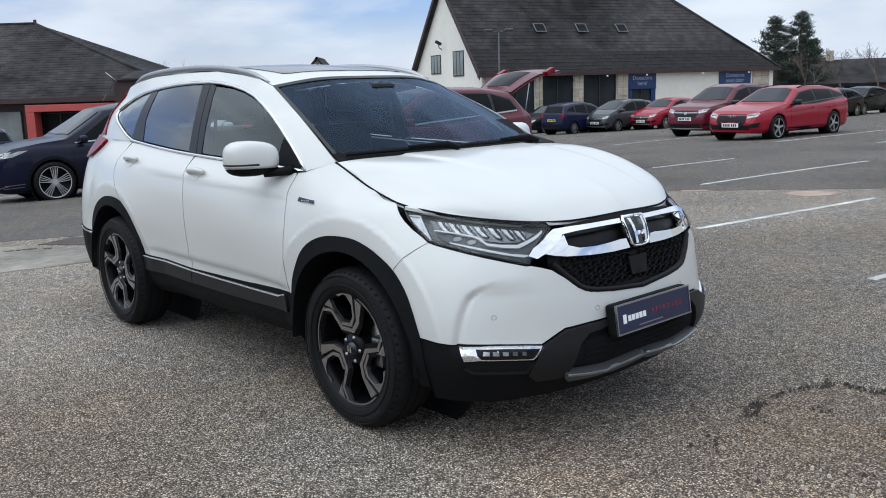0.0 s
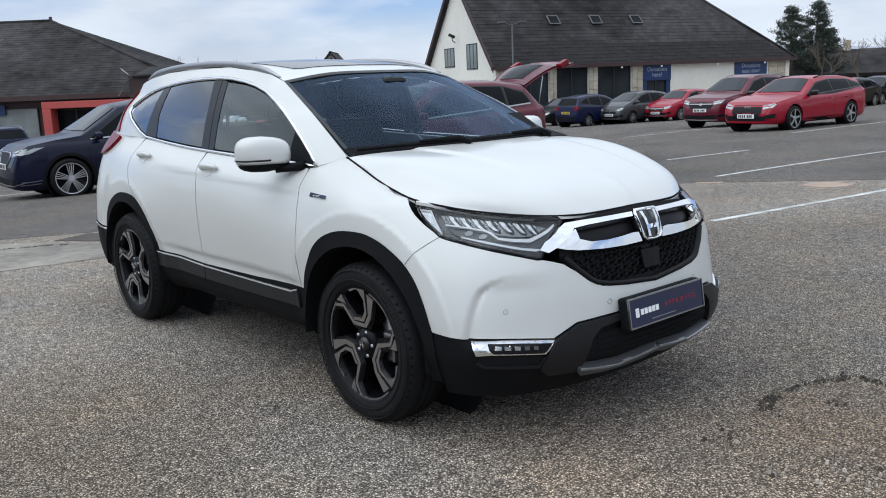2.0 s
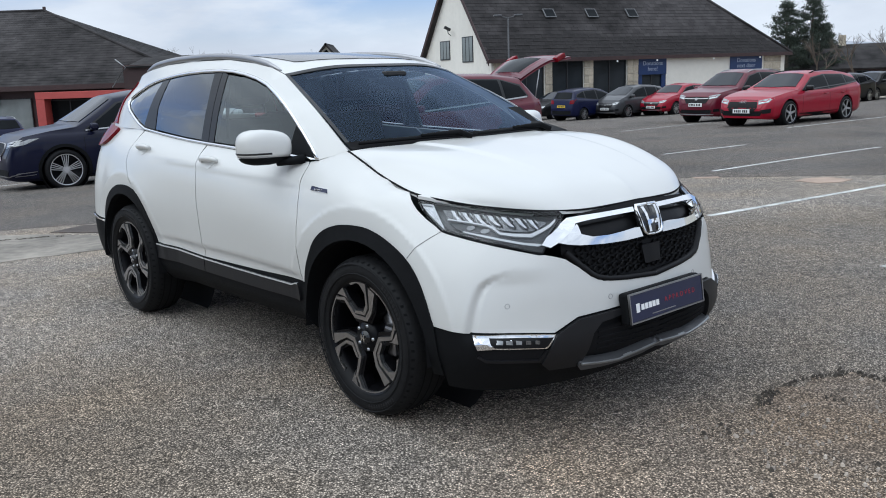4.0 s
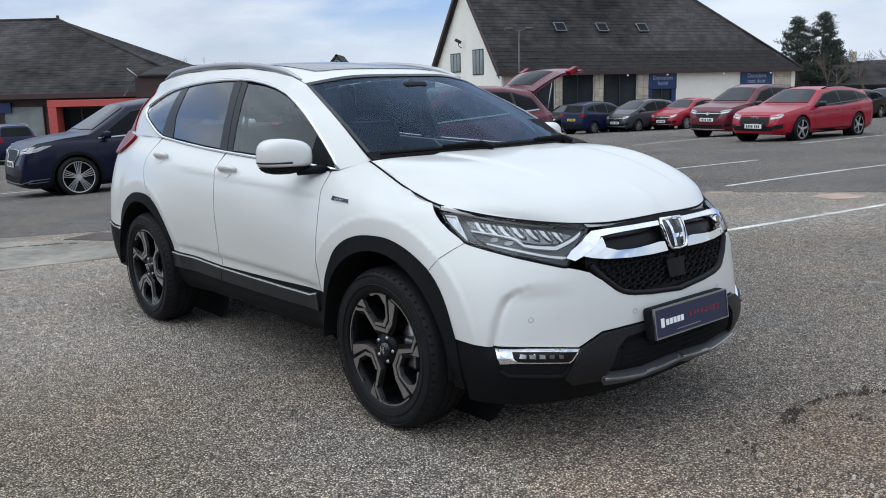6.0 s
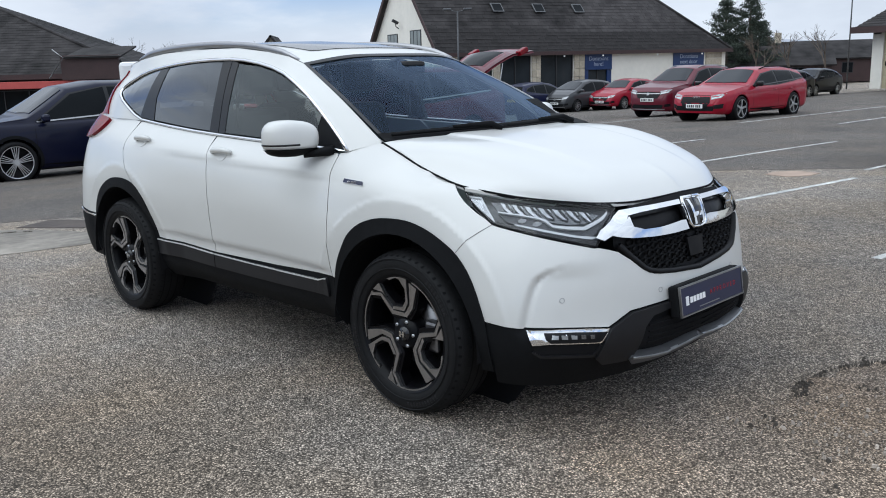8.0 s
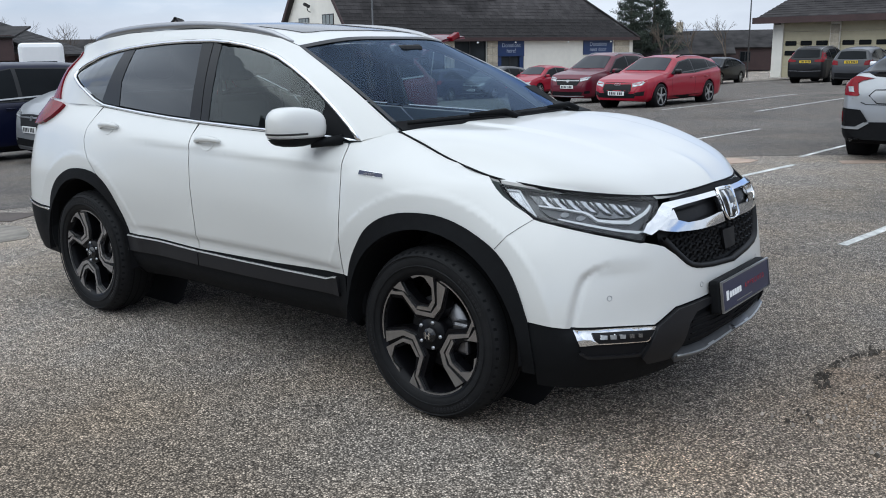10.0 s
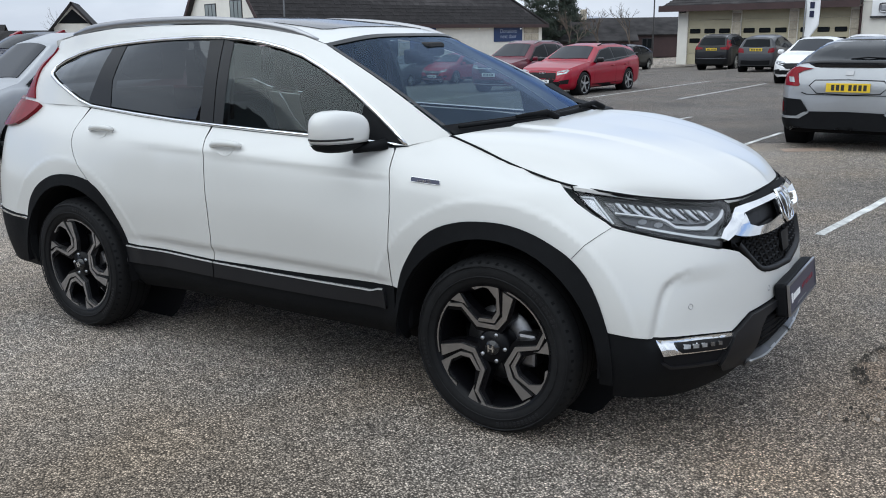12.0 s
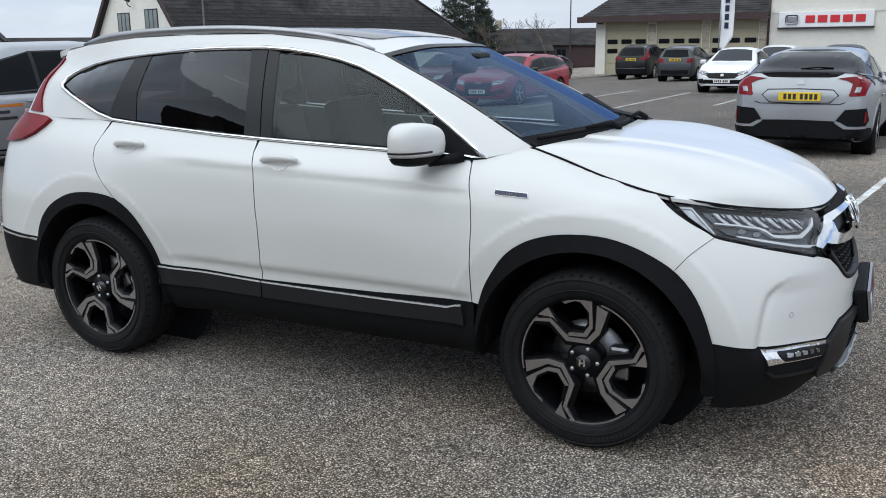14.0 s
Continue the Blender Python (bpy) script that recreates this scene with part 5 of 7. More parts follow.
edge_top = [(float(SG[i, 0, 0]) - .001, float(SG[i, 0, 2]) - .001) for i in range(0, 50, 4)] + [(-1.071, 1.56), (-1.2, 1.598), (-1.4, 1.628), (-1.7, 1.658), (-2.2, 1.663), (-2.6, 1.653), (-3.0, 1.618), (-3.19, 1.588)]
panel("roof_side", TOPLINE[:-2] + [(-3.19, 1.53)] + edge_top[::-1] + [(-.46, 1.146)], sd, M["white"], hero, step=.05, label="white roof pillar and rail")
panel("rear_pillar", [(-3.0, 1.49), (-3.06, 1.455)] + BOTLINE[:6] + [(-2.7, 1.236), (-2.85, 1.24), (-3.1, 1.24), (-3.3, 1.25), (-3.42, 1.26), (-3.36, 1.40), (-3.28, 1.52), (-3.19, 1.53)], sd, M["white"], hero, step=.05)
outline = TOPLINE[:-1] + BOTLINE[:-1]
outline = [tuple(q) for q in outline]
band("window_trim", outline, .014, sd, M["chrome"], hero, .010, .014, label="chrome window surround")
quarter_glass = [(-3.055, 1.412), (-3.0, 1.462), (-2.9, 1.503), (-2.74, 1.532), (-2.55, 1.552), (-2.60, 1.40), (-2.66, 1.262), (-2.74, 1.284), (-2.85, 1.328), (-2.96, 1.370)]
panel("quarter_window", quarter_glass, sd, M["privacy"], hero, off=-.006, thick=.004, step=.06, label="dark tinted quarter glass")
rear_glass = [(-2.425, 1.560), (-2.3, 1.57), (-2.1, 1.58), (-1.9, 1.585), (-1.765, 1.583), (-1.74, 1.42), (-1.73, 1.20), (-2.0, 1.213), (-2.2, 1.226), (-2.455, 1.243), (-2.47, 1.38)]
panel("rear_window", rear_glass, sd, M["privacy"], hero, off=-.006, thick=.004, step=.06, label="dark tinted rear door glass")
front_glass = [(-1.60, 1.572), (-1.4, 1.553), (-1.27, 1.528), (-1.147, 1.495), (-1.02, 1.446), (-.89, 1.387), (-.80, 1.337), (-.735, 1.298), (-.735, 1.170), (-.95, 1.176), (-1.3, 1.186), (-1.565, 1.194), (-1.58, 1.4)]
panel("front_window", front_glass, sd, M["pane"], hero, off=-.006, thick=.004, step=.06, label="clear front door glass")
panel("door_pillar", [(-2.55, 1.552), (-2.425, 1.562), (-2.47, 1.38), (-2.455, 1.24), (-2.66, 1.258), (-2.60, 1.40)], sd, M["pillar"], hero, off=-.003, thick=.03, step=.08)
panel("door_pillar", [(-1.765, 1.586), (-1.672, 1.588), (-1.655, 1.4), (-1.635, 1.19), (-1.73, 1.196), (-1.74, 1.42)], sd, M["pillar"], hero, off=-.003, thick=.03, step=.08)
panel("door_pillar", [(-1.666, 1.588), (-1.60, 1.575), (-1.58, 1.4), (-1.565, 1.19), (-1.629, 1.19), (-1.649, 1.4)], sd, M["pillar"], hero, off=-.003, thick=.03, step=.08)
panel("mirror_sail", [(-.735, 1.300), (-.65, 1.25), (-.55, 1.182), (-.505, 1.150), (-.6, 1.158), (-.735, 1.165)], sd, M["clad"], hero, off=0, thick=.03, step=.06)
# tail lamps, spoiler, tailgate
tl = S([(-3.092, 1.222), (-3.12, 1.232), (-3.20, 1.240), (-3.33, 1.248)]) + [(cmax - .60, 1.262), (cmax - .60, 1.10)] + S([(-3.42, 1.098), (-3.34, 1.104), (-3.26, 1.118), (-3.18, 1.15), (-3.12, 1.19)])
panel("tail_lamp", tl, sk, M["tail"], hero, off=.022, thick=.04, step=.03, label="red wraparound tail lamp")
panel("tail_stem", smooth([(-3.20, 1.262), (-3.235, 1.33), (-3.24, 1.40), (-3.215, 1.48), (-3.175, 1.548)], 9) + smooth([(-3.19, 1.552), (-3.235, 1.49), (-3.275, 1.41), (-3.30, 1.33), (-3.32, 1.265)], 9), sd, M["tail"], hero, off=.010, thick=.03, step=.03, label="red tail lamp stem")
gate = np.array([[(-3.22, .46, 1.57), (-3.27, .25, 1.60), (-3.29, 0, 1.61)], [(-3.34, .52, 1.42), (-3.40, .28, 1.45), (-3.42, 0, 1.46)], [(-3.42, .56, 1.31), (-3.50, .33, 1.32), (-3.53, 0, 1.32)]], float)
grid_mesh("tailgate", sheet(gate, 12, 12)[0], M["white"], hero)
panel("roof_spoiler", [(-3.08, 0), (-3.08, .44), (-3.18, .455), (-3.30, .43), (-3.385, .37), (-3.42, .22), (-3.43, 0)], lambda a, b: (np.array([a, b, 1.640 - .16 * (-3.08 - a) - .10 * b * b]), np.array([0, 0, 1.0])), M["white"], hero, off=.004, thick=.032, sides="one", step=.06)
# ---- crossover: wheels, lamps, grille, mirrors and small parts ----
def make_wheel(name, parent, R=.370, rim=.263, width=.235, full=True):
    w = empty(name)
    w.parent = parent
    h = width / 2
    prof = [(rim - .005, -h + .02), (rim + .004, -h + .006), (rim + .03, -h + .001), (R - .045, -h - .004), (R - .022, -h + .006), (R - .006, -h + .03), (R, -h + .055), (R + .001, 0), (R, h - .055), (R - .006, h - .03), (R - .022, h - .006), (R - .045, h + .004), (rim + .03, h - .001), (rim + .004, h - .006), (rim - .005, h - .02)]
    t = lathe("tyre", prof, M["tyre"], w, 64)
    if full:
        for y in (-.045, 0, .045):
            lathe("tread_groove", [(R + .0022, y - .004), (R + .0022, y + .004)], M["gap"], t, 48)
        n = 56
        for s in (-1, 1):
            vs, fs = [], []
            for k in range(n):
                a = 2 * math.pi * k / n
                for y0, y1, da in ((.055, .112, .055),):
                    q = []
                    for aa, yy, rr in ((a, y0, R + .002), (a + .03, y0, R + .002), (a + .03 + da * .5, y1, R - .020), (a + da * .5, y1, R - .020)):
                        q.append((rr * math.cos(aa) * 1.004, yy * s, rr * math.sin(aa) * 1.004))
                    b = len(vs)
                    vs += q
                    fs.append((b, b + 1, b + 2, b + 3))
            mesh_part("shoulder_tread", vs, fs, M["clad"], t)["kind"] = "stuff"
    for rr, dy in ((rim + .035, -.0065), (rim + .078, -.0075)):
        lathe("sidewall_ring", [(rr - .003, -h + .002 + dy * .6), (rr, -h + dy), (rr + .003, -h + .002 + dy * .6)], M["tyre"], t, 56)
    for start, count in ((.6, 9), (2.4, 11), (4.3, 7)):
        for k in range(count):
            a = start + k * .062
            box("sidewall_bar", (-.006, -h - .0035, rim + .046), (.006, -h + .004, rim + .066), M["satin"], t, .001, m=Matrix.Rotation(a, 4, "Y"))
    lathe("rim", [(rim + .004, -h + .004), (rim - .008, -h + .012), (rim - .022, -h + .05), (rim - .03, 0), (rim - .02, h - .02), (rim + .004, h - .006)], M["rimdark"], w, 48, label="black alloy rim barrel")
    lathe("hub", [(.0, -h + .024), (.066, -h + .024), (.075, -h + .05), (.08, .02), (0, .02)], M["rimdark"], w, 30)
    lathe("centre_cap", [(0, -h + .010), (.028, -h + .012), (.033, -h + .026)], M["gloss"], w, 24)
    box("cap_mark", (-.013, -h + .005, -.014), (-.006, -h + .011, .014), M["chrome"], w)
    box("cap_mark", (.006, -h + .005, -.014), (.013, -h + .011, .014), M["chrome"], w)
    box("cap_mark", (-.008, -h + .005, -.003), (.008, -h + .011, .003), M["chrome"], w)
    lathe("brake_disc", [(.07, -.02), (.155, -.02), (.155, .0), (.07, .0)], M["brake"], w, 36)
    bm = bmesh.new()
    add_box(bm, (.09, -.06, -.07), (.175, .03, .07), .015)
    part("brake_caliper", bm, M["brake"], w)
    def plate(poly, y, deep, m, material, parent, nm, label=""):
        """A flat-faced piece cut to an outline given in hundredths of the rim's radius."""
        bm = bmesh.new()
        q = [(x * rim * .01, z * rim * .01) for x, z in poly]
        f = bm.faces.new([bm.verts.new((x, y + .014 * (1 - min(1, math.hypot(x, z) / rim)), z)) for x, z in q])
        f.normal_update()
        bmesh.ops.triangulate(bm, faces=[f])
        r = bmesh.ops.extrude_face_region(bm, geom=bm.faces[:])
        for v in r["geom"]:
            if isinstance(v, bmesh.types.BMVert):
                v.co.y += deep
        bmesh.ops.recalc_face_normals(bm, faces=bm.faces[:])
        bmesh.ops.transform(bm, matrix=m, verts=bm.verts[:])
        return part(nm, bm, material, parent, label)

    main = [(-87, 59.5), (-51, 63.5), (-23.5, 37), (5, 37), (18, 53), (20, 92), (37, 84), (25, 48), (9.5, 30), (-27, 30), (-53, 57.5), (-88, 55)]
    inner = [(-40.5, 95), (-25, 99), (-6.5, 99.5), (12.5, 97), (14, 56), (4, 40), (-26, 38.8), (-22.5, 44.5), (-.5, 46), (8.5, 59), (8.5, 79), (-5, 94), (-14, 95.5), (-29, 89)]
    wedge = [(-80, 67.5), (-74, 75.5), (-60, 86.5), (-41.5, 58.5), (-47, 64), (-54, 65.5)]
    web = [(-90, 48), (-88, 66), (-66, 84), (-58, 86), (-44, 66), (-22, 49), (-3, 49), (4, 60), (3, 97), (20, 97), (42, 88), (30, 46), (12, 22), (-30, 22), (-57, 50)]
    arc = [(98.5 * math.cos(radians(a)), 98.5 * math.sin(radians(a))) for a in np.linspace(74, 19, 14)]
    arc += [(95.5 * math.cos(radians(a)), 95.5 * math.sin(radians(a))) for a in np.linspace(19, 74, 14)]
    for k in range(3):
        rot = Matrix.Rotation(radians(120 * k), 4, "Y")
        leg = plate(web, -h + .024, .05, rot, M["rimdark"], w, "spoke")
        for shape in (main, inner, wedge, arc):
            plate(shape, -h + .010, .014, rot, M["rimcut"], leg, "spoke_face", "machined silver spoke face")
    for k in range(5):
        nut = Matrix.Rotation(2 * math.pi * k / 5 + .3, 4, "Y") @ Vector((.0, -h + .030, .057))
        lathe("wheel_nut", [(0, -.012), (.008, -.011), (.009, .01)], M["steel"], w, 8, m=Matrix.Translation(nut))
    return w


wheel = make_wheel("wheel", hero)
wheel.matrix_local = pose(0, -.775, .368)


def sub_copy(src, parent, m):
    """Another copy of a part with its own parts, under the same thing."""
    made = {}
    for o in (src, *src.children_recursive):
        made[o] = o.copy()
        scene.collection.objects.link(made[o])
        made[o].parent = made.get(o.parent, parent)
    made[src].matrix_local = m
    return made[src]


sub_copy(wheel, hero, pose(-2.66, -.775, .368, 0, -30, 0))
sub_copy(wheel, hero, pose(0, .82, .368, 0, 10, 180))
sub_copy(wheel, hero, pose(-2.66, .82, .368, 0, 40, 180))

# headlamps
LAMP_TOP = [on_belt(x) for x in (.266, .36, .44, .52, .60, .66, .71, .75)]
LAMP_LOW = [(.567, .885), (.586, .807), (.602, .806), (.69, .826), (.766, .845), (.871, .873), (.965, .897), (1.014, .962)]
lamp_out = LAMP_TOP + [(.464, .942)] + LAMP_LOW
panel("headlamp", lamp_out, sk, M["lampbase"], hero, off=-.035, thick=.0, step=.03, label="clear headlamp unit with bright daytime strip")
panel("lamp_cover", lamp_out, sk, M["lens"], hero, off=.002, thick=.006, step=.03, label="clear lamp cover")
band("lamp_seal", lamp_out, .007, sk, M["gap"], hero, .0035, .012, label="black lamp seal")
panel("lamp_foot", [(.575, .850), (.590, .812), (.69, .831), (.766, .850), (.871, .878), (.955, .900), (.945, .912), (.872, .890), (.799, .872), (.704, .852), (.617, .837)], sk, M["gloss"], hero, off=-.004, thick=.012, step=.03, label="gloss black lower lamp edge")
panel("lamp_corner", [(1.021, 1.001), (.967, .997), (.964, .971), (.954, .914), (.985, .950)], sk, M["bright"], hero, off=-.016, thick=.006, step=.03, label="clear corner lens")
panel("corner_line", [(1.018, 1.005), (.964, 1.002), (.957, .972), (.948, .910), (.955, .912), (.965, .971), (.969, .996), (1.019, 1.000)], sk, M["drl"], hero, off=-.010, thick=.006, step=.03, label="white corner line")
panel("lamp_reflector", [(.930, .992), (.706, .966), (.590, .945), (.560, .936), (.640, .905), (.700, .905), (.745, .915), (.775, .930), (.915, .952)], sk, M["headlamp"], hero, off=-.028, thick=.006, step=.03, label="grey chromed lamp reflector")
for k in range(7):
    c, z = .896 - k * .0425, .985 - k * .0062
    d = 1 - .05 * k
    panel("lamp_cell", [(c, z), (c - .016, z - .003), (c - .019, z - .018), (c - .036 * d, z - .041), (c - .017, z - .037), (c - .006, z - .020)], sk, M["bright"], hero, off=-.018, thick=.008, step=.03)
    panel("cell_slit", [(c - .018, z - .002), (c - .025, z - .003), (c - .029, z - .018), (c - .045 * d, z - .040), (c - .038 * d, z - .041), (c - .021, z - .018)], sk, M["gloss"], hero, off=-.017, thick=.006, step=.03)
    panel("lamp_fin", [(c - .028, z - .004), (c - .033, z - .005), (c - .036, z - .016), (c - .033, z - .017)], sk, M["drl"], hero, off=-.019, thick=.006, step=.03)
# smoked lower chamber with two dim lamps, bright blade above it and chrome strip below
panel("lamp_chamber", [(.922, .944), (.844, .935), (.784, .921), (.770, .911), (.751, .889), (.707, .880), (.646, .874), (.621, .887), (.560, .918), (.590, .874), (.612, .849), (.670, .858), (.734, .873), (.840, .899), (.875, .907), (.900, .915)], sk, M["skid"], hero, off=-.024, thick=.006, step=.03, label="smoked lower lamp chamber")
for c, z in ((.842, .920), (.795, .908)):
    panel("chamber_lamp", [(c + .017 * math.cos(a), z - .004 * math.cos(a) + .0085 * math.sin(a)) for a in np.linspace(0, 2 * math.pi, 13)[:-1]], sk, M["headlamp"], hero, off=-.020, thick=.005, step=.03, label="dim round lamp")
panel("lamp_blade", [(.919, .950), (.841, .940), (.778, .927), (.764, .919), (.748, .898), (.706, .892), (.652, .888), (.631, .897), (.515, .940), (.521, .932), (.621, .887), (.646, .875), (.707, .881), (.751, .890), (.770, .912), (.784, .922), (.844, .9355), (.922, .945)], sk, M["drl"], hero, off=-.010, thick=.012, step=.02, label="white daytime running blade")
# chrome strip: the sky it mirrors is put in as plain white colour
panel("running_light", [(.877, .903), (.840, .895), (.795, .885), (.734, .869), (.670, .854), (.606, .847), (.596, .836), (.668, .845), (.735, .861), (.797, .877), (.842, .889), (.877, .898)], sk, M["drl"], hero, off=-.006, thick=.012, step=.02, label="lower chrome lamp strip, its sky reflection coloured white")

# grille: dark mesh, chrome wing, emblem plate
grille = [(0, .638), fw(.18, .652), fw(.273, .664), fw(.33, .678), fw(.356, .693), fw(.41, .742), fw(.46, .797), fw(.455, .835), fw(.40, .90), fw(.35, .934), fw(.2, .938), (0, .945)]
panel("grille_back", grille, sk, M["mesh"], hero, off=-.03, thick=0, sides="one", step=.05, label="black grille opening")
band("grille_rim", [(0.0, .638), fw(.18, .652), fw(.273, .664), fw(.33, .678), fw(.356, .693), fw(.41, .742), fw(.46, .797)], .020, sk, M["mesh"], hero, .004, .03, closed=False)
for r in range(5):
    z = .69 + r * .03
    for k in range(9):
        w = .035 + k * .05 + (r % 2) * .025
        if w < .10 + (z - .64) * 2.0 + .12 and w < .42:
            c, _ = fw(w, z)
            band("grille_cell", [(c + .022 * math.cos(a), z + .015 * math.sin(a)) for a in np.linspace(0, 2 * math.pi, 7)[:-1]], .0026, sk, M["mesh"], hero, -.021, .008)
panel("radar_panel", [(0, .70), fw(.05, .70), fw(.06, .78), (0, .78)], sk, M["mesh"], hero, off=-.006, thick=.01, sides="one", step=.05, label="black radar cover")
# chrome wing
STRIP = [(.606, .838), (.592, .866), (.526, .910), (.475, .926), (.37, .929), (.22, .931), (.077, .934), (.088, .918), (.22, .915), (.35, .911), (.445, .906), (.493, .872), (.535, .842), (.566, .826)]
panel("chrome_wing", [(.551, .846), (.49, .834), (.427, .826), (.30, .819), (.172, .816), (.068, .818), (.085, .858), (.120, .860), (.188, .855), (.27, .851), (.361, .853), (.425, .868), (.440, .904), (.500, .876)], sk, M["chrome"], hero, off=.014, thick=.03, step=.03, label="polished chrome grille wing")
panel("wing_strip", STRIP, sk, M["chrome"], hero, off=.015, thick=.03, step=.03, label="thin upper chrome strip")
panel("emblem_plate", [(0, .815), fw(.045, .818), fw(.062, .835), fw(.072, .925), fw(.06, .94), (0, .942)], sk, M["gloss"], hero, off=.018, thick=.03, sides="one", step=.03, label="black emblem plate in a chrome frame")
band("emblem_frame", [(0, .815), fw(.045, .818), fw(.062, .835), fw(.072, .925), fw(.06, .94), (0, .942)], .011, sk, M["chrome"], hero, .026, .02, closed=False)
panel("emblem_bar", [fw(.020, .832), fw(.034, .832), fw(.037, .875), fw(.046, .926), fw(.030, .926), fw(.024, .875)], sk, M["chrome"], hero, off=.026, thick=.01, step=.03)
panel("emblem_cross", [(0, .864), fw(.03, .864), fw(.03, .880), (0, .880)], sk, M["chrome"], hero, off=.026, thick=.01, sides="one", step=.03)
# dealer plate
pl = empty("dealer_plate")
pl.parent = hero
pl.matrix_local = pose(.985, 0, .545, 0, -8, 0)
box("plate_holder", (-.05, -.268, -.070), (0, .268, .068), M["clad"], pl, .012)
box("plate_board", (.001, -.262, -.058), (.008, .262, .058), M["navyplate"], pl, .003)
for y0, y1, z0, z1 in ((-.268, .268, .058, .064), (-.268, .268, -.064, -.058), (-.268, -.262, -.058, .058), (.262, .268, -.058, .058)):
    box("plate_rim", (.001, y0, z0), (.011, y1, z1), M["silver"], pl)
for k, (a, b) in enumerate(((-.226, -.204), (-.192, -.172), (-.166, -.146), (-.140, -.120), (-.114, -.094), (-.088, -.068))):
    box("brand_bar", (.008, a, -.014 if k else -.020), (.010, b, .010 if k else .018), M["whitesign"], pl)
text_part("plate_lettering", "APPROVED", .030, M["plate_red"], pl, pose(.0088, .088, 0, 90, 0, 90), .0004, spacing=1.75)
box("small_print", (.008, -.12, -.045), (.0095, .05, -.041), M["silver"], pl)

# door mirrors
def mirror(s):
    m = empty("door_mirror")
    m.parent = hero
    m.matrix_local = pose(-.70, .915 * s, 1.205, 0, 0, 0)

    def shell(name, z0, z1, material, grow, tip=-1.0):
        vs, fs = [], []
        n, k = 28, 12
        for j in range(k + 1):
            v = -math.pi / 2 + math.pi * j / k
            for i in range(n):
                u = 2 * math.pi * i / n
                ca, sa = math.cos(u), math.sin(u)
                q = lambda t, e: math.copysign(abs(t) ** e, t)
                x = .085 * q(math.cos(v), .55) * q(ca, .8)
                y = .125 * q(math.cos(v), .55) * q(sa, .7)
                z = .088 * q(math.sin(v), .75)
                x += -.02 - (y * s) * .30 * 1.0
                z *= 1 - .16 * (y * s < 0) * abs(y) / .125
                x = x if x > -.075 else -.075
                vs.append((x * grow, y * s * s * grow, min(max(z, z0), z1) * grow))
        for j in range(k):
            for i in range(n):
                if vs[j * n + i][1] * s > tip:
                    fs.append((j * n + i, j * n + (i + 1) % n, (j + 1) * n + (i + 1) % n, (j + 1) * n + i))
        return mesh_part(name, vs, fs, material, m)

    shell("mirror_cap", -.046, .2, M["white"], 1.0)
    shell("mirror_base", -.2, -.050, M["clad"], .985)
    tube("mirror_arm", [(.02, -.05 * s, -.075), (.07, -.105 * s, -.07), (.12, -.155 * s, -.062)], [.030, .030, .036], M["clad"], m, 10, flat=.7)
    shell("indicator", -.031, -.022, M["gloss"], 1.012, .015)
    return m


mirror(-1)
mirror(1)
# door handles
for x, z in ((-1.45, 1.087), (-2.395, 1.120)):
    for s in (-1, 1):
        c, _ = sx(x, z)
        p, n = sk(c, z)
        pts = []
        for k in np.linspace(-.095, .105, 9):
            q, nn = sk(c + k, z - k * .012 + .004)
            lift = .006 + .026 * (1 - abs(k / .105) ** 3)
            pts.append((q + nn * lift) * np.array([1, s, 1]))
        tube("door_handle", pts, [.010, .014, .016, .017, .017, .017, .016, .014, .010], M["white"], hero, 10, flat=1.0)
        cup = [(c + .055 * math.cos(a) + .01, z + .034 * math.sin(a)) for a in np.linspace(0, 2 * math.pi, 19)[:-1]]
        mesh = panel("handle_cup", cup, sk, M["white"], hero, off=.002, thick=.002, step=.05, sides="right" if s < 0 else "left")
# side badge, parking sensors, fuel line
bx = sx(-.315, 1.0)
panel("side_badge", [(bx[0] - .075, 1.007), (bx[0] + .070, 1.012), (bx[0] + .070, 1.030), (bx[0] - .068, 1.025)], sk, M["chrome"], hero, off=.005, thick=.006, step=.05, label="small chrome edged blue side badge")
panel("badge_face", [(bx[0] - .0735, 1.0082), (bx[0] + .0685, 1.0130), (bx[0] + .0685, 1.0288), (bx[0] - .0675, 1.0238)], sk, M["navyplate"], hero, off=.0065, thick=.002, step=.05)
bp = sk(bx[0], 1.018)[0]
text_part("badge_lettering", "HYBRID", .0155, M["chrome"], hero, Matrix.Translation((float(bp[0]), -float(bp[1]) - .009, 1.0185)) @ pose(0, 0, 0, 90, 0, 0) @ pose(0, 0, 0, 0, 0, 1.8), .0008, spacing=1.25)
for w, z in ((.70, .611), (.28, .60)):
    c, _ = fw(w, z)
    band("parking_sensor", [(c + .011 * math.cos(a), z + .011 * math.sin(a)) for a in np.linspace(0, 2 * math.pi, 13)[:-1]], .0022, sk, M["silver"], hero, .0012, .002)
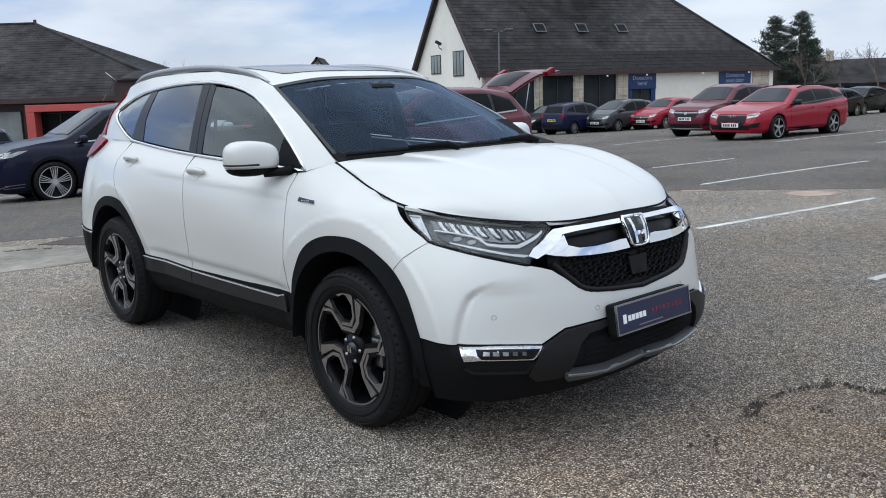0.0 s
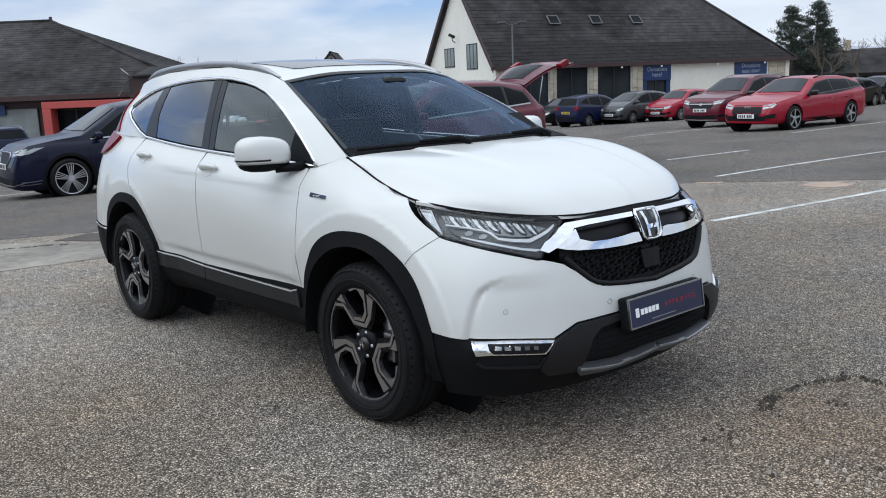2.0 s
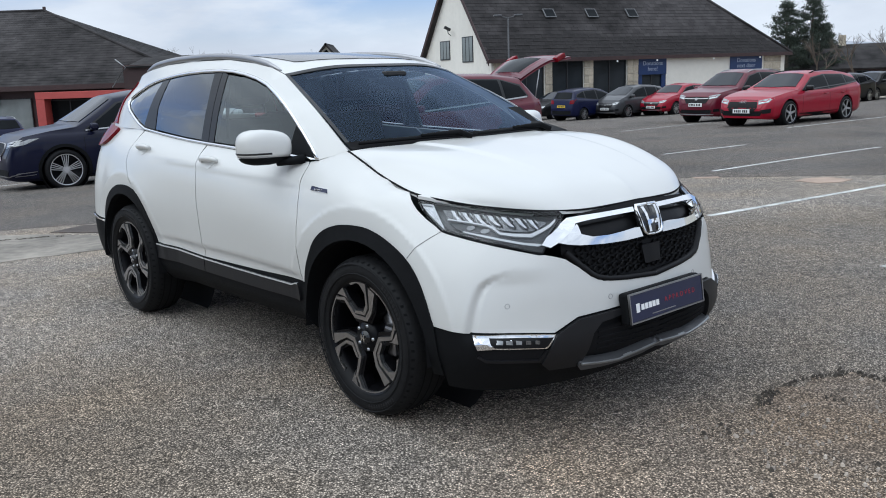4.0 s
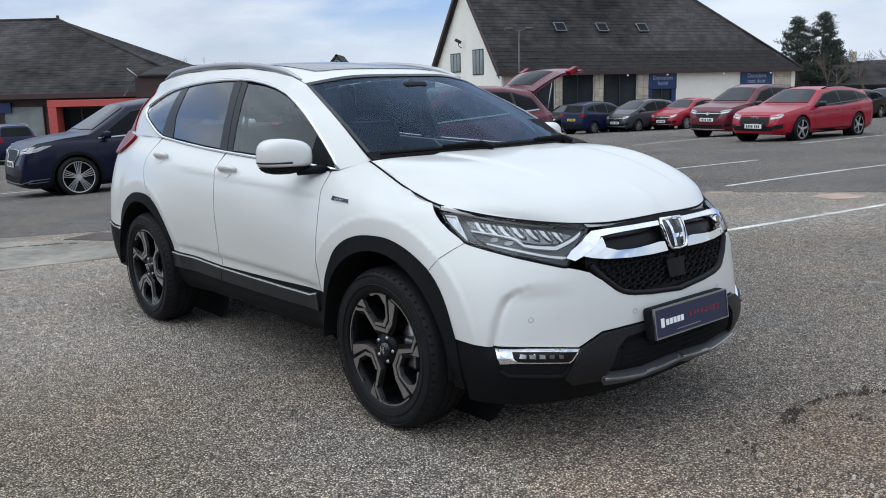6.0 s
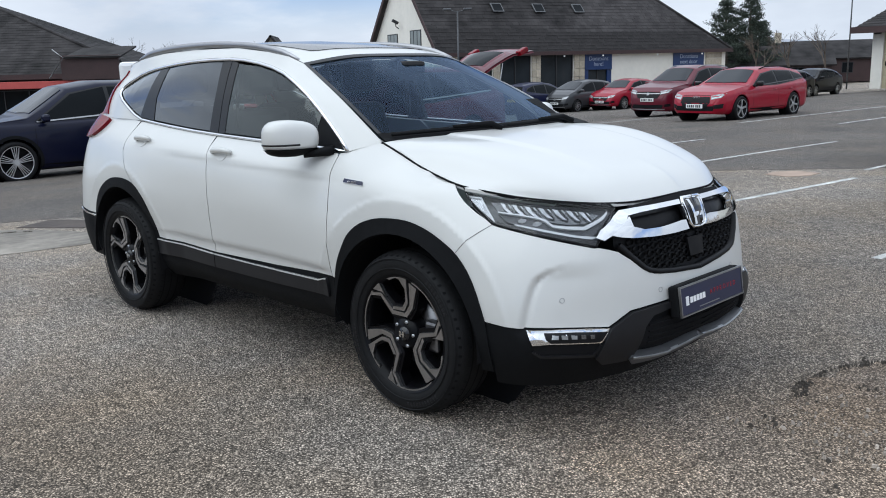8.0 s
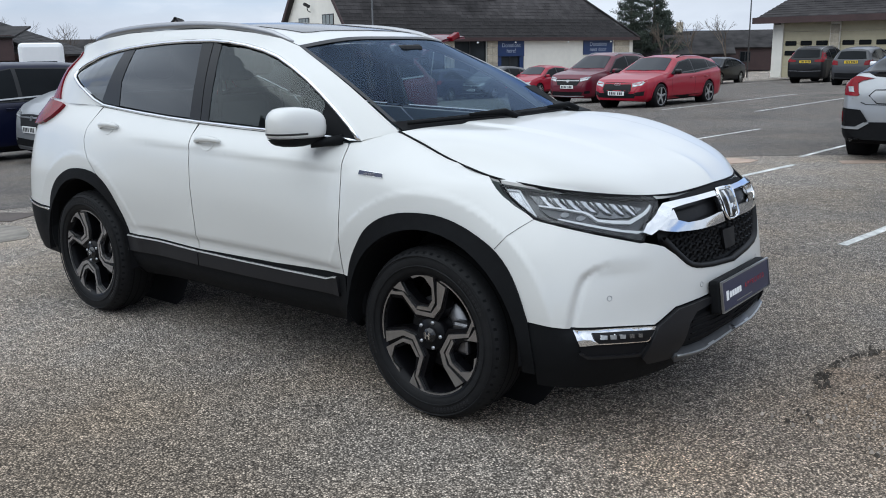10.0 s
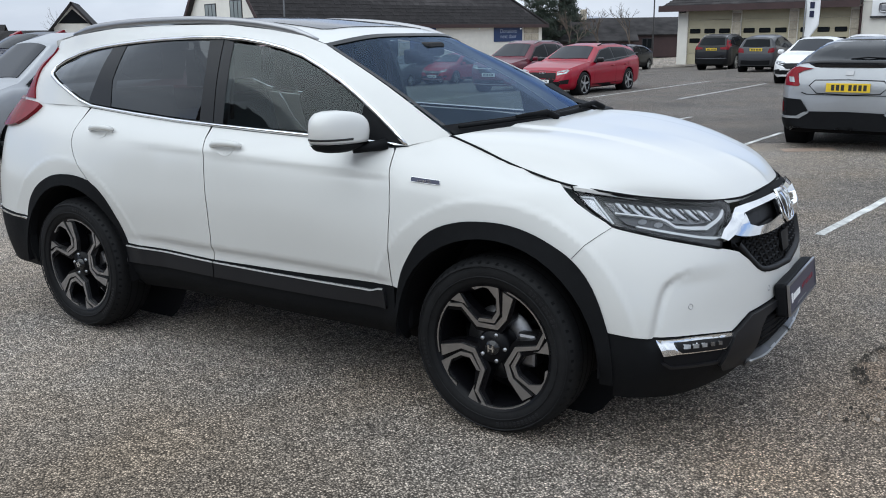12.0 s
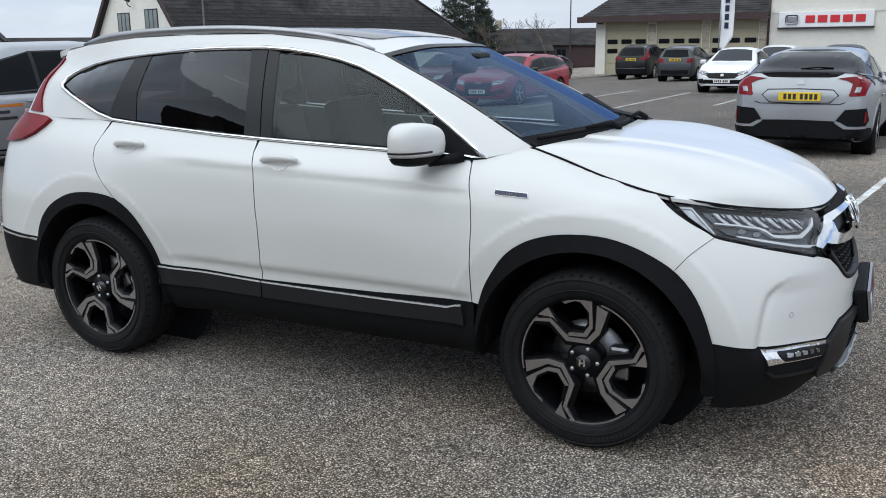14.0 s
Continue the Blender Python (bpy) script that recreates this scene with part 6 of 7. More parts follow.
# wipers and cowl
panel("cowl", [(.0, 0), (.0, 1), (.028, 1), (.022, 0)], screen_pt, M["clad"], hero, off=.004, thick=.01, sides="one", step=.08, label="black cowl grille")
for s, (y0, y1) in ((1, (.52, -.12)), (1, (-.05, -.62))):
    pts = []
    for k in range(9):
        y = y0 + (y1 - y0) * k / 8
        p, n = screen_pt(.030 - .012 * abs(k / 8 - .3) + .01 * (k / 8), min(.95, abs(y) / .66))
        pts.append((np.array([p[0], math.copysign(p[1], y), p[2]]) + n * np.array([1, math.copysign(1, y), 1]) * .018))
    tube("wiper", pts, .009, M["clad"], hero, 6)
    foot = Vector(pts[2])
    tube("wiper_arm", [foot + Vector((.045, .10, -.012)), foot + Vector((.018, .05, .016)), Vector(pts[4]) + Vector((.006, 0, .012))], [.016, .013, .007], M["clad"], hero, 8)
# rounded black corner of the cowl at the foot of the far screen pillar
bm = bmesh.new()
outer = [(-.50, 1.330), (-.36, 1.250), (-.22, 1.222), (-.145, 1.205), (-.122, 1.188), (-.135, 1.168), (-.25, 1.165), (-.40, 1.24)]
wall_quad(bm, [(x, .50, z) for x, z in outer], .115)
part("cowl_end", bm, M["clad"], hero, "black plastic cowl corner")
# roof rails
for s in (-1, 1):
    rail = curve_pts([(-1.12, .545, 1.578), (-1.25, .54, 1.615), (-1.45, .535, 1.650), (-1.8, .53, 1.680), (-2.2, .525, 1.687), (-2.6, .515, 1.676), (-2.85, .50, 1.656), (-3.04, .485, 1.622)], 26)
    tube("roof_rail", [(x, y * s, z) for x, y, z in rail], [.006, .010] + [.0135] * 22 + [.010, .006], M["silver"], hero, 10, label="satin silver roof rail", flat=1.5)
# cabin: dash, wheel, seats, lining
box("dashboard", (-.85, -.66, .92), (-.32, .66, 1.13), M["inside"], hero, .08)
lathe("steering_wheel", [(.165 + .016 * math.cos(a), .016 * math.sin(a)) for a in np.linspace(0, 2 * math.pi, 11)], M["inside"], hero, 28, m=pose(-.98, -.36, 1.05, 0, 0, 90) @ pose(0, 0, 0, -25, 0, 0))
for x in (-1.55, -2.35):
    for y in (-.37, .37):
        st = empty("cabin_seat")
        st.parent = hero
        st.matrix_local = pose(x, y, .62)
        bm = bmesh.new()
        add_box(bm, (-.25, -.24, 0), (.28, .24, .16), .05)
        add_box(bm, (-.13, -.24, .0), (.02, .24, .62), .06, Matrix.Translation((-.12, 0, .1)) @ pose(0, 0, 0, 0, -16, 0))
        part("seat_back", bm, M["seat"], st)
        box("headrest", (-.06, -.13, .70), (.05, .13, .89), M["seat"], st, .05, m=Matrix.Translation((-.26, 0, .06)))
grid_mesh("headlining", sheet(ROOF_NET, 20, 8)[0], M["seat"], hero, off=-.03)
for s in (-1, 1):
    tube("seat_belt", [(-1.62, .61 * s, 1.5), (-1.62, .64 * s, 1.2)], .012, M["seat"], hero, 6)
q = empty("rear_view_mirror")
q.parent = hero
q.matrix_local = pose(-.93, 0, 1.49)
box("mirror_head", (-.03, -.12, -.035), (0, .12, .035), M["inside"], q, .012)
box("camera_pod", (.02, -.08, .0), (.10, .08, .07), M["inside"], q, .02)


def widen(car, by=.07, half=.45):
    """Lets out the body about its middle: the far flank moves by `by`, the middle by half of it."""
    grow = lambda y: y + by * min(1, max(0, (y + half) / (2 * half)))
    done = set()
    for ob in car.children:
        if ob.data is None or ob.matrix_basis != Matrix.Identity(4):
            ob.location.y = grow(ob.location.y)
        elif ob.data.name not in done:
            done.add(ob.data.name)
            for v in ob.data.vertices:
                v.co.y = grow(v.co.y)
            ob.data.update()


widen(hero)
# ---- other parked vehicles ----
def paint(name, col, metal=.0, rough=.35, coat=.45):
    dark = max(col) < .05
    return mat(name, col, rough, metal, .04, 6, coat=.30 if dark else coat, spec=.16 if dark else .2)


PAINT = {"navy": paint("navy_paint", (.0035, .005, .021)), "blue": paint("blue_paint", (.0035, .006, .034)), "red": paint("bright_red_paint", (.27, .002, .018)), "darkred": paint("dark_red_paint", (.095, .003, .014)),
         "grey": paint("grey_paint", (.045, .046, .05), .3), "black": paint("black_paint", (.006, .006, .007)), "white": paint("white_paint", (.72, .72, .72)), "silver": paint("silver_paint", (.36, .37, .385), .55, .35)}

# nose at x = 0, tail at -1; heights in metres; named outlines of the roofline and belt
SHAPES = {}
SHAPES["suv"] = dict(L=4.6, W=1.84, hood=((.0, .62), (.02, .86), (.06, .98), (.16, 1.06), (.255, 1.12)), cowl=.255, head=.43, roof=((.43, 1.60), (.55, 1.68), (.75, 1.66), (.90, 1.58)), tail=((.985, 1.12), (1.0, .80)), belt=(1.0, 1.12), ax=(.195, .775), R=.36)
SHAPES["estate"] = dict(L=4.73, W=1.84, hood=((.0, .50), (.02, .70), (.06, .80), (.16, .89), (.29, .97)), cowl=.29, head=.45, roof=((.45, 1.38), (.56, 1.43), (.76, 1.42), (.93, 1.33)), tail=((.99, .98), (1.0, .70)), belt=(.90, 1.0), ax=(.185, .78), R=.34)
SHAPES["hatch"] = dict(L=4.3, W=1.78, hood=((.0, .50), (.02, .68), (.06, .80), (.15, .92), (.25, 1.0)), cowl=.25, head=.42, roof=((.42, 1.40), (.55, 1.46), (.74, 1.42), (.88, 1.30)), tail=((.985, .98), (1.0, .65)), belt=(.90, 1.02), ax=(.19, .79), R=.32)
SHAPES["mini_mpv"] = dict(L=3.9, W=1.70, hood=((.0, .52), (.02, .72), (.06, .86), (.13, .98), (.18, 1.04)), cowl=.18, head=.40, roof=((.40, 1.45), (.55, 1.53), (.76, 1.50), (.92, 1.42)), tail=((.985, 1.0), (1.0, .65)), belt=(.94, 1.04), ax=(.19, .82), R=.30)
SHAPES["van"] = dict(L=4.4, W=1.82, hood=((.0, .60), (.02, .86), (.06, 1.0), (.13, 1.12), (.20, 1.22)), cowl=.20, head=.38, roof=((.38, 1.84), (.50, 1.98), (.80, 2.0), (.96, 1.95)), tail=((.99, 1.2), (1.0, .75)), belt=(1.15, 1.22), ax=(.19, .81), R=.33)


def car_skin(sp):
    """Loft of a plain car body: dense (stations, section, 3) for w >= 0."""
    L, W = sp["L"], sp["W"] / 2
    prof = [(a, b) for a, b in sp["hood"]] + list(sp["roof"]) + list(sp["tail"])
    px, pz = np.array([p[0] for p in prof]), np.array([p[1] for p in prof])
    xs = np.concatenate([np.linspace(0, .06, 10), np.linspace(.068, .93, 120), np.linspace(.938, 1, 12)])
    zt = np.interp(xs, px, pz)
    # soften corners of the roofline
    out = []
    for f, z in zip(xs, zt):
        cab = np.interp(f, [sp["cowl"] - .02, sp["head"], sp["roof"][-1][0], 1.0], [0, 1, 1, .25])
        plan = np.interp(f, [0, .015, .05, .12, .22, .8, .93, .98, 1], [.66, .78, .90, .97, 1, 1, .96, .88, .80])
        zb = np.interp(f, [0, .03, .1, .9, .97, 1], [.245, .21, .20, .20, .22, .27])
        belt = np.interp(f, [0, sp["cowl"], .9, 1], [min(z - .05, sp["belt"][0]), sp["belt"][0], sp["belt"][1], sp["belt"][1]])
        belt = min(belt, z - .03)
        w = W * plan
        mid = (zb + belt) / 2
        wb = w * (.93 + .0 * cab)
        wt = w * (.90 - .22 * cab)
        up = z - belt
        out.append([(-f * L, w * .86, zb), (-f * L, w * .97, zb + .10), (-f * L, w * 1.0, mid), (-f * L, w * .985, belt - .10 * min(1, (belt - mid) * 3)), (-f * L, wb, belt), (-f * L, wb + (wt - wb) * .55, belt + up * .55), (-f * L, wt, belt + up * .84), (-f * L, wt * .86, belt + up * .955), (-f * L, wt * .5, z + .011), (-f * L, 0, z + .013)])
    net = np.array(out)
    return np.stack([hermite(np.arange(10.0), s, np.linspace(0, 9, 40)) for s in net])


PANE_DARK = M["winglass"]


def make_car(name, shape, colour, label, m, plate_front="plate_w", rear=True, front=True, gate_up=False, dark_trim=False, lamp="plain", simple=False, plate_z=None, plain_tail=True, rims="double", face="bar", tail="side"):
    sp = SHAPES[shape]
    L, W, R = sp["L"], sp["W"] / 2, sp["R"]
    car = empty(name, m)
    tagged(car, label, "car")
    G = car_skin(sp)
    ns, nq = G.shape[:2]
    vs = [tuple(p) for p in G.reshape(-1, 3)]
    k = len(vs)
    vs2 = vs + [(x, -y, z) for x, y, z in vs]
    fs = [(i * nq + j, i * nq + j + 1, (i + 1) * nq + j + 1, (i + 1) * nq + j) for i in range(ns - 1) for j in range(nq - 1)]
    fs2 = fs + [tuple(q + k for q in f)[::-1] for f in fs]
    for end in (0, ns - 1):
        loop = [end * nq + j for j in range(nq)] + [k + end * nq + j for j in range(nq - 1, -1, -1)]
        fs2.append(tuple(loop if end else loop[::-1]))
    cast = Cast(vs2, fs2)
    ax = [-a * L for a in sp["ax"]]
    # body with real wheel openings
    bm = bmesh.new()
    bv = [bm.verts.new(v) for v in vs2]
    for f in fs2:
        c = sum((Vector(vs2[i]) for i in f), Vector()) / len(f)
        if len(f) == 4 and abs(c.y) > W * .6 and any(math.hypot(c.x - a, c.z - R) < R + .065 for a in ax):
            continue
        try:
            bm.faces.new([bv[i] for i in f])
        except ValueError:
            pass
    bmesh.ops.remove_doubles(bm, verts=bm.verts[:], dist=.001)
    bmesh.ops.recalc_face_normals(bm, faces=bm.faces[:])
    part("body", bm, PAINT[colour], car, smooth=True)
    side, fr, rr, up = cast.surf("y"), cast.surf("f"), cast.surf("r"), cast.surf("z")
    for a in ax:
        arc = [(a + (R + .105) * math.cos(t), R + (R + .105) * math.sin(t)) for t in np.linspace(radians(-20), radians(200), 26)]
        arc2 = [(a + (R + .045) * math.cos(t), R + (R + .045) * math.sin(t)) for t in np.linspace(radians(200), radians(-20), 26)]
        panel("wheel_arch", arc + arc2, side, M["clad"] if dark_trim else PAINT[colour], car, off=.006, thick=.05, step=.06)
        for s in (-1, 1):
            lathe("wheel_liner", [(.02, (W - .28) * s), (R + .06, (W - .28) * s), (R + .06, (W - .03) * s)], M["gap"], car, 20, m=Matrix.Translation((a, 0, R)))
    # glasshouse
    cw, hd, b0, b1 = -sp["cowl"] * L, -sp["head"] * L, sp["belt"][0], sp["belt"][1]
    zr = lambda f: float(np.interp(f, [p[0] for p in sp["roof"]], [p[1] for p in sp["roof"]]))
    re = -sp["roof"][-1][0] * L
    fx = lambda x: -x / L
    t0 = .12 if shape != "van" else .16
    bp = hd - (re - hd) * -.32
    bp = hd + (re - hd) * .30
    fg = [(cw - .18, b0 + .04), (hd - .06, zr(fx(hd)) - t0 - .03), (bp + .03, zr(fx(bp)) - t0), (bp + .03, b0 + .04)]
    cp = hd + (re - hd) * .72
    rg = [(bp - .05, zr(fx(bp)) - t0), (cp + .03, zr(fx(cp)) - t0), (cp + .03, b1 + .02), (bp - .05, b0 + .045)]
    qg = [(cp - .05, zr(fx(cp)) - t0 - .005), (re + .12, zr(fx(re)) - t0 - .06), (re + .0, b1 + .10), (cp - .05, b1 + .03)]
    panel("window_surround", [(cw - .12, b0 + .025), (hd - .02, zr(fx(hd)) - t0 - .005), (bp, zr(fx(bp)) - t0 + .025), (cp, zr(fx(cp)) - t0 + .025), (re + .08, zr(fx(re)) - t0 - .03), (re - .05, b1 + .08), (cp, b1 + .005), (bp, b0 + .02)], side, M["pillar"], car, off=.007, thick=.01, step=.06)
    if shape in ("suv", "large_suv", "estate") and not gate_up:
        for s in (-1, 1):
            rail = []
            for k in range(9):
                x = hd - .15 + (re - hd + .1) * k / 8
                p = up(x, W * .60)[0]
                rail.append((x, W * .60 * s, float(p[2]) + (.035 if 0 < k < 8 else 0)))
            tube("roof_rail", rail, .016, M["clad"] if shape == "estate" else M["silver"], car, 6)
    for nm, q in (("side_window", fg), ("side_window", rg), ("quarter_window", qg)):
        panel(nm, q, side, PANE_DARK, car, off=.012, thick=.02, step=.06)
    if not simple:
        panel("window_trim", [(cw - .15, b0 + .005), (re, b1 + .06), (re, b1 + .085), (cw - .15, b0 + .03)], side, M["silver"] if lamp == "chrome" else M["gloss"], car, off=.016, thick=.02, step=.08)
    panel("windscreen", [(cw - .06, 0), (cw - .10, W * .72), (hd + .06, W * .58), (hd + .03, 0)], up, M["screenglass"], car, off=.012, thick=.016, sides="one", step=.06)
    zt = sp["tail"][0][1]
    if not gate_up and shape != "civic":
        panel("rear_screen", [(0, zr(fx(re)) - .06), (W * .56, zr(fx(re)) - .08), (W * .66, zt + .06), (0, zt + .04)], rr, PANE_DARK, car, off=.014, thick=.02, sides="one", step=.06)
    # ends
    z0 = sp["hood"][1][1]
    if shape == "estate":
        panel("grille", [(0, .36), (W * .36, .37), (W * .50, .52), (W * .46, z0 + .02), (0, z0 + .03)], fr, M["mesh"], car, off=.008, thick=.01, sides="one", step=.1)
        panel("side_intake", [(W * .60, .36), (W * .84, .38), (W * .86, .50), (W * .62, .46)], fr, M["mesh"], car, off=.008, thick=.01, step=.1)
        for k in range(4):
            band("grille_ring", [(.030 * math.cos(a) + .026 + .048 * (k % 2), z0 - .03 + .030 * math.sin(a)) for a in np.linspace(0, 2 * math.pi, 15)[:-1]], .007, fr, M["silver"], car, .016, .008, sides="right" if k < 2 else "left")
    else:
        if face == "hex":
            panel("grille", [(0, z0 - .24), (W * .30, z0 - .23), (W * .40, z0 - .10), (W * .36, z0 - .0), (0, z0 + .01)], fr, M["mesh"], car, off=.012, thick=.01, sides="one", step=.08)
            band("grille_frame", [(0, z0 - .24), (W * .30, z0 - .23), (W * .40, z0 - .10), (W * .36, z0 - .0), (0, z0 + .01)], .016, fr, M["silver"], car, .02, .02, closed=False)
            panel("lower_blade", [(0, .285), (W * .66, .30), (W * .84, .36), (W * .84, .375), (W * .66, .318), (0, .30)], fr, M["silver"], car, off=.014, thick=.01, sides="one", step=.12)
            panel("corner_blade", [(-.12, .36), (-.46, .39), (-.46, .40), (-.12, .375)], side, M["silver"], car, off=.010, thick=.01, step=.1)
            panel("corner_blade", [(-.10, .31), (-.44, .335), (-.44, .345), (-.10, .322)], side, M["silver"], car, off=.010, thick=.01, step=.1)
            panel("headlamp_return", [(-.13, z0 - .05), (-.30, z0 - .02), (-.56, z0 + .085), (-.40, z0 + .08), (-.14, z0 + .0)], side, M["lampglass"], car, off=.008, thick=.01, step=.06)
        elif face == "wide":
            panel("grille", [(0, z0 - .20), (W * .44, z0 - .18), (W * .56, z0 - .10), (W * .84, z0 - .02), (W * .84, z0 + .01), (W * .50, z0 - .02), (0, z0 - .01)], fr, M["mesh"], car, off=.008, thick=.01, sides="one", step=.08)
            panel("side_intake", [(W * .56, .30), (W * .84, .32), (W * .88, .44), (W * .66, .47)], fr, M["mesh"], car, off=.010, thick=.01, step=.08)
            panel("grille_badge", [(0, z0 - .12), (.045, z0 - .12), (.05, z0 - .05), (0, z0 - .045)], fr, M["silver"], car, off=.014, thick=.01, sides="one", step=.1)
        else:
            panel("grille", [(0, z0 - .24), (W * .42, z0 - .22), (W * .54, z0 - .03), (0, z0 - .01)], fr, M["mesh"], car, off=.008, thick=.01, sides="one", step=.12)
            panel("grille_trim", [(0, z0 - .085), (W * .48, z0 - .08), (W * .50, z0 - .055), (0, z0 - .06)], fr, M["silver"], car, off=.016, thick=.01, sides="one", step=.12)
            panel("grille_badge", [(0, z0 - .13), (.04, z0 - .12), (.05, z0 - .05), (0, z0 - .04)], fr, M["silver"], car, off=.02, thick=.01, sides="one", step=.1)
            panel("fog_lamp", [(W * .70, .36), (W * .86, .38), (W * .86, .47), (W * .72, .45)], fr, M["clad"], car, off=.008, thick=.01, step=.1)
            panel("bumper_trim", [(0, .255), (W * .70, .27), (W * .72, .30), (0, .285)], fr, M["silver"], car, off=.012, thick=.01, sides="one", step=.12)
    panel("headlamp", [(W * .52, z0 - .10), (W * .80, z0 - .04), (W * .86, z0 + .07), (W * .66, z0 + .04), (W * .50, z0 + .005)], fr, M["lampglass"], car, off=.008, thick=.01, step=.08)
    panel("running_light", [(W * .54, z0 - .075), (W * .79, z0 - .025), (W * .79, z0 - .010), (W * .54, z0 - .055)], fr, M["bright"], car, off=.014, thick=.01, step=.08)
    panel("lower_grille", [(0, .30), (W * .62, .31), (W * .70, .44), (0, .42)], fr, M["clad"], car, off=.008, thick=.01, sides="one", step=.12)
    if plate_front:
        fpz = z0 - .27
        p, n = fr(.0, fpz)
        pf = empty("number_plate")
        pf.parent = car
        pf.matrix_local = Matrix.Translation((p[0] + .012, 0, fpz))
        box("plate_board", (0, -.26, -.056), (.012, .26, .056), M["plate_w"], pf, .004)
        for q in range(7):
            y = -.20 + q * .058 + (.03 if q > 3 else 0)
            box("plate_bar", (.0125, y - .02, -.036), (.0145, y + .018, .036), M["ink"], pf)
    tz = sp["tail"][1][1]
    pz = plate_z or tz + .04
    p, n = rr(.0, pz)
    pr = empty("number_plate")
    pr.parent = car
    pr.matrix_local = Matrix.Translation((p[0] - .012, 0, pz))
    box("plate_board", (-.012, -.26, -.056), (0, .26, .056), M["plate_y"], pr, .004)
    for q in range(7):
        y = -.20 + q * .058 + (.03 if q > 3 else 0)
        box("plate_bar", (-.0145, y - .02, -.036), (-.0125, y + .018, .036), M["ink"], pr)
    if plain_tail and tail == "tall":
        panel("tail_lamp", [(W * .46, zt - .14), (W * .88, zt - .16), (W * .90, zt + .0), (W * .76, zt + .30), (W * .68, zt + .30), (W * .76, zt - .02), (W * .46, zt - .06)], rr, M["tail"], car, off=.012, thick=.02, step=.06)
        panel("bumper_trim", [(0, .54), (W * .80, .56), (W * .80, .575), (0, .555)], rr, M["silver"], car, off=.014, thick=.01, sides="one", step=.12)
    elif plain_tail:
        panel("tail_lamp", [(W * .58, zt - .20), (W * .86, zt - .18), (W * .90, zt + .02), (W * .62, zt - .03)], rr, M["tail"], car, off=.010, thick=.02, step=.08)
    if plain_tail:
      panel("rear_bumper_trim", [(0, .30), (W * .80, .32), (W * .84, .50), (0, .48)], rr, M["clad"], car, off=.008, thick=.01, sides="one", step=.15)
    panel("sill", [(ax[0] - R - .08, .21), (ax[1] + R + .08, .21), (ax[1] + R + .08, .32), (ax[0] - R - .08, .32)], side, M["clad"], car, off=.006, thick=.02, step=.2)
    if not simple:
        for x in (bp, cp + .1):
            panel("door_gap", [(x - .004, .34), (x + .004, .34), (x + .004, b0), (x - .004, b0)], side, M["gap"], car, off=.002, thick=0, step=.1)
        panel("door_gap", [(cw - .10, .34), (cw - .092, .34), (cw - .092, b0 - .02), (cw - .10, b0 - .02)], side, M["gap"], car, off=.002, thick=0, step=.1)
        for x in (bp + .22, cp + .32):
            for s in (-1, 1):
                p, n = side(x, b0 - .09)
                tube("door_handle", [(x - .09, (p[1] + .012) * s, b0 - .09), (x, (p[1] + .03) * s, b0 - .09), (x + .09, (p[1] + .012) * s, b0 - .09)], .013, PAINT[colour], car, 8)
    for s in (-1, 1):
        mr = empty("door_mirror")
        mr.parent = car
        mr.matrix_local = pose(cw - .28, (W + .07) * s, b0 + .08)
        box("mirror_cap", (-.07, -.10, -.06), (.07, .10, .08), PAINT["black" if shape == "estate" else colour], mr, .045)
        tube("mirror_arm", [(0, -.05 * s, -.04), (.02, -.16 * s, -.06)], .025, M["clad"], mr, 8)
    # wheels
    for i, a in enumerate(ax):
        for s in (-1, 1):
            plain_wheel(car, pose(a, s * (W - .10), R, 0, 17 * i, 0 if s < 0 else 180), R, rims)
    box("underbody", (-L * .95, -W * .8, .20), (-L * .06, W * .8, .34), M["gap"], car, .03)
    return car, cast, sp


def plain_wheel(parent, m, R, style="double"):
    w = empty("wheel")
    w.parent = parent
    w.matrix_local = m
    key = (round(R, 3), style)
    if key not in WHEEL_MESH:
        rim, h = R - .095, .105
        a = lathe("tyre", [(rim, -h + .02), (rim + .02, -h), (R - .03, -h), (R, -h + .04), (R, h - .04), (R - .03, h), (rim, h - .02)], M["tyre"], None, 28)
        b = lathe("rim", [(rim + .006, -h + .002), (rim - .012, -h + .008), (rim - .02, -h + .05), (.0, -.02)], M["rimdark"], None, 28)
        bm = bmesh.new()
        fans = {"double": ((-1, .026, .016, .10), (1, .026, .016, .10)), "fan": ((-1.5, .012, .006, .115), (-.5, .012, .006, .115), (.5, .012, .006, .115), (1.5, .012, .006, .115)), "single": ((1, .0, .026, .12),)}[style]
        for k in range(5):
            for d, gap, half, lean in fans:
                vs = add_box(bm, (d * gap - half, -h + .012, .04), (d * gap + half, -h + .035, rim - .004))
                bmesh.ops.transform(bm, matrix=Matrix.Rotation(2 * math.pi * k / 5, 4, "Y") @ Matrix.Rotation(d * lean, 4, "Y"), verts=vs)
        bmesh.ops.create_cone(bm, cap_ends=True, segments=16, radius1=.06, radius2=.05, depth=.03, matrix=Matrix.Translation((0, -h + .02, 0)) @ Matrix.Rotation(math.pi / 2, 4, "X"))
        c = part("spokes", bm, M["rimsilver"], None)
        c2 = lathe("rim_lip", [(rim + .008, -h), (rim - .008, -h + .002)], M["rimsilver"], None, 28)
        WHEEL_MESH[key] = [(o.name.split(".")[0], o.data) for o in (a, b, c, c2)]
        for o in (a, b, c, c2):
            bpy.data.objects.remove(o)
    for nm, me in WHEEL_MESH[key]:
        new(nm, me).parent = w
    return w


WHEEL_MESH = {}


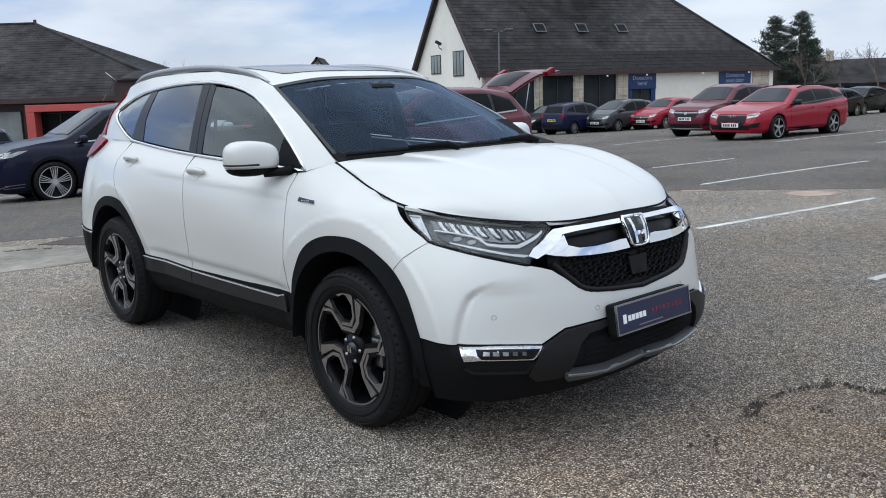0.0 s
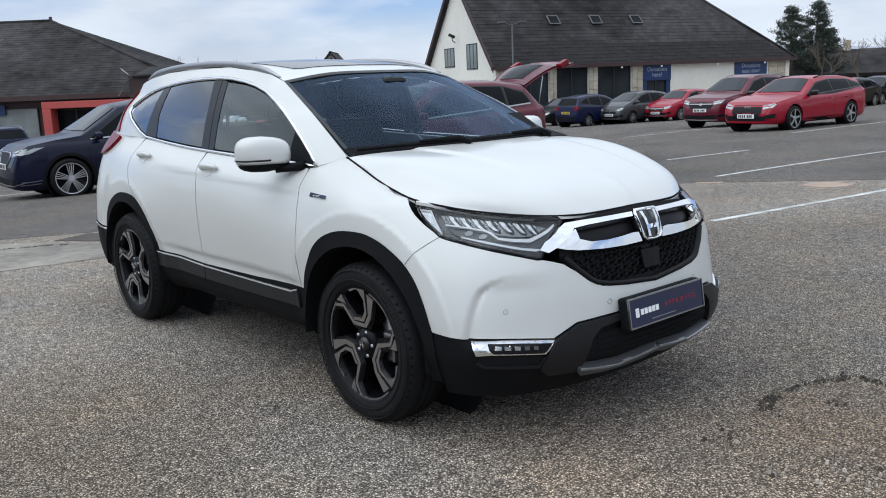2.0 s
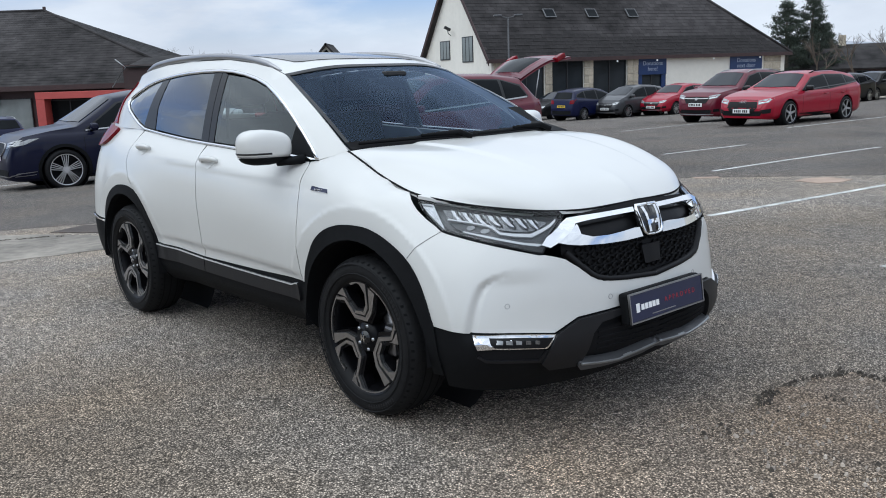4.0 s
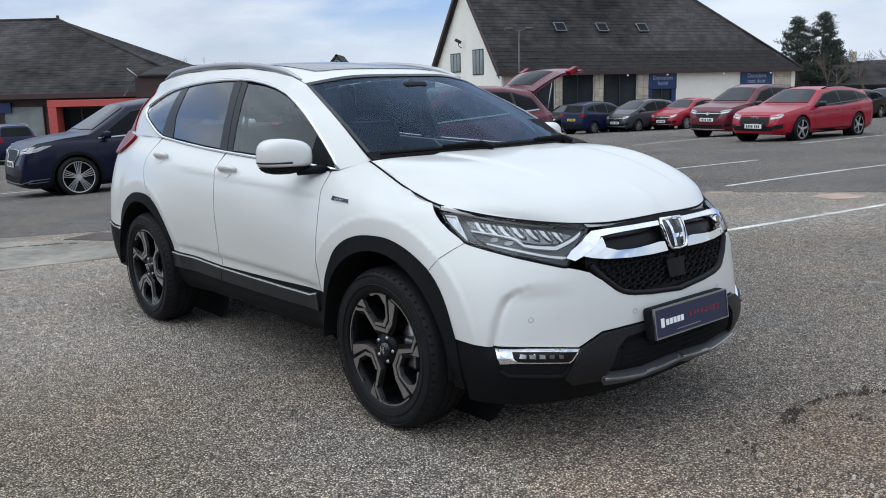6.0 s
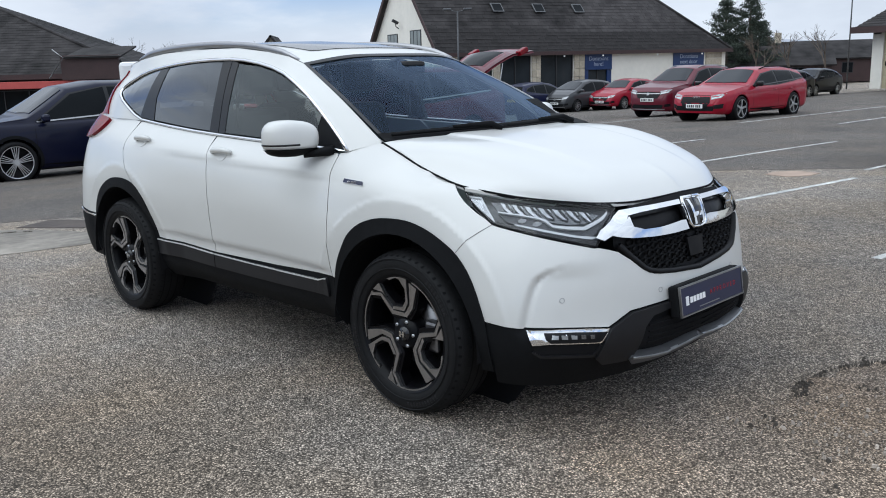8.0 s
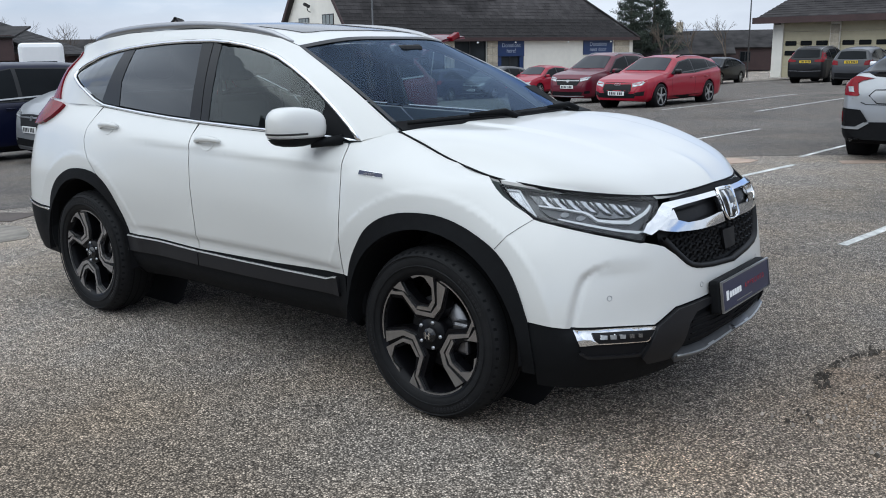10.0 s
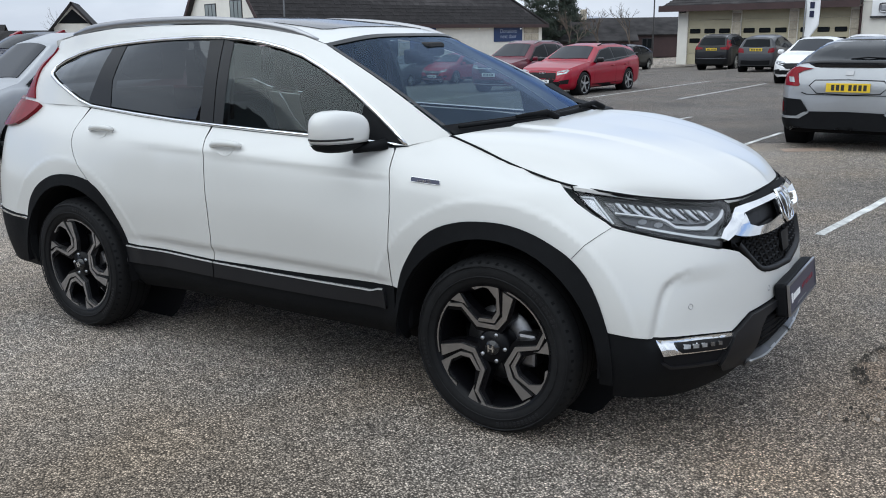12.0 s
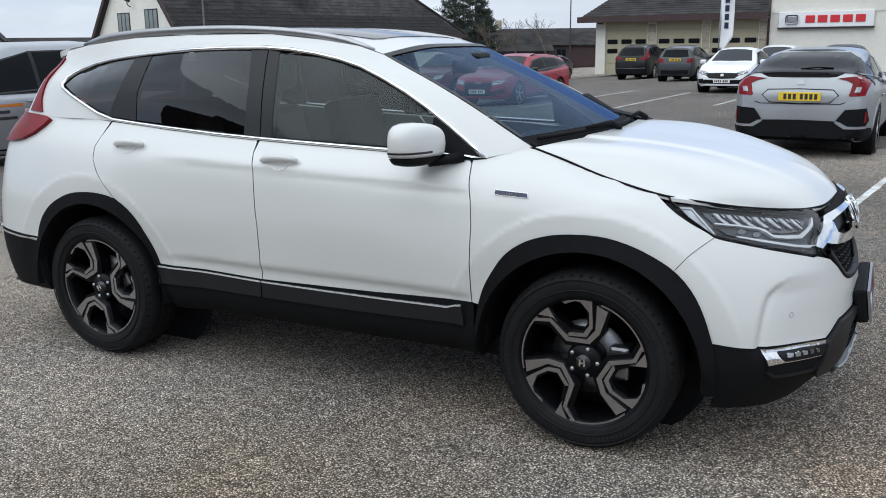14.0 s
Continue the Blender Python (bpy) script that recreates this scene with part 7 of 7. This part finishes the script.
def car_at(x, y, head, dx=0.0):
    """Pose with the nose at x, y on the ground, turned to head degrees, tilted with the slope."""
    h = radians(head)
    f = Vector((math.cos(h), math.sin(h)))
    za, zb = ground_z(x, y), ground_z(x - f.x * 4, y - f.y * 4)
    z = ground_z(x, y)
    return Matrix.Translation((x, y, z + (za - zb) / 4 * 0)) @ pose(0, 0, 0, 0, 0, head) @ pose(0, 0, 0, 0, -math.degrees(math.atan2(za - zb, 4)), 0)


def by_wheel(x, y, head, shape, side, axle=0):
    """Pose from where one tyre's outer edge meets the ground; side 1 is the car's left, axle 0 the front."""
    sp = SHAPES[shape]
    h = radians(head)
    f, l = Vector((math.cos(h), math.sin(h))), Vector((-math.sin(h), math.cos(h)))
    p = Vector((x, y)) + f * sp["ax"][axle] * sp["L"] - l * side * (sp["W"] / 2 - .06)
    return car_at(p.x, p.y, head)


def by_tail(x, y, head, shape):
    h = radians(head)
    L = SHAPES[shape]["L"]
    return car_at(x + math.cos(h) * L, y + math.sin(h) * L, head)


def open_gate(car, sp, colour):
    """The raised tailgate, hinged at the roof's end."""
    q = empty("tailgate")
    q.parent = car
    W, x, z = sp["W"] / 2, -sp["roof"][-1][0] * sp["L"], sp["roof"][-1][1]
    q.matrix_local = pose(x - .02, 0, z + .02, 0, 24, 0)
    vs, fs = [], []
    for s in (0, 1):
        for i in range(9):
            for j in range(9):
                u, v = i / 8, j / 8 * 2 - 1
                w = W * (.62 + .26 * u)
                drop = .10 * max(0, u - .62) ** .8 * 2.2
                vs.append((-1.2 * u, v * w, .05 * math.sin(u * 3.1) - drop - .06 * abs(v) ** 3 - (.05 if s else 0)))
    for s in (0, 1):
        for i in range(8):
            for j in range(8):
                a = s * 81 + i * 9 + j
                f = (a, a + 1, a + 10, a + 9)
                fs.append(f if s else f[::-1])
    rim = [i * 9 for i in range(9)] + [72 + j for j in range(1, 9)] + [i * 9 + 8 for i in range(7, -1, -1)] + [j for j in range(7, 0, -1)]
    for a, b in zip(rim, rim[1:] + rim[:1]):
        fs.append((a, b, b + 81, a + 81))
    mesh_part("gate_shell", vs, fs, PAINT[colour], q)
    vs2 = [(v[0], v[1] * .86, v[2] + .008) for v in vs[:81] if .10 < -v[0] < .85]
    n = len(vs2) // 9
    mesh_part("gate_glass", vs2, [(i * 9 + j, i * 9 + j + 9, i * 9 + j + 10, i * 9 + j + 1) for i in range(n - 1) for j in range(8)], M["winglass"], q)
    for s in (-1, 1):
        box("gate_lamp", (-1.1, s * W * .80 - .07, -.12), (-.85, s * W * .80 + .07, -.02), M["tail"], q, .02)
        tube("gas_strut", [(-.45, s * W * .72, -.08), (-.05, s * W * .78, -.55)], .012, M["steel"], q, 6)


A = 218.6
SHAPES["large_suv"] = dict(L=5.0, W=1.98, hood=((.0, .66), (.02, .93), (.06, 1.06), (.16, 1.15), (.255, 1.21)), cowl=.255, head=.42, roof=((.42, 1.74), (.55, 1.83), (.75, 1.82), (.92, 1.76)), tail=((.985, 1.22), (1.0, .86)), belt=(1.09, 1.20), ax=(.195, .775), R=.39)
SHAPES["civic"] = dict(L=4.5, W=1.80, hood=((.0, .50), (.02, .66), (.06, .76), (.15, .87), (.27, .95)), cowl=.27, head=.44, roof=((.44, 1.37), (.55, 1.42), (.72, 1.38), (.84, 1.28), (.94, 1.12)), tail=((.985, 1.10), (1.0, .80)), belt=(.88, 1.0), ax=(.19, .80), R=.325)
navy, navy_cast, navy_sp = make_car("navy_suv", "large_suv", "navy", "dark navy crossover with its tailgate raised, parked on asphalt", by_wheel(-7.45, 16.75, A, "large_suv", 1), gate_up=True, lamp="chrome", rims="fan", face="hex", dark_trim=True)
open_gate(navy, navy_sp, "navy")
make_car("blue_estate", "suv", "blue", "blue family car seen from its tail on the lower lane", by_tail(-18.3, 36.0, 128.6, "suv"))
make_car("red_estate", "estate", "red", "bright red estate car with black grille and alloy wheels", by_wheel(9.17, 23.73, 216.8, "estate", 1), rims="single")
make_car("red_crossover", "suv", "darkred", "metallic red crossover parked beside a red estate", by_wheel(8.35, 30.4, A, "suv", -1), lamp="chrome", dark_trim=True)
make_car("red_hatchback", "hatch", "red", "red hatchback parked in front of the shop", by_wheel(10.85, 42.0, A, "hatch", 1), simple=True)
make_car("grey_hatchback", "mini_mpv", "grey", "grey small car parked in front of the shop", by_wheel(8.6, 42.2, A, "mini_mpv", 1), simple=True)
make_car("blue_small_car", "mini_mpv", "blue", "blue small car seen from its tail quarter", by_wheel(6.5, 42.3, 40, "mini_mpv", -1, 1), simple=True)
make_car("dark_saloon", "hatch", "black", "dark hatchback parked at the row's end", by_wheel(5.6, 46.5, A, "hatch", 1), simple=True)
van, van_cast, van_sp = make_car("red_people_carrier", "suv", "darkred", "red people carrier with its tailgate raised", by_tail(1.45, 18.3, 216, "suv"), gate_up=True, lamp="chrome")
open_gate(van, van_sp, "darkred")
make_car("black_saloon", "hatch", "black", "black car parked behind the estate", by_wheel(18.9, 42.3, A, "hatch", 1), simple=True)
make_car("black_hatchback", "hatch", "black", "black hatchback parked near the garage", by_wheel(22.0, 45.4, A, "hatch", 1), simple=True)
make_car("black_crossover", "suv", "black", "black crossover parked nose to the garage doors", by_tail(22.5, 38.2, 38.6, "suv"), simple=True, tail="tall", plate_z=.98)
make_car("grey_small_car", "mini_mpv", "grey", "dark grey small hatchback parked nose to the garage doors", by_tail(21.3, 33.0, 38.6, "mini_mpv"), simple=True, plate_z=.93)
make_car("white_hatchback", "civic", "white", "white hatchback with black grille facing the lane", by_wheel(16.7, 25.2, A, "civic", -1), face="wide")
make_car("white_car", "hatch", "white", "white car parked behind the white hatchback", car_at(21.6, 27.6, A), simple=True)
make_car("dark_car", "hatch", "black", "dark car half hidden behind a silver hatchback", car_at(20.5, 23.3, A), simple=True)
make_car("white_suv", "suv", "white", "white crossover at the end of the row", car_at(22.6, 20.6, A), simple=True)
silver, silver_cast, silver_sp = make_car("silver_hatchback", "civic", "silver", "silver five-door hatchback with red tail lamps and black rear trim", by_tail(6.45, 9.98, 38.4, "civic"), plate_z=.80, plain_tail=False)


def hatch_tail(car, cast):
    """Rear end with a bar over the glass, hooked lamps and black corner vents."""
    raw = cast.surf("r")

    def r(w, z):
        p = raw(w, z)[0]
        n = np.array([-1, .9 * min(1, w / .85) ** 4, .25 if z > 1.1 else 0])
        return p, n / np.linalg.norm(n)

    def bar(name, w1, zlo, zhi, back, material, label=""):
        """A smooth bar across the tail, curving forward to its ends."""
        x0 = min(float(r(w, (zlo + zhi) / 2)[0][0]) for w in (0, .2)) - back
        vs, fs = [], []
        n = 24
        for i in range(n + 1):
            w = -w1 + 2 * w1 * i / n
            x = x0 + .08 * (abs(w) / w1) ** 3
            dz = -.05 * (abs(w) / w1) ** 4
            vs += [(x + .08, w, zhi + dz), (x + .006, w, zhi + dz), (x, w, zhi - .012 + dz), (x, w, zlo + .012 + dz), (x + .006, w, zlo + dz), (x + .08, w, zlo + dz)]
        for i in range(n):
            for k in range(5):
                fs.append((i * 6 + k, i * 6 + k + 1, i * 6 + k + 7, i * 6 + k + 6))
        mesh_part(name, vs, fs, material, car, label)

    panel("rear_screen", [(0, 1.372), (.46, 1.355), (.60, 1.28), (.72, 1.16), (.66, 1.10), (0, 1.10)], r, PANE_DARK, car, off=.014, thick=.02, sides="one", step=.05)
    bar("rear_bar", .64, 1.05, 1.14, .035, M["gloss"], "black bar across the rear glass")
    bar("roof_lip", .50, 1.362, 1.40, .0, M["gloss"])
    panel("tail_lamp", [(.44, 1.035), (.62, 1.06), (.80, 1.09), (.815, .98), (.77, .82), (.60, .81), (.585, .83), (.60, .86), (.62, .97), (.56, 1.005)], r, M["tail"], car, off=.014, thick=.02, step=.04, label="red hooked tail lamp")
    panel("lamp_inset", [(.645, .86), (.71, .865), (.725, .93), (.665, .93)], r, M["lampglass"], car, off=.019, thick=.01, step=.05)
    panel("lower_side", [(-4.45, .20), (-3.98, .20), (-3.98, .27), (-4.20, .40), (-4.44, .41)], cast.surf("y"), M["clad"], car, off=.012, thick=.02, step=.05, label="black lower bumper corner")
    panel("corner_vent", [(.46, .50), (.56, .64), (.80, .66), (.83, .50), (.80, .43), (.60, .43)], r, M["clad"], car, off=.012, thick=.02, step=.04, label="black corner vent")
    panel("reflector", [(.775, .48), (.80, .48), (.80, .61), (.785, .61)], r, M["tail"], car, off=.020, thick=.01, step=.08)
    panel("lower_bumper", [(0, .20), (.60, .20), (.80, .20), (.84, .40), (.52, .43), (.44, .49), (0, .50)], r, M["clad"], car, off=.014, thick=.02, sides="one", step=.04, label="black lower bumper")
    panel("bumper_blade", [(.44, .475), (.56, .395), (.80, .40), (.80, .425), (.60, .425), (.50, .485)], r, PAINT["silver"], car, off=.024, thick=.02, step=.03, label="silver corner blade")
    panel("plate_recess", [(0, .72), (.36, .73), (.46, .80), (.44, .88), (0, .89)], r, PAINT["silver"], car, off=.006, thick=.012, sides="one", step=.08)
    band("recess_edge", [(0, .895), (.40, .885), (.46, .82), (.37, .73), (0, .715)], .010, r, M["gap"], car, .010, .01, closed=False)
    panel("badge", [(0, .955), (.045, .955), (.05, 1.015), (0, 1.015)], r, M["silver"], car, off=.014, thick=.01, sides="one", step=.05)
    panel("gate_line", [(0, .70), (.50, .705), (.56, .73), (.555, .74), (.49, .713), (0, .708)], r, M["gap"], car, off=.008, thick=0, sides="one", step=.05)
    tube("rear_wiper", [(raw(.05, 1.15)[0][0] - .03, .05, 1.15), (raw(.05, 1.16)[0][0] - .04, -.15, 1.17), (raw(.05, 1.16)[0][0] - .03, -.35, 1.16)], .010, M["clad"], car, 6)


hatch_tail(silver, silver_cast)
sv_car, sv_cast, sv_sp = make_car("silver_van", "van", "silver", "silver small van with lettered door", car_at(-5.4, 16.2, A))
sv_side = sv_cast.surf("y")
for k, (w, col) in enumerate(((.55, "amber"), (.30, "ink"), (.42, "ink"))):
    panel("door_lettering", [(-1.5 - w, .98 - k * .10), (-1.5, .98 - k * .10), (-1.5, 1.03 - k * .10), (-1.5 - w, 1.03 - k * .10)], sv_side, M[col], sv_car, off=.003, thick=.001, step=.2)

# ---- trees, posts and distance ----
def pine(x, y, h, seed):
    rnd = random.Random(seed)
    t = empty("pine_tree", pose(x, y, ground_z(x, y)))
    tagged(t, "dark green pine tree with an open ragged crown", "tree", "pines behind the shop")
    pts = [(0, 0, 0), (.1, .05, h * .35), (.0, .1, h * .7), (.1, 0, h)]
    tube("trunk", curve_pts(pts, 10), [.22 * (1 - i / 11) + .03 for i in range(10)], M["bark"], t, 8)
    lv, lf, bv = [], [], []
    for i in range(64):
        f0 = .14 + .86 * (i / 63) ** 1.05
        z = h * f0
        a = i * 2.4 + rnd.gauss(0, .4)
        r = h * (.36 * (1 - ((f0 - .14) / .90) ** 1.5) * (.45 + .7 * rnd.random()) + .03)
        tip = Vector((math.cos(a) * r, math.sin(a) * r, z + r * (.10 + .35 * f0)))
        root_at = Vector((.05, .05, z - .15))
        for _ in range(4 + int(r * 2.6)):
            heart = root_at.lerp(tip, .35 + .7 * rnd.random()) + Vector((rnd.gauss(0, .13), rnd.gauss(0, .13), rnd.gauss(0, .08)))
            for k in range(34):
                c = heart + Vector((rnd.gauss(0, .20), rnd.gauss(0, .20), rnd.gauss(.03, .085)))
                n = Vector((rnd.gauss(0, 1), rnd.gauss(0, 1), rnd.gauss(.5, .8))).normalized()
                u = n.orthogonal().normalized()
                v = n.cross(u)
                s = .06 + rnd.random() * .08
                b = len(lv)
                lv += [c + u * s, c + v * s * .3, c - u * s * .9, c - v * s * .3 + n * .05]
                lf.append((b, b + 1, b + 2, b + 3))
        if i % 3 == 0:
            tube("limb", [tuple(root_at), tuple(root_at.lerp(tip, .6)), tuple(tip)], [.05, .03, .012], M["bark"], t, 5)
    mesh_part("crown", lv, lf, M["needle"], t, smooth=False)["kind"] = "stuff"
    return t


pine(32.0, 84, 8.2, 1)
pine(35.2, 86, 8.7, 2)
pine(38.0, 90, 6.4, 3)


def bare_tree(x, y, h, seed):
    rnd = random.Random(seed)
    t = empty("bare_tree", pose(x, y, ground_z(x, y)))
    tagged(t, "leafless winter tree with fine twigs", "tree", "bare trees round the lot")
    vs, fs = [], []

    def stick(a, b, r0, r1):
        d = (b - a).normalized()
        u = d.orthogonal().normalized()
        v = d.cross(u)
        k = len(vs)
        for p, r in ((a, r0), (b, r1)):
            for i in range(4):
                vs.append(p + (u * math.cos(i * 1.571) + v * math.sin(i * 1.571)) * r)
        for i in range(4):
            fs.append((k + i, k + (i + 1) % 4, k + 4 + (i + 1) % 4, k + 4 + i))

    def grow(p, d, ln, r, lev):
        q = p + d * ln
        stick(p, q, r, r * .7)
        if lev == 0:
            return
        for _ in range(rnd.choice((2, 3, 3))):
            nd = (d + Vector((rnd.gauss(0, .45), rnd.gauss(0, .45), rnd.gauss(.15, .25)))).normalized()
            grow(q, nd, ln * (.62 + .25 * rnd.random()), r * .6, lev - 1)
    grow(Vector((0, 0, 0)), Vector((0, 0, 1)), h * .26, .11, 5)
    mesh_part("branch_work", vs, fs, M["bark"], t, smooth=False)
    return t


for i, (x, y, h) in enumerate(((27.5, 66, 5.0), (33, 72, 5.6), (38, 76, 6.4), (-24, 78, 8.5), (-20, 82, 7.5), (-29, 80, 8.0), (-13, 95, 8.0))):
    bare_tree(x, y, h, 20 + i)


def lamp_post(x, y, h, label, heads=1):
    z = ground_z(x, y)
    p = empty("lamp_post", pose(x, y, z))
    tagged(p, label, "lamp post")
    tube("post", [(0, 0, 0), (0, 0, h)], [.055, .04], M["skid"], p, 10)
    for k in range(heads):
        d = 1 if k else -1
        tube("arm", [(0, 0, h - .05), (.45 * d, 0, h + .06)], .025, M["skid"], p, 8)
        box("lamp_head", (-.22, -.16, -.05), (.22, .16, .07), M["skid"], p, .04, m=Matrix.Translation((.55 * d, 0, h + .08)))
    return p


lamp_post(3.35, 48, 5.5, "grey steel lamp post with twin floodlights", 2)
lamp_post(31.5, 60, 9, "tall slim grey lamp post")
# flag
fx, fy = 23.55, 33.0
fl2 = empty("feather_flag", pose(fx, fy, ground_z(fx, fy), 0, 0, -50))
tagged(fl2, "white feather flag on a slim pole", "flag")
tube("pole", [(0, 0, 0), (.02, 0, 2.2), (.06, 0, 4.6)], .025, M["steel"], fl2, 8)
fv, ff = [], []
for j in range(25):
    z = 1.35 + 3.2 * j / 24
    for i in range(9):
        u = i / 8
        w = .55 * min(1, .25 + j / 6)
        fv.append((.05 + u * w, .05 * math.sin(u * 5 + j * .3), z - .12 * u))
for j in range(24):
    for i in range(8):
        ff.append((j * 9 + i, j * 9 + i + 1, (j + 1) * 9 + i + 1, (j + 1) * 9 + i))
fo = mesh_part("cloth", fv, ff, M["whitesign"], fl2)
fo.modifiers.new("cloth_thickness", "SOLIDIFY").thickness = .006
for k in range(5):
    box("brand_bar", (.22, -.075, 2.2 + k * .36), (.40, -.06, 2.46 + k * .36), M["navyplate"], fl2)


# houses beyond
def house(x, y, turn, w, d, e, r, label, chimney=0, wall="render"):
    z = ground_z(x, y)
    h = empty("house", pose(x, y, z, 0, 0, turn))
    tagged(h, label, "house")
    box("wall", (-w / 2, 0, 0), (w / 2, d, e), M[wall], h)
    slab("gable", [(-w / 2 - .001, d, e), (-w / 2 - .001, 0, e), (-w / 2 - .001, d / 2, r)], .2, M[wall], h)
    slab("gable", [(w / 2 + .001, 0, e), (w / 2 + .001, d, e), (w / 2 + .001, d / 2, r)], .2, M[wall], h)
    o = .4
    k = (r - e) / (d / 2)
    slab("roof_slope", [(-w / 2 - o, -o, e - o * k), (w / 2 + o, -o, e - o * k), (w / 2 + o, d / 2, r + .05), (-w / 2 - o, d / 2, r + .05)], .15, M["slate"], h)
    slab("roof_slope", [(w / 2 + o, d + o, e - o * k), (-w / 2 - o, d + o, e - o * k), (-w / 2 - o, d / 2, r + .05), (w / 2 + o, d / 2, r + .05)], .15, M["slate"], h)
    if wall == "render" and w < 5:
        for sx_ in (-1, 1):
            q = [(sx_ * (w / 2 + .03), d * .12, e + .1), (sx_ * (w / 2 + .03), d * .88, e + .1), (sx_ * (w / 2 + .03), d / 2, r - .45)]
            slab("gable_glass", q if sx_ > 0 else q[::-1], .03, M["winglass"], h)
    if chimney:
        q = chimney * (w / 2 - .5)
        box("chimney", (q - .35, d / 2 - .3, r - .4), (q + .35, d / 2 + .3, r + 1.1), M["stone"], h, .03)
    for q in (-w / 4, w / 4):
        frame_window("window", h, pose(q, -.03, e * .35), 1.1, 1.1, 1, .025, blind=True)
    return h


house(-8.1, 72, 90, 4, 2.7, 4.4, 5.95, "white gabled house with a slate roof")
house(-13.5, 76, 0, 9, 7, 2.4, 4.2, "low slate roofed house")
house(-3, 80, 5, 16, 8, 2.6, 4.3, "long low slate roofed building")
house(51.6, 96, -12, 16, 9, 2.5, 4.6, "low house with a slate roof and stone chimney", -1)
house(36, 84, -20, 12, 8, 2.3, 4.0, "low dark roofed house behind bare hedges", 0, "fascia")
house(52, 88, -20, 20, 9, 2.6, 4.3, "long dark roofed building behind the lot", 0, "fascia")
house(-26, 92, 0, 14, 8, 3.0, 5.2, "far slate roofed house")
# caravan seen over the parked cars
cv = empty("caravan", pose(-10.1, 35.3, ground_z(-10.1, 35.3), 0, 0, 15))
tagged(cv, "white touring caravan parked behind the cars", "caravan")
box("body", (-.75, -1.1, .5), (.75, 3.4, 3.05), M["whitesign"], cv, .15)
box("window", (-.5, -1.13, 1.9), (.5, -1.09, 2.4), M["winglass"], cv, .02)
for y in (.7, 1.4):
    plain_wheel(cv, pose(.72, y, .3, 0, 0, 90), .30)
box("drawbar", (-.06, -2.3, .45), (.06, -1.1, .55), M["steel"], cv)
# hedge line and hills on the horizon
hv, hf = [], []
rnd = random.Random(5)
for i in range(6000):
    a = radians(-40 + 80 * rnd.random())
    d = 105 + rnd.random() * 30
    x, y = math.sin(a) * d, math.cos(a) * d
    z = ground_z(x, y) + abs(rnd.gauss(0, 1.3))
    n = Vector((rnd.gauss(0, 1), rnd.gauss(0, 1), rnd.gauss(0, 1))).normalized()
    u = n.orthogonal() * (.3 + rnd.random() * .5)
    v = n.cross(u) * .6
    c = Vector((x, y, z))
    b = len(hv)
    hv += [c + u, c + v, c - u, c - v]
    hf.append((b, b + 1, b + 2, b + 3))
tagged(mesh_part("far_woods", hv, hf, M["mud"], None, "brown leafless hedges and woods far off", smooth=False), "brown leafless hedges and woods far off", "hedge", kind="stuff")
# far hills: one strip, its haze carried by the colour alone
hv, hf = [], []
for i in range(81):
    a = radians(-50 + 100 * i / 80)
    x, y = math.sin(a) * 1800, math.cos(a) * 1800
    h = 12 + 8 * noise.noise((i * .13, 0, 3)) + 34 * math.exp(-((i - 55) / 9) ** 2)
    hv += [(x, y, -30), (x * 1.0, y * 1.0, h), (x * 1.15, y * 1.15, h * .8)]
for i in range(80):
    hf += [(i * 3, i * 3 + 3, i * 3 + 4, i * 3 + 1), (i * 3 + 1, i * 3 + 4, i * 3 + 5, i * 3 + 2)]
tagged(mesh_part("backdrop", hv, hf, M["hill"], None, "hills on the horizon, coloured pale blue for distance haze"), "hills on the horizon, coloured pale blue for distance haze", "hill", kind="structure")
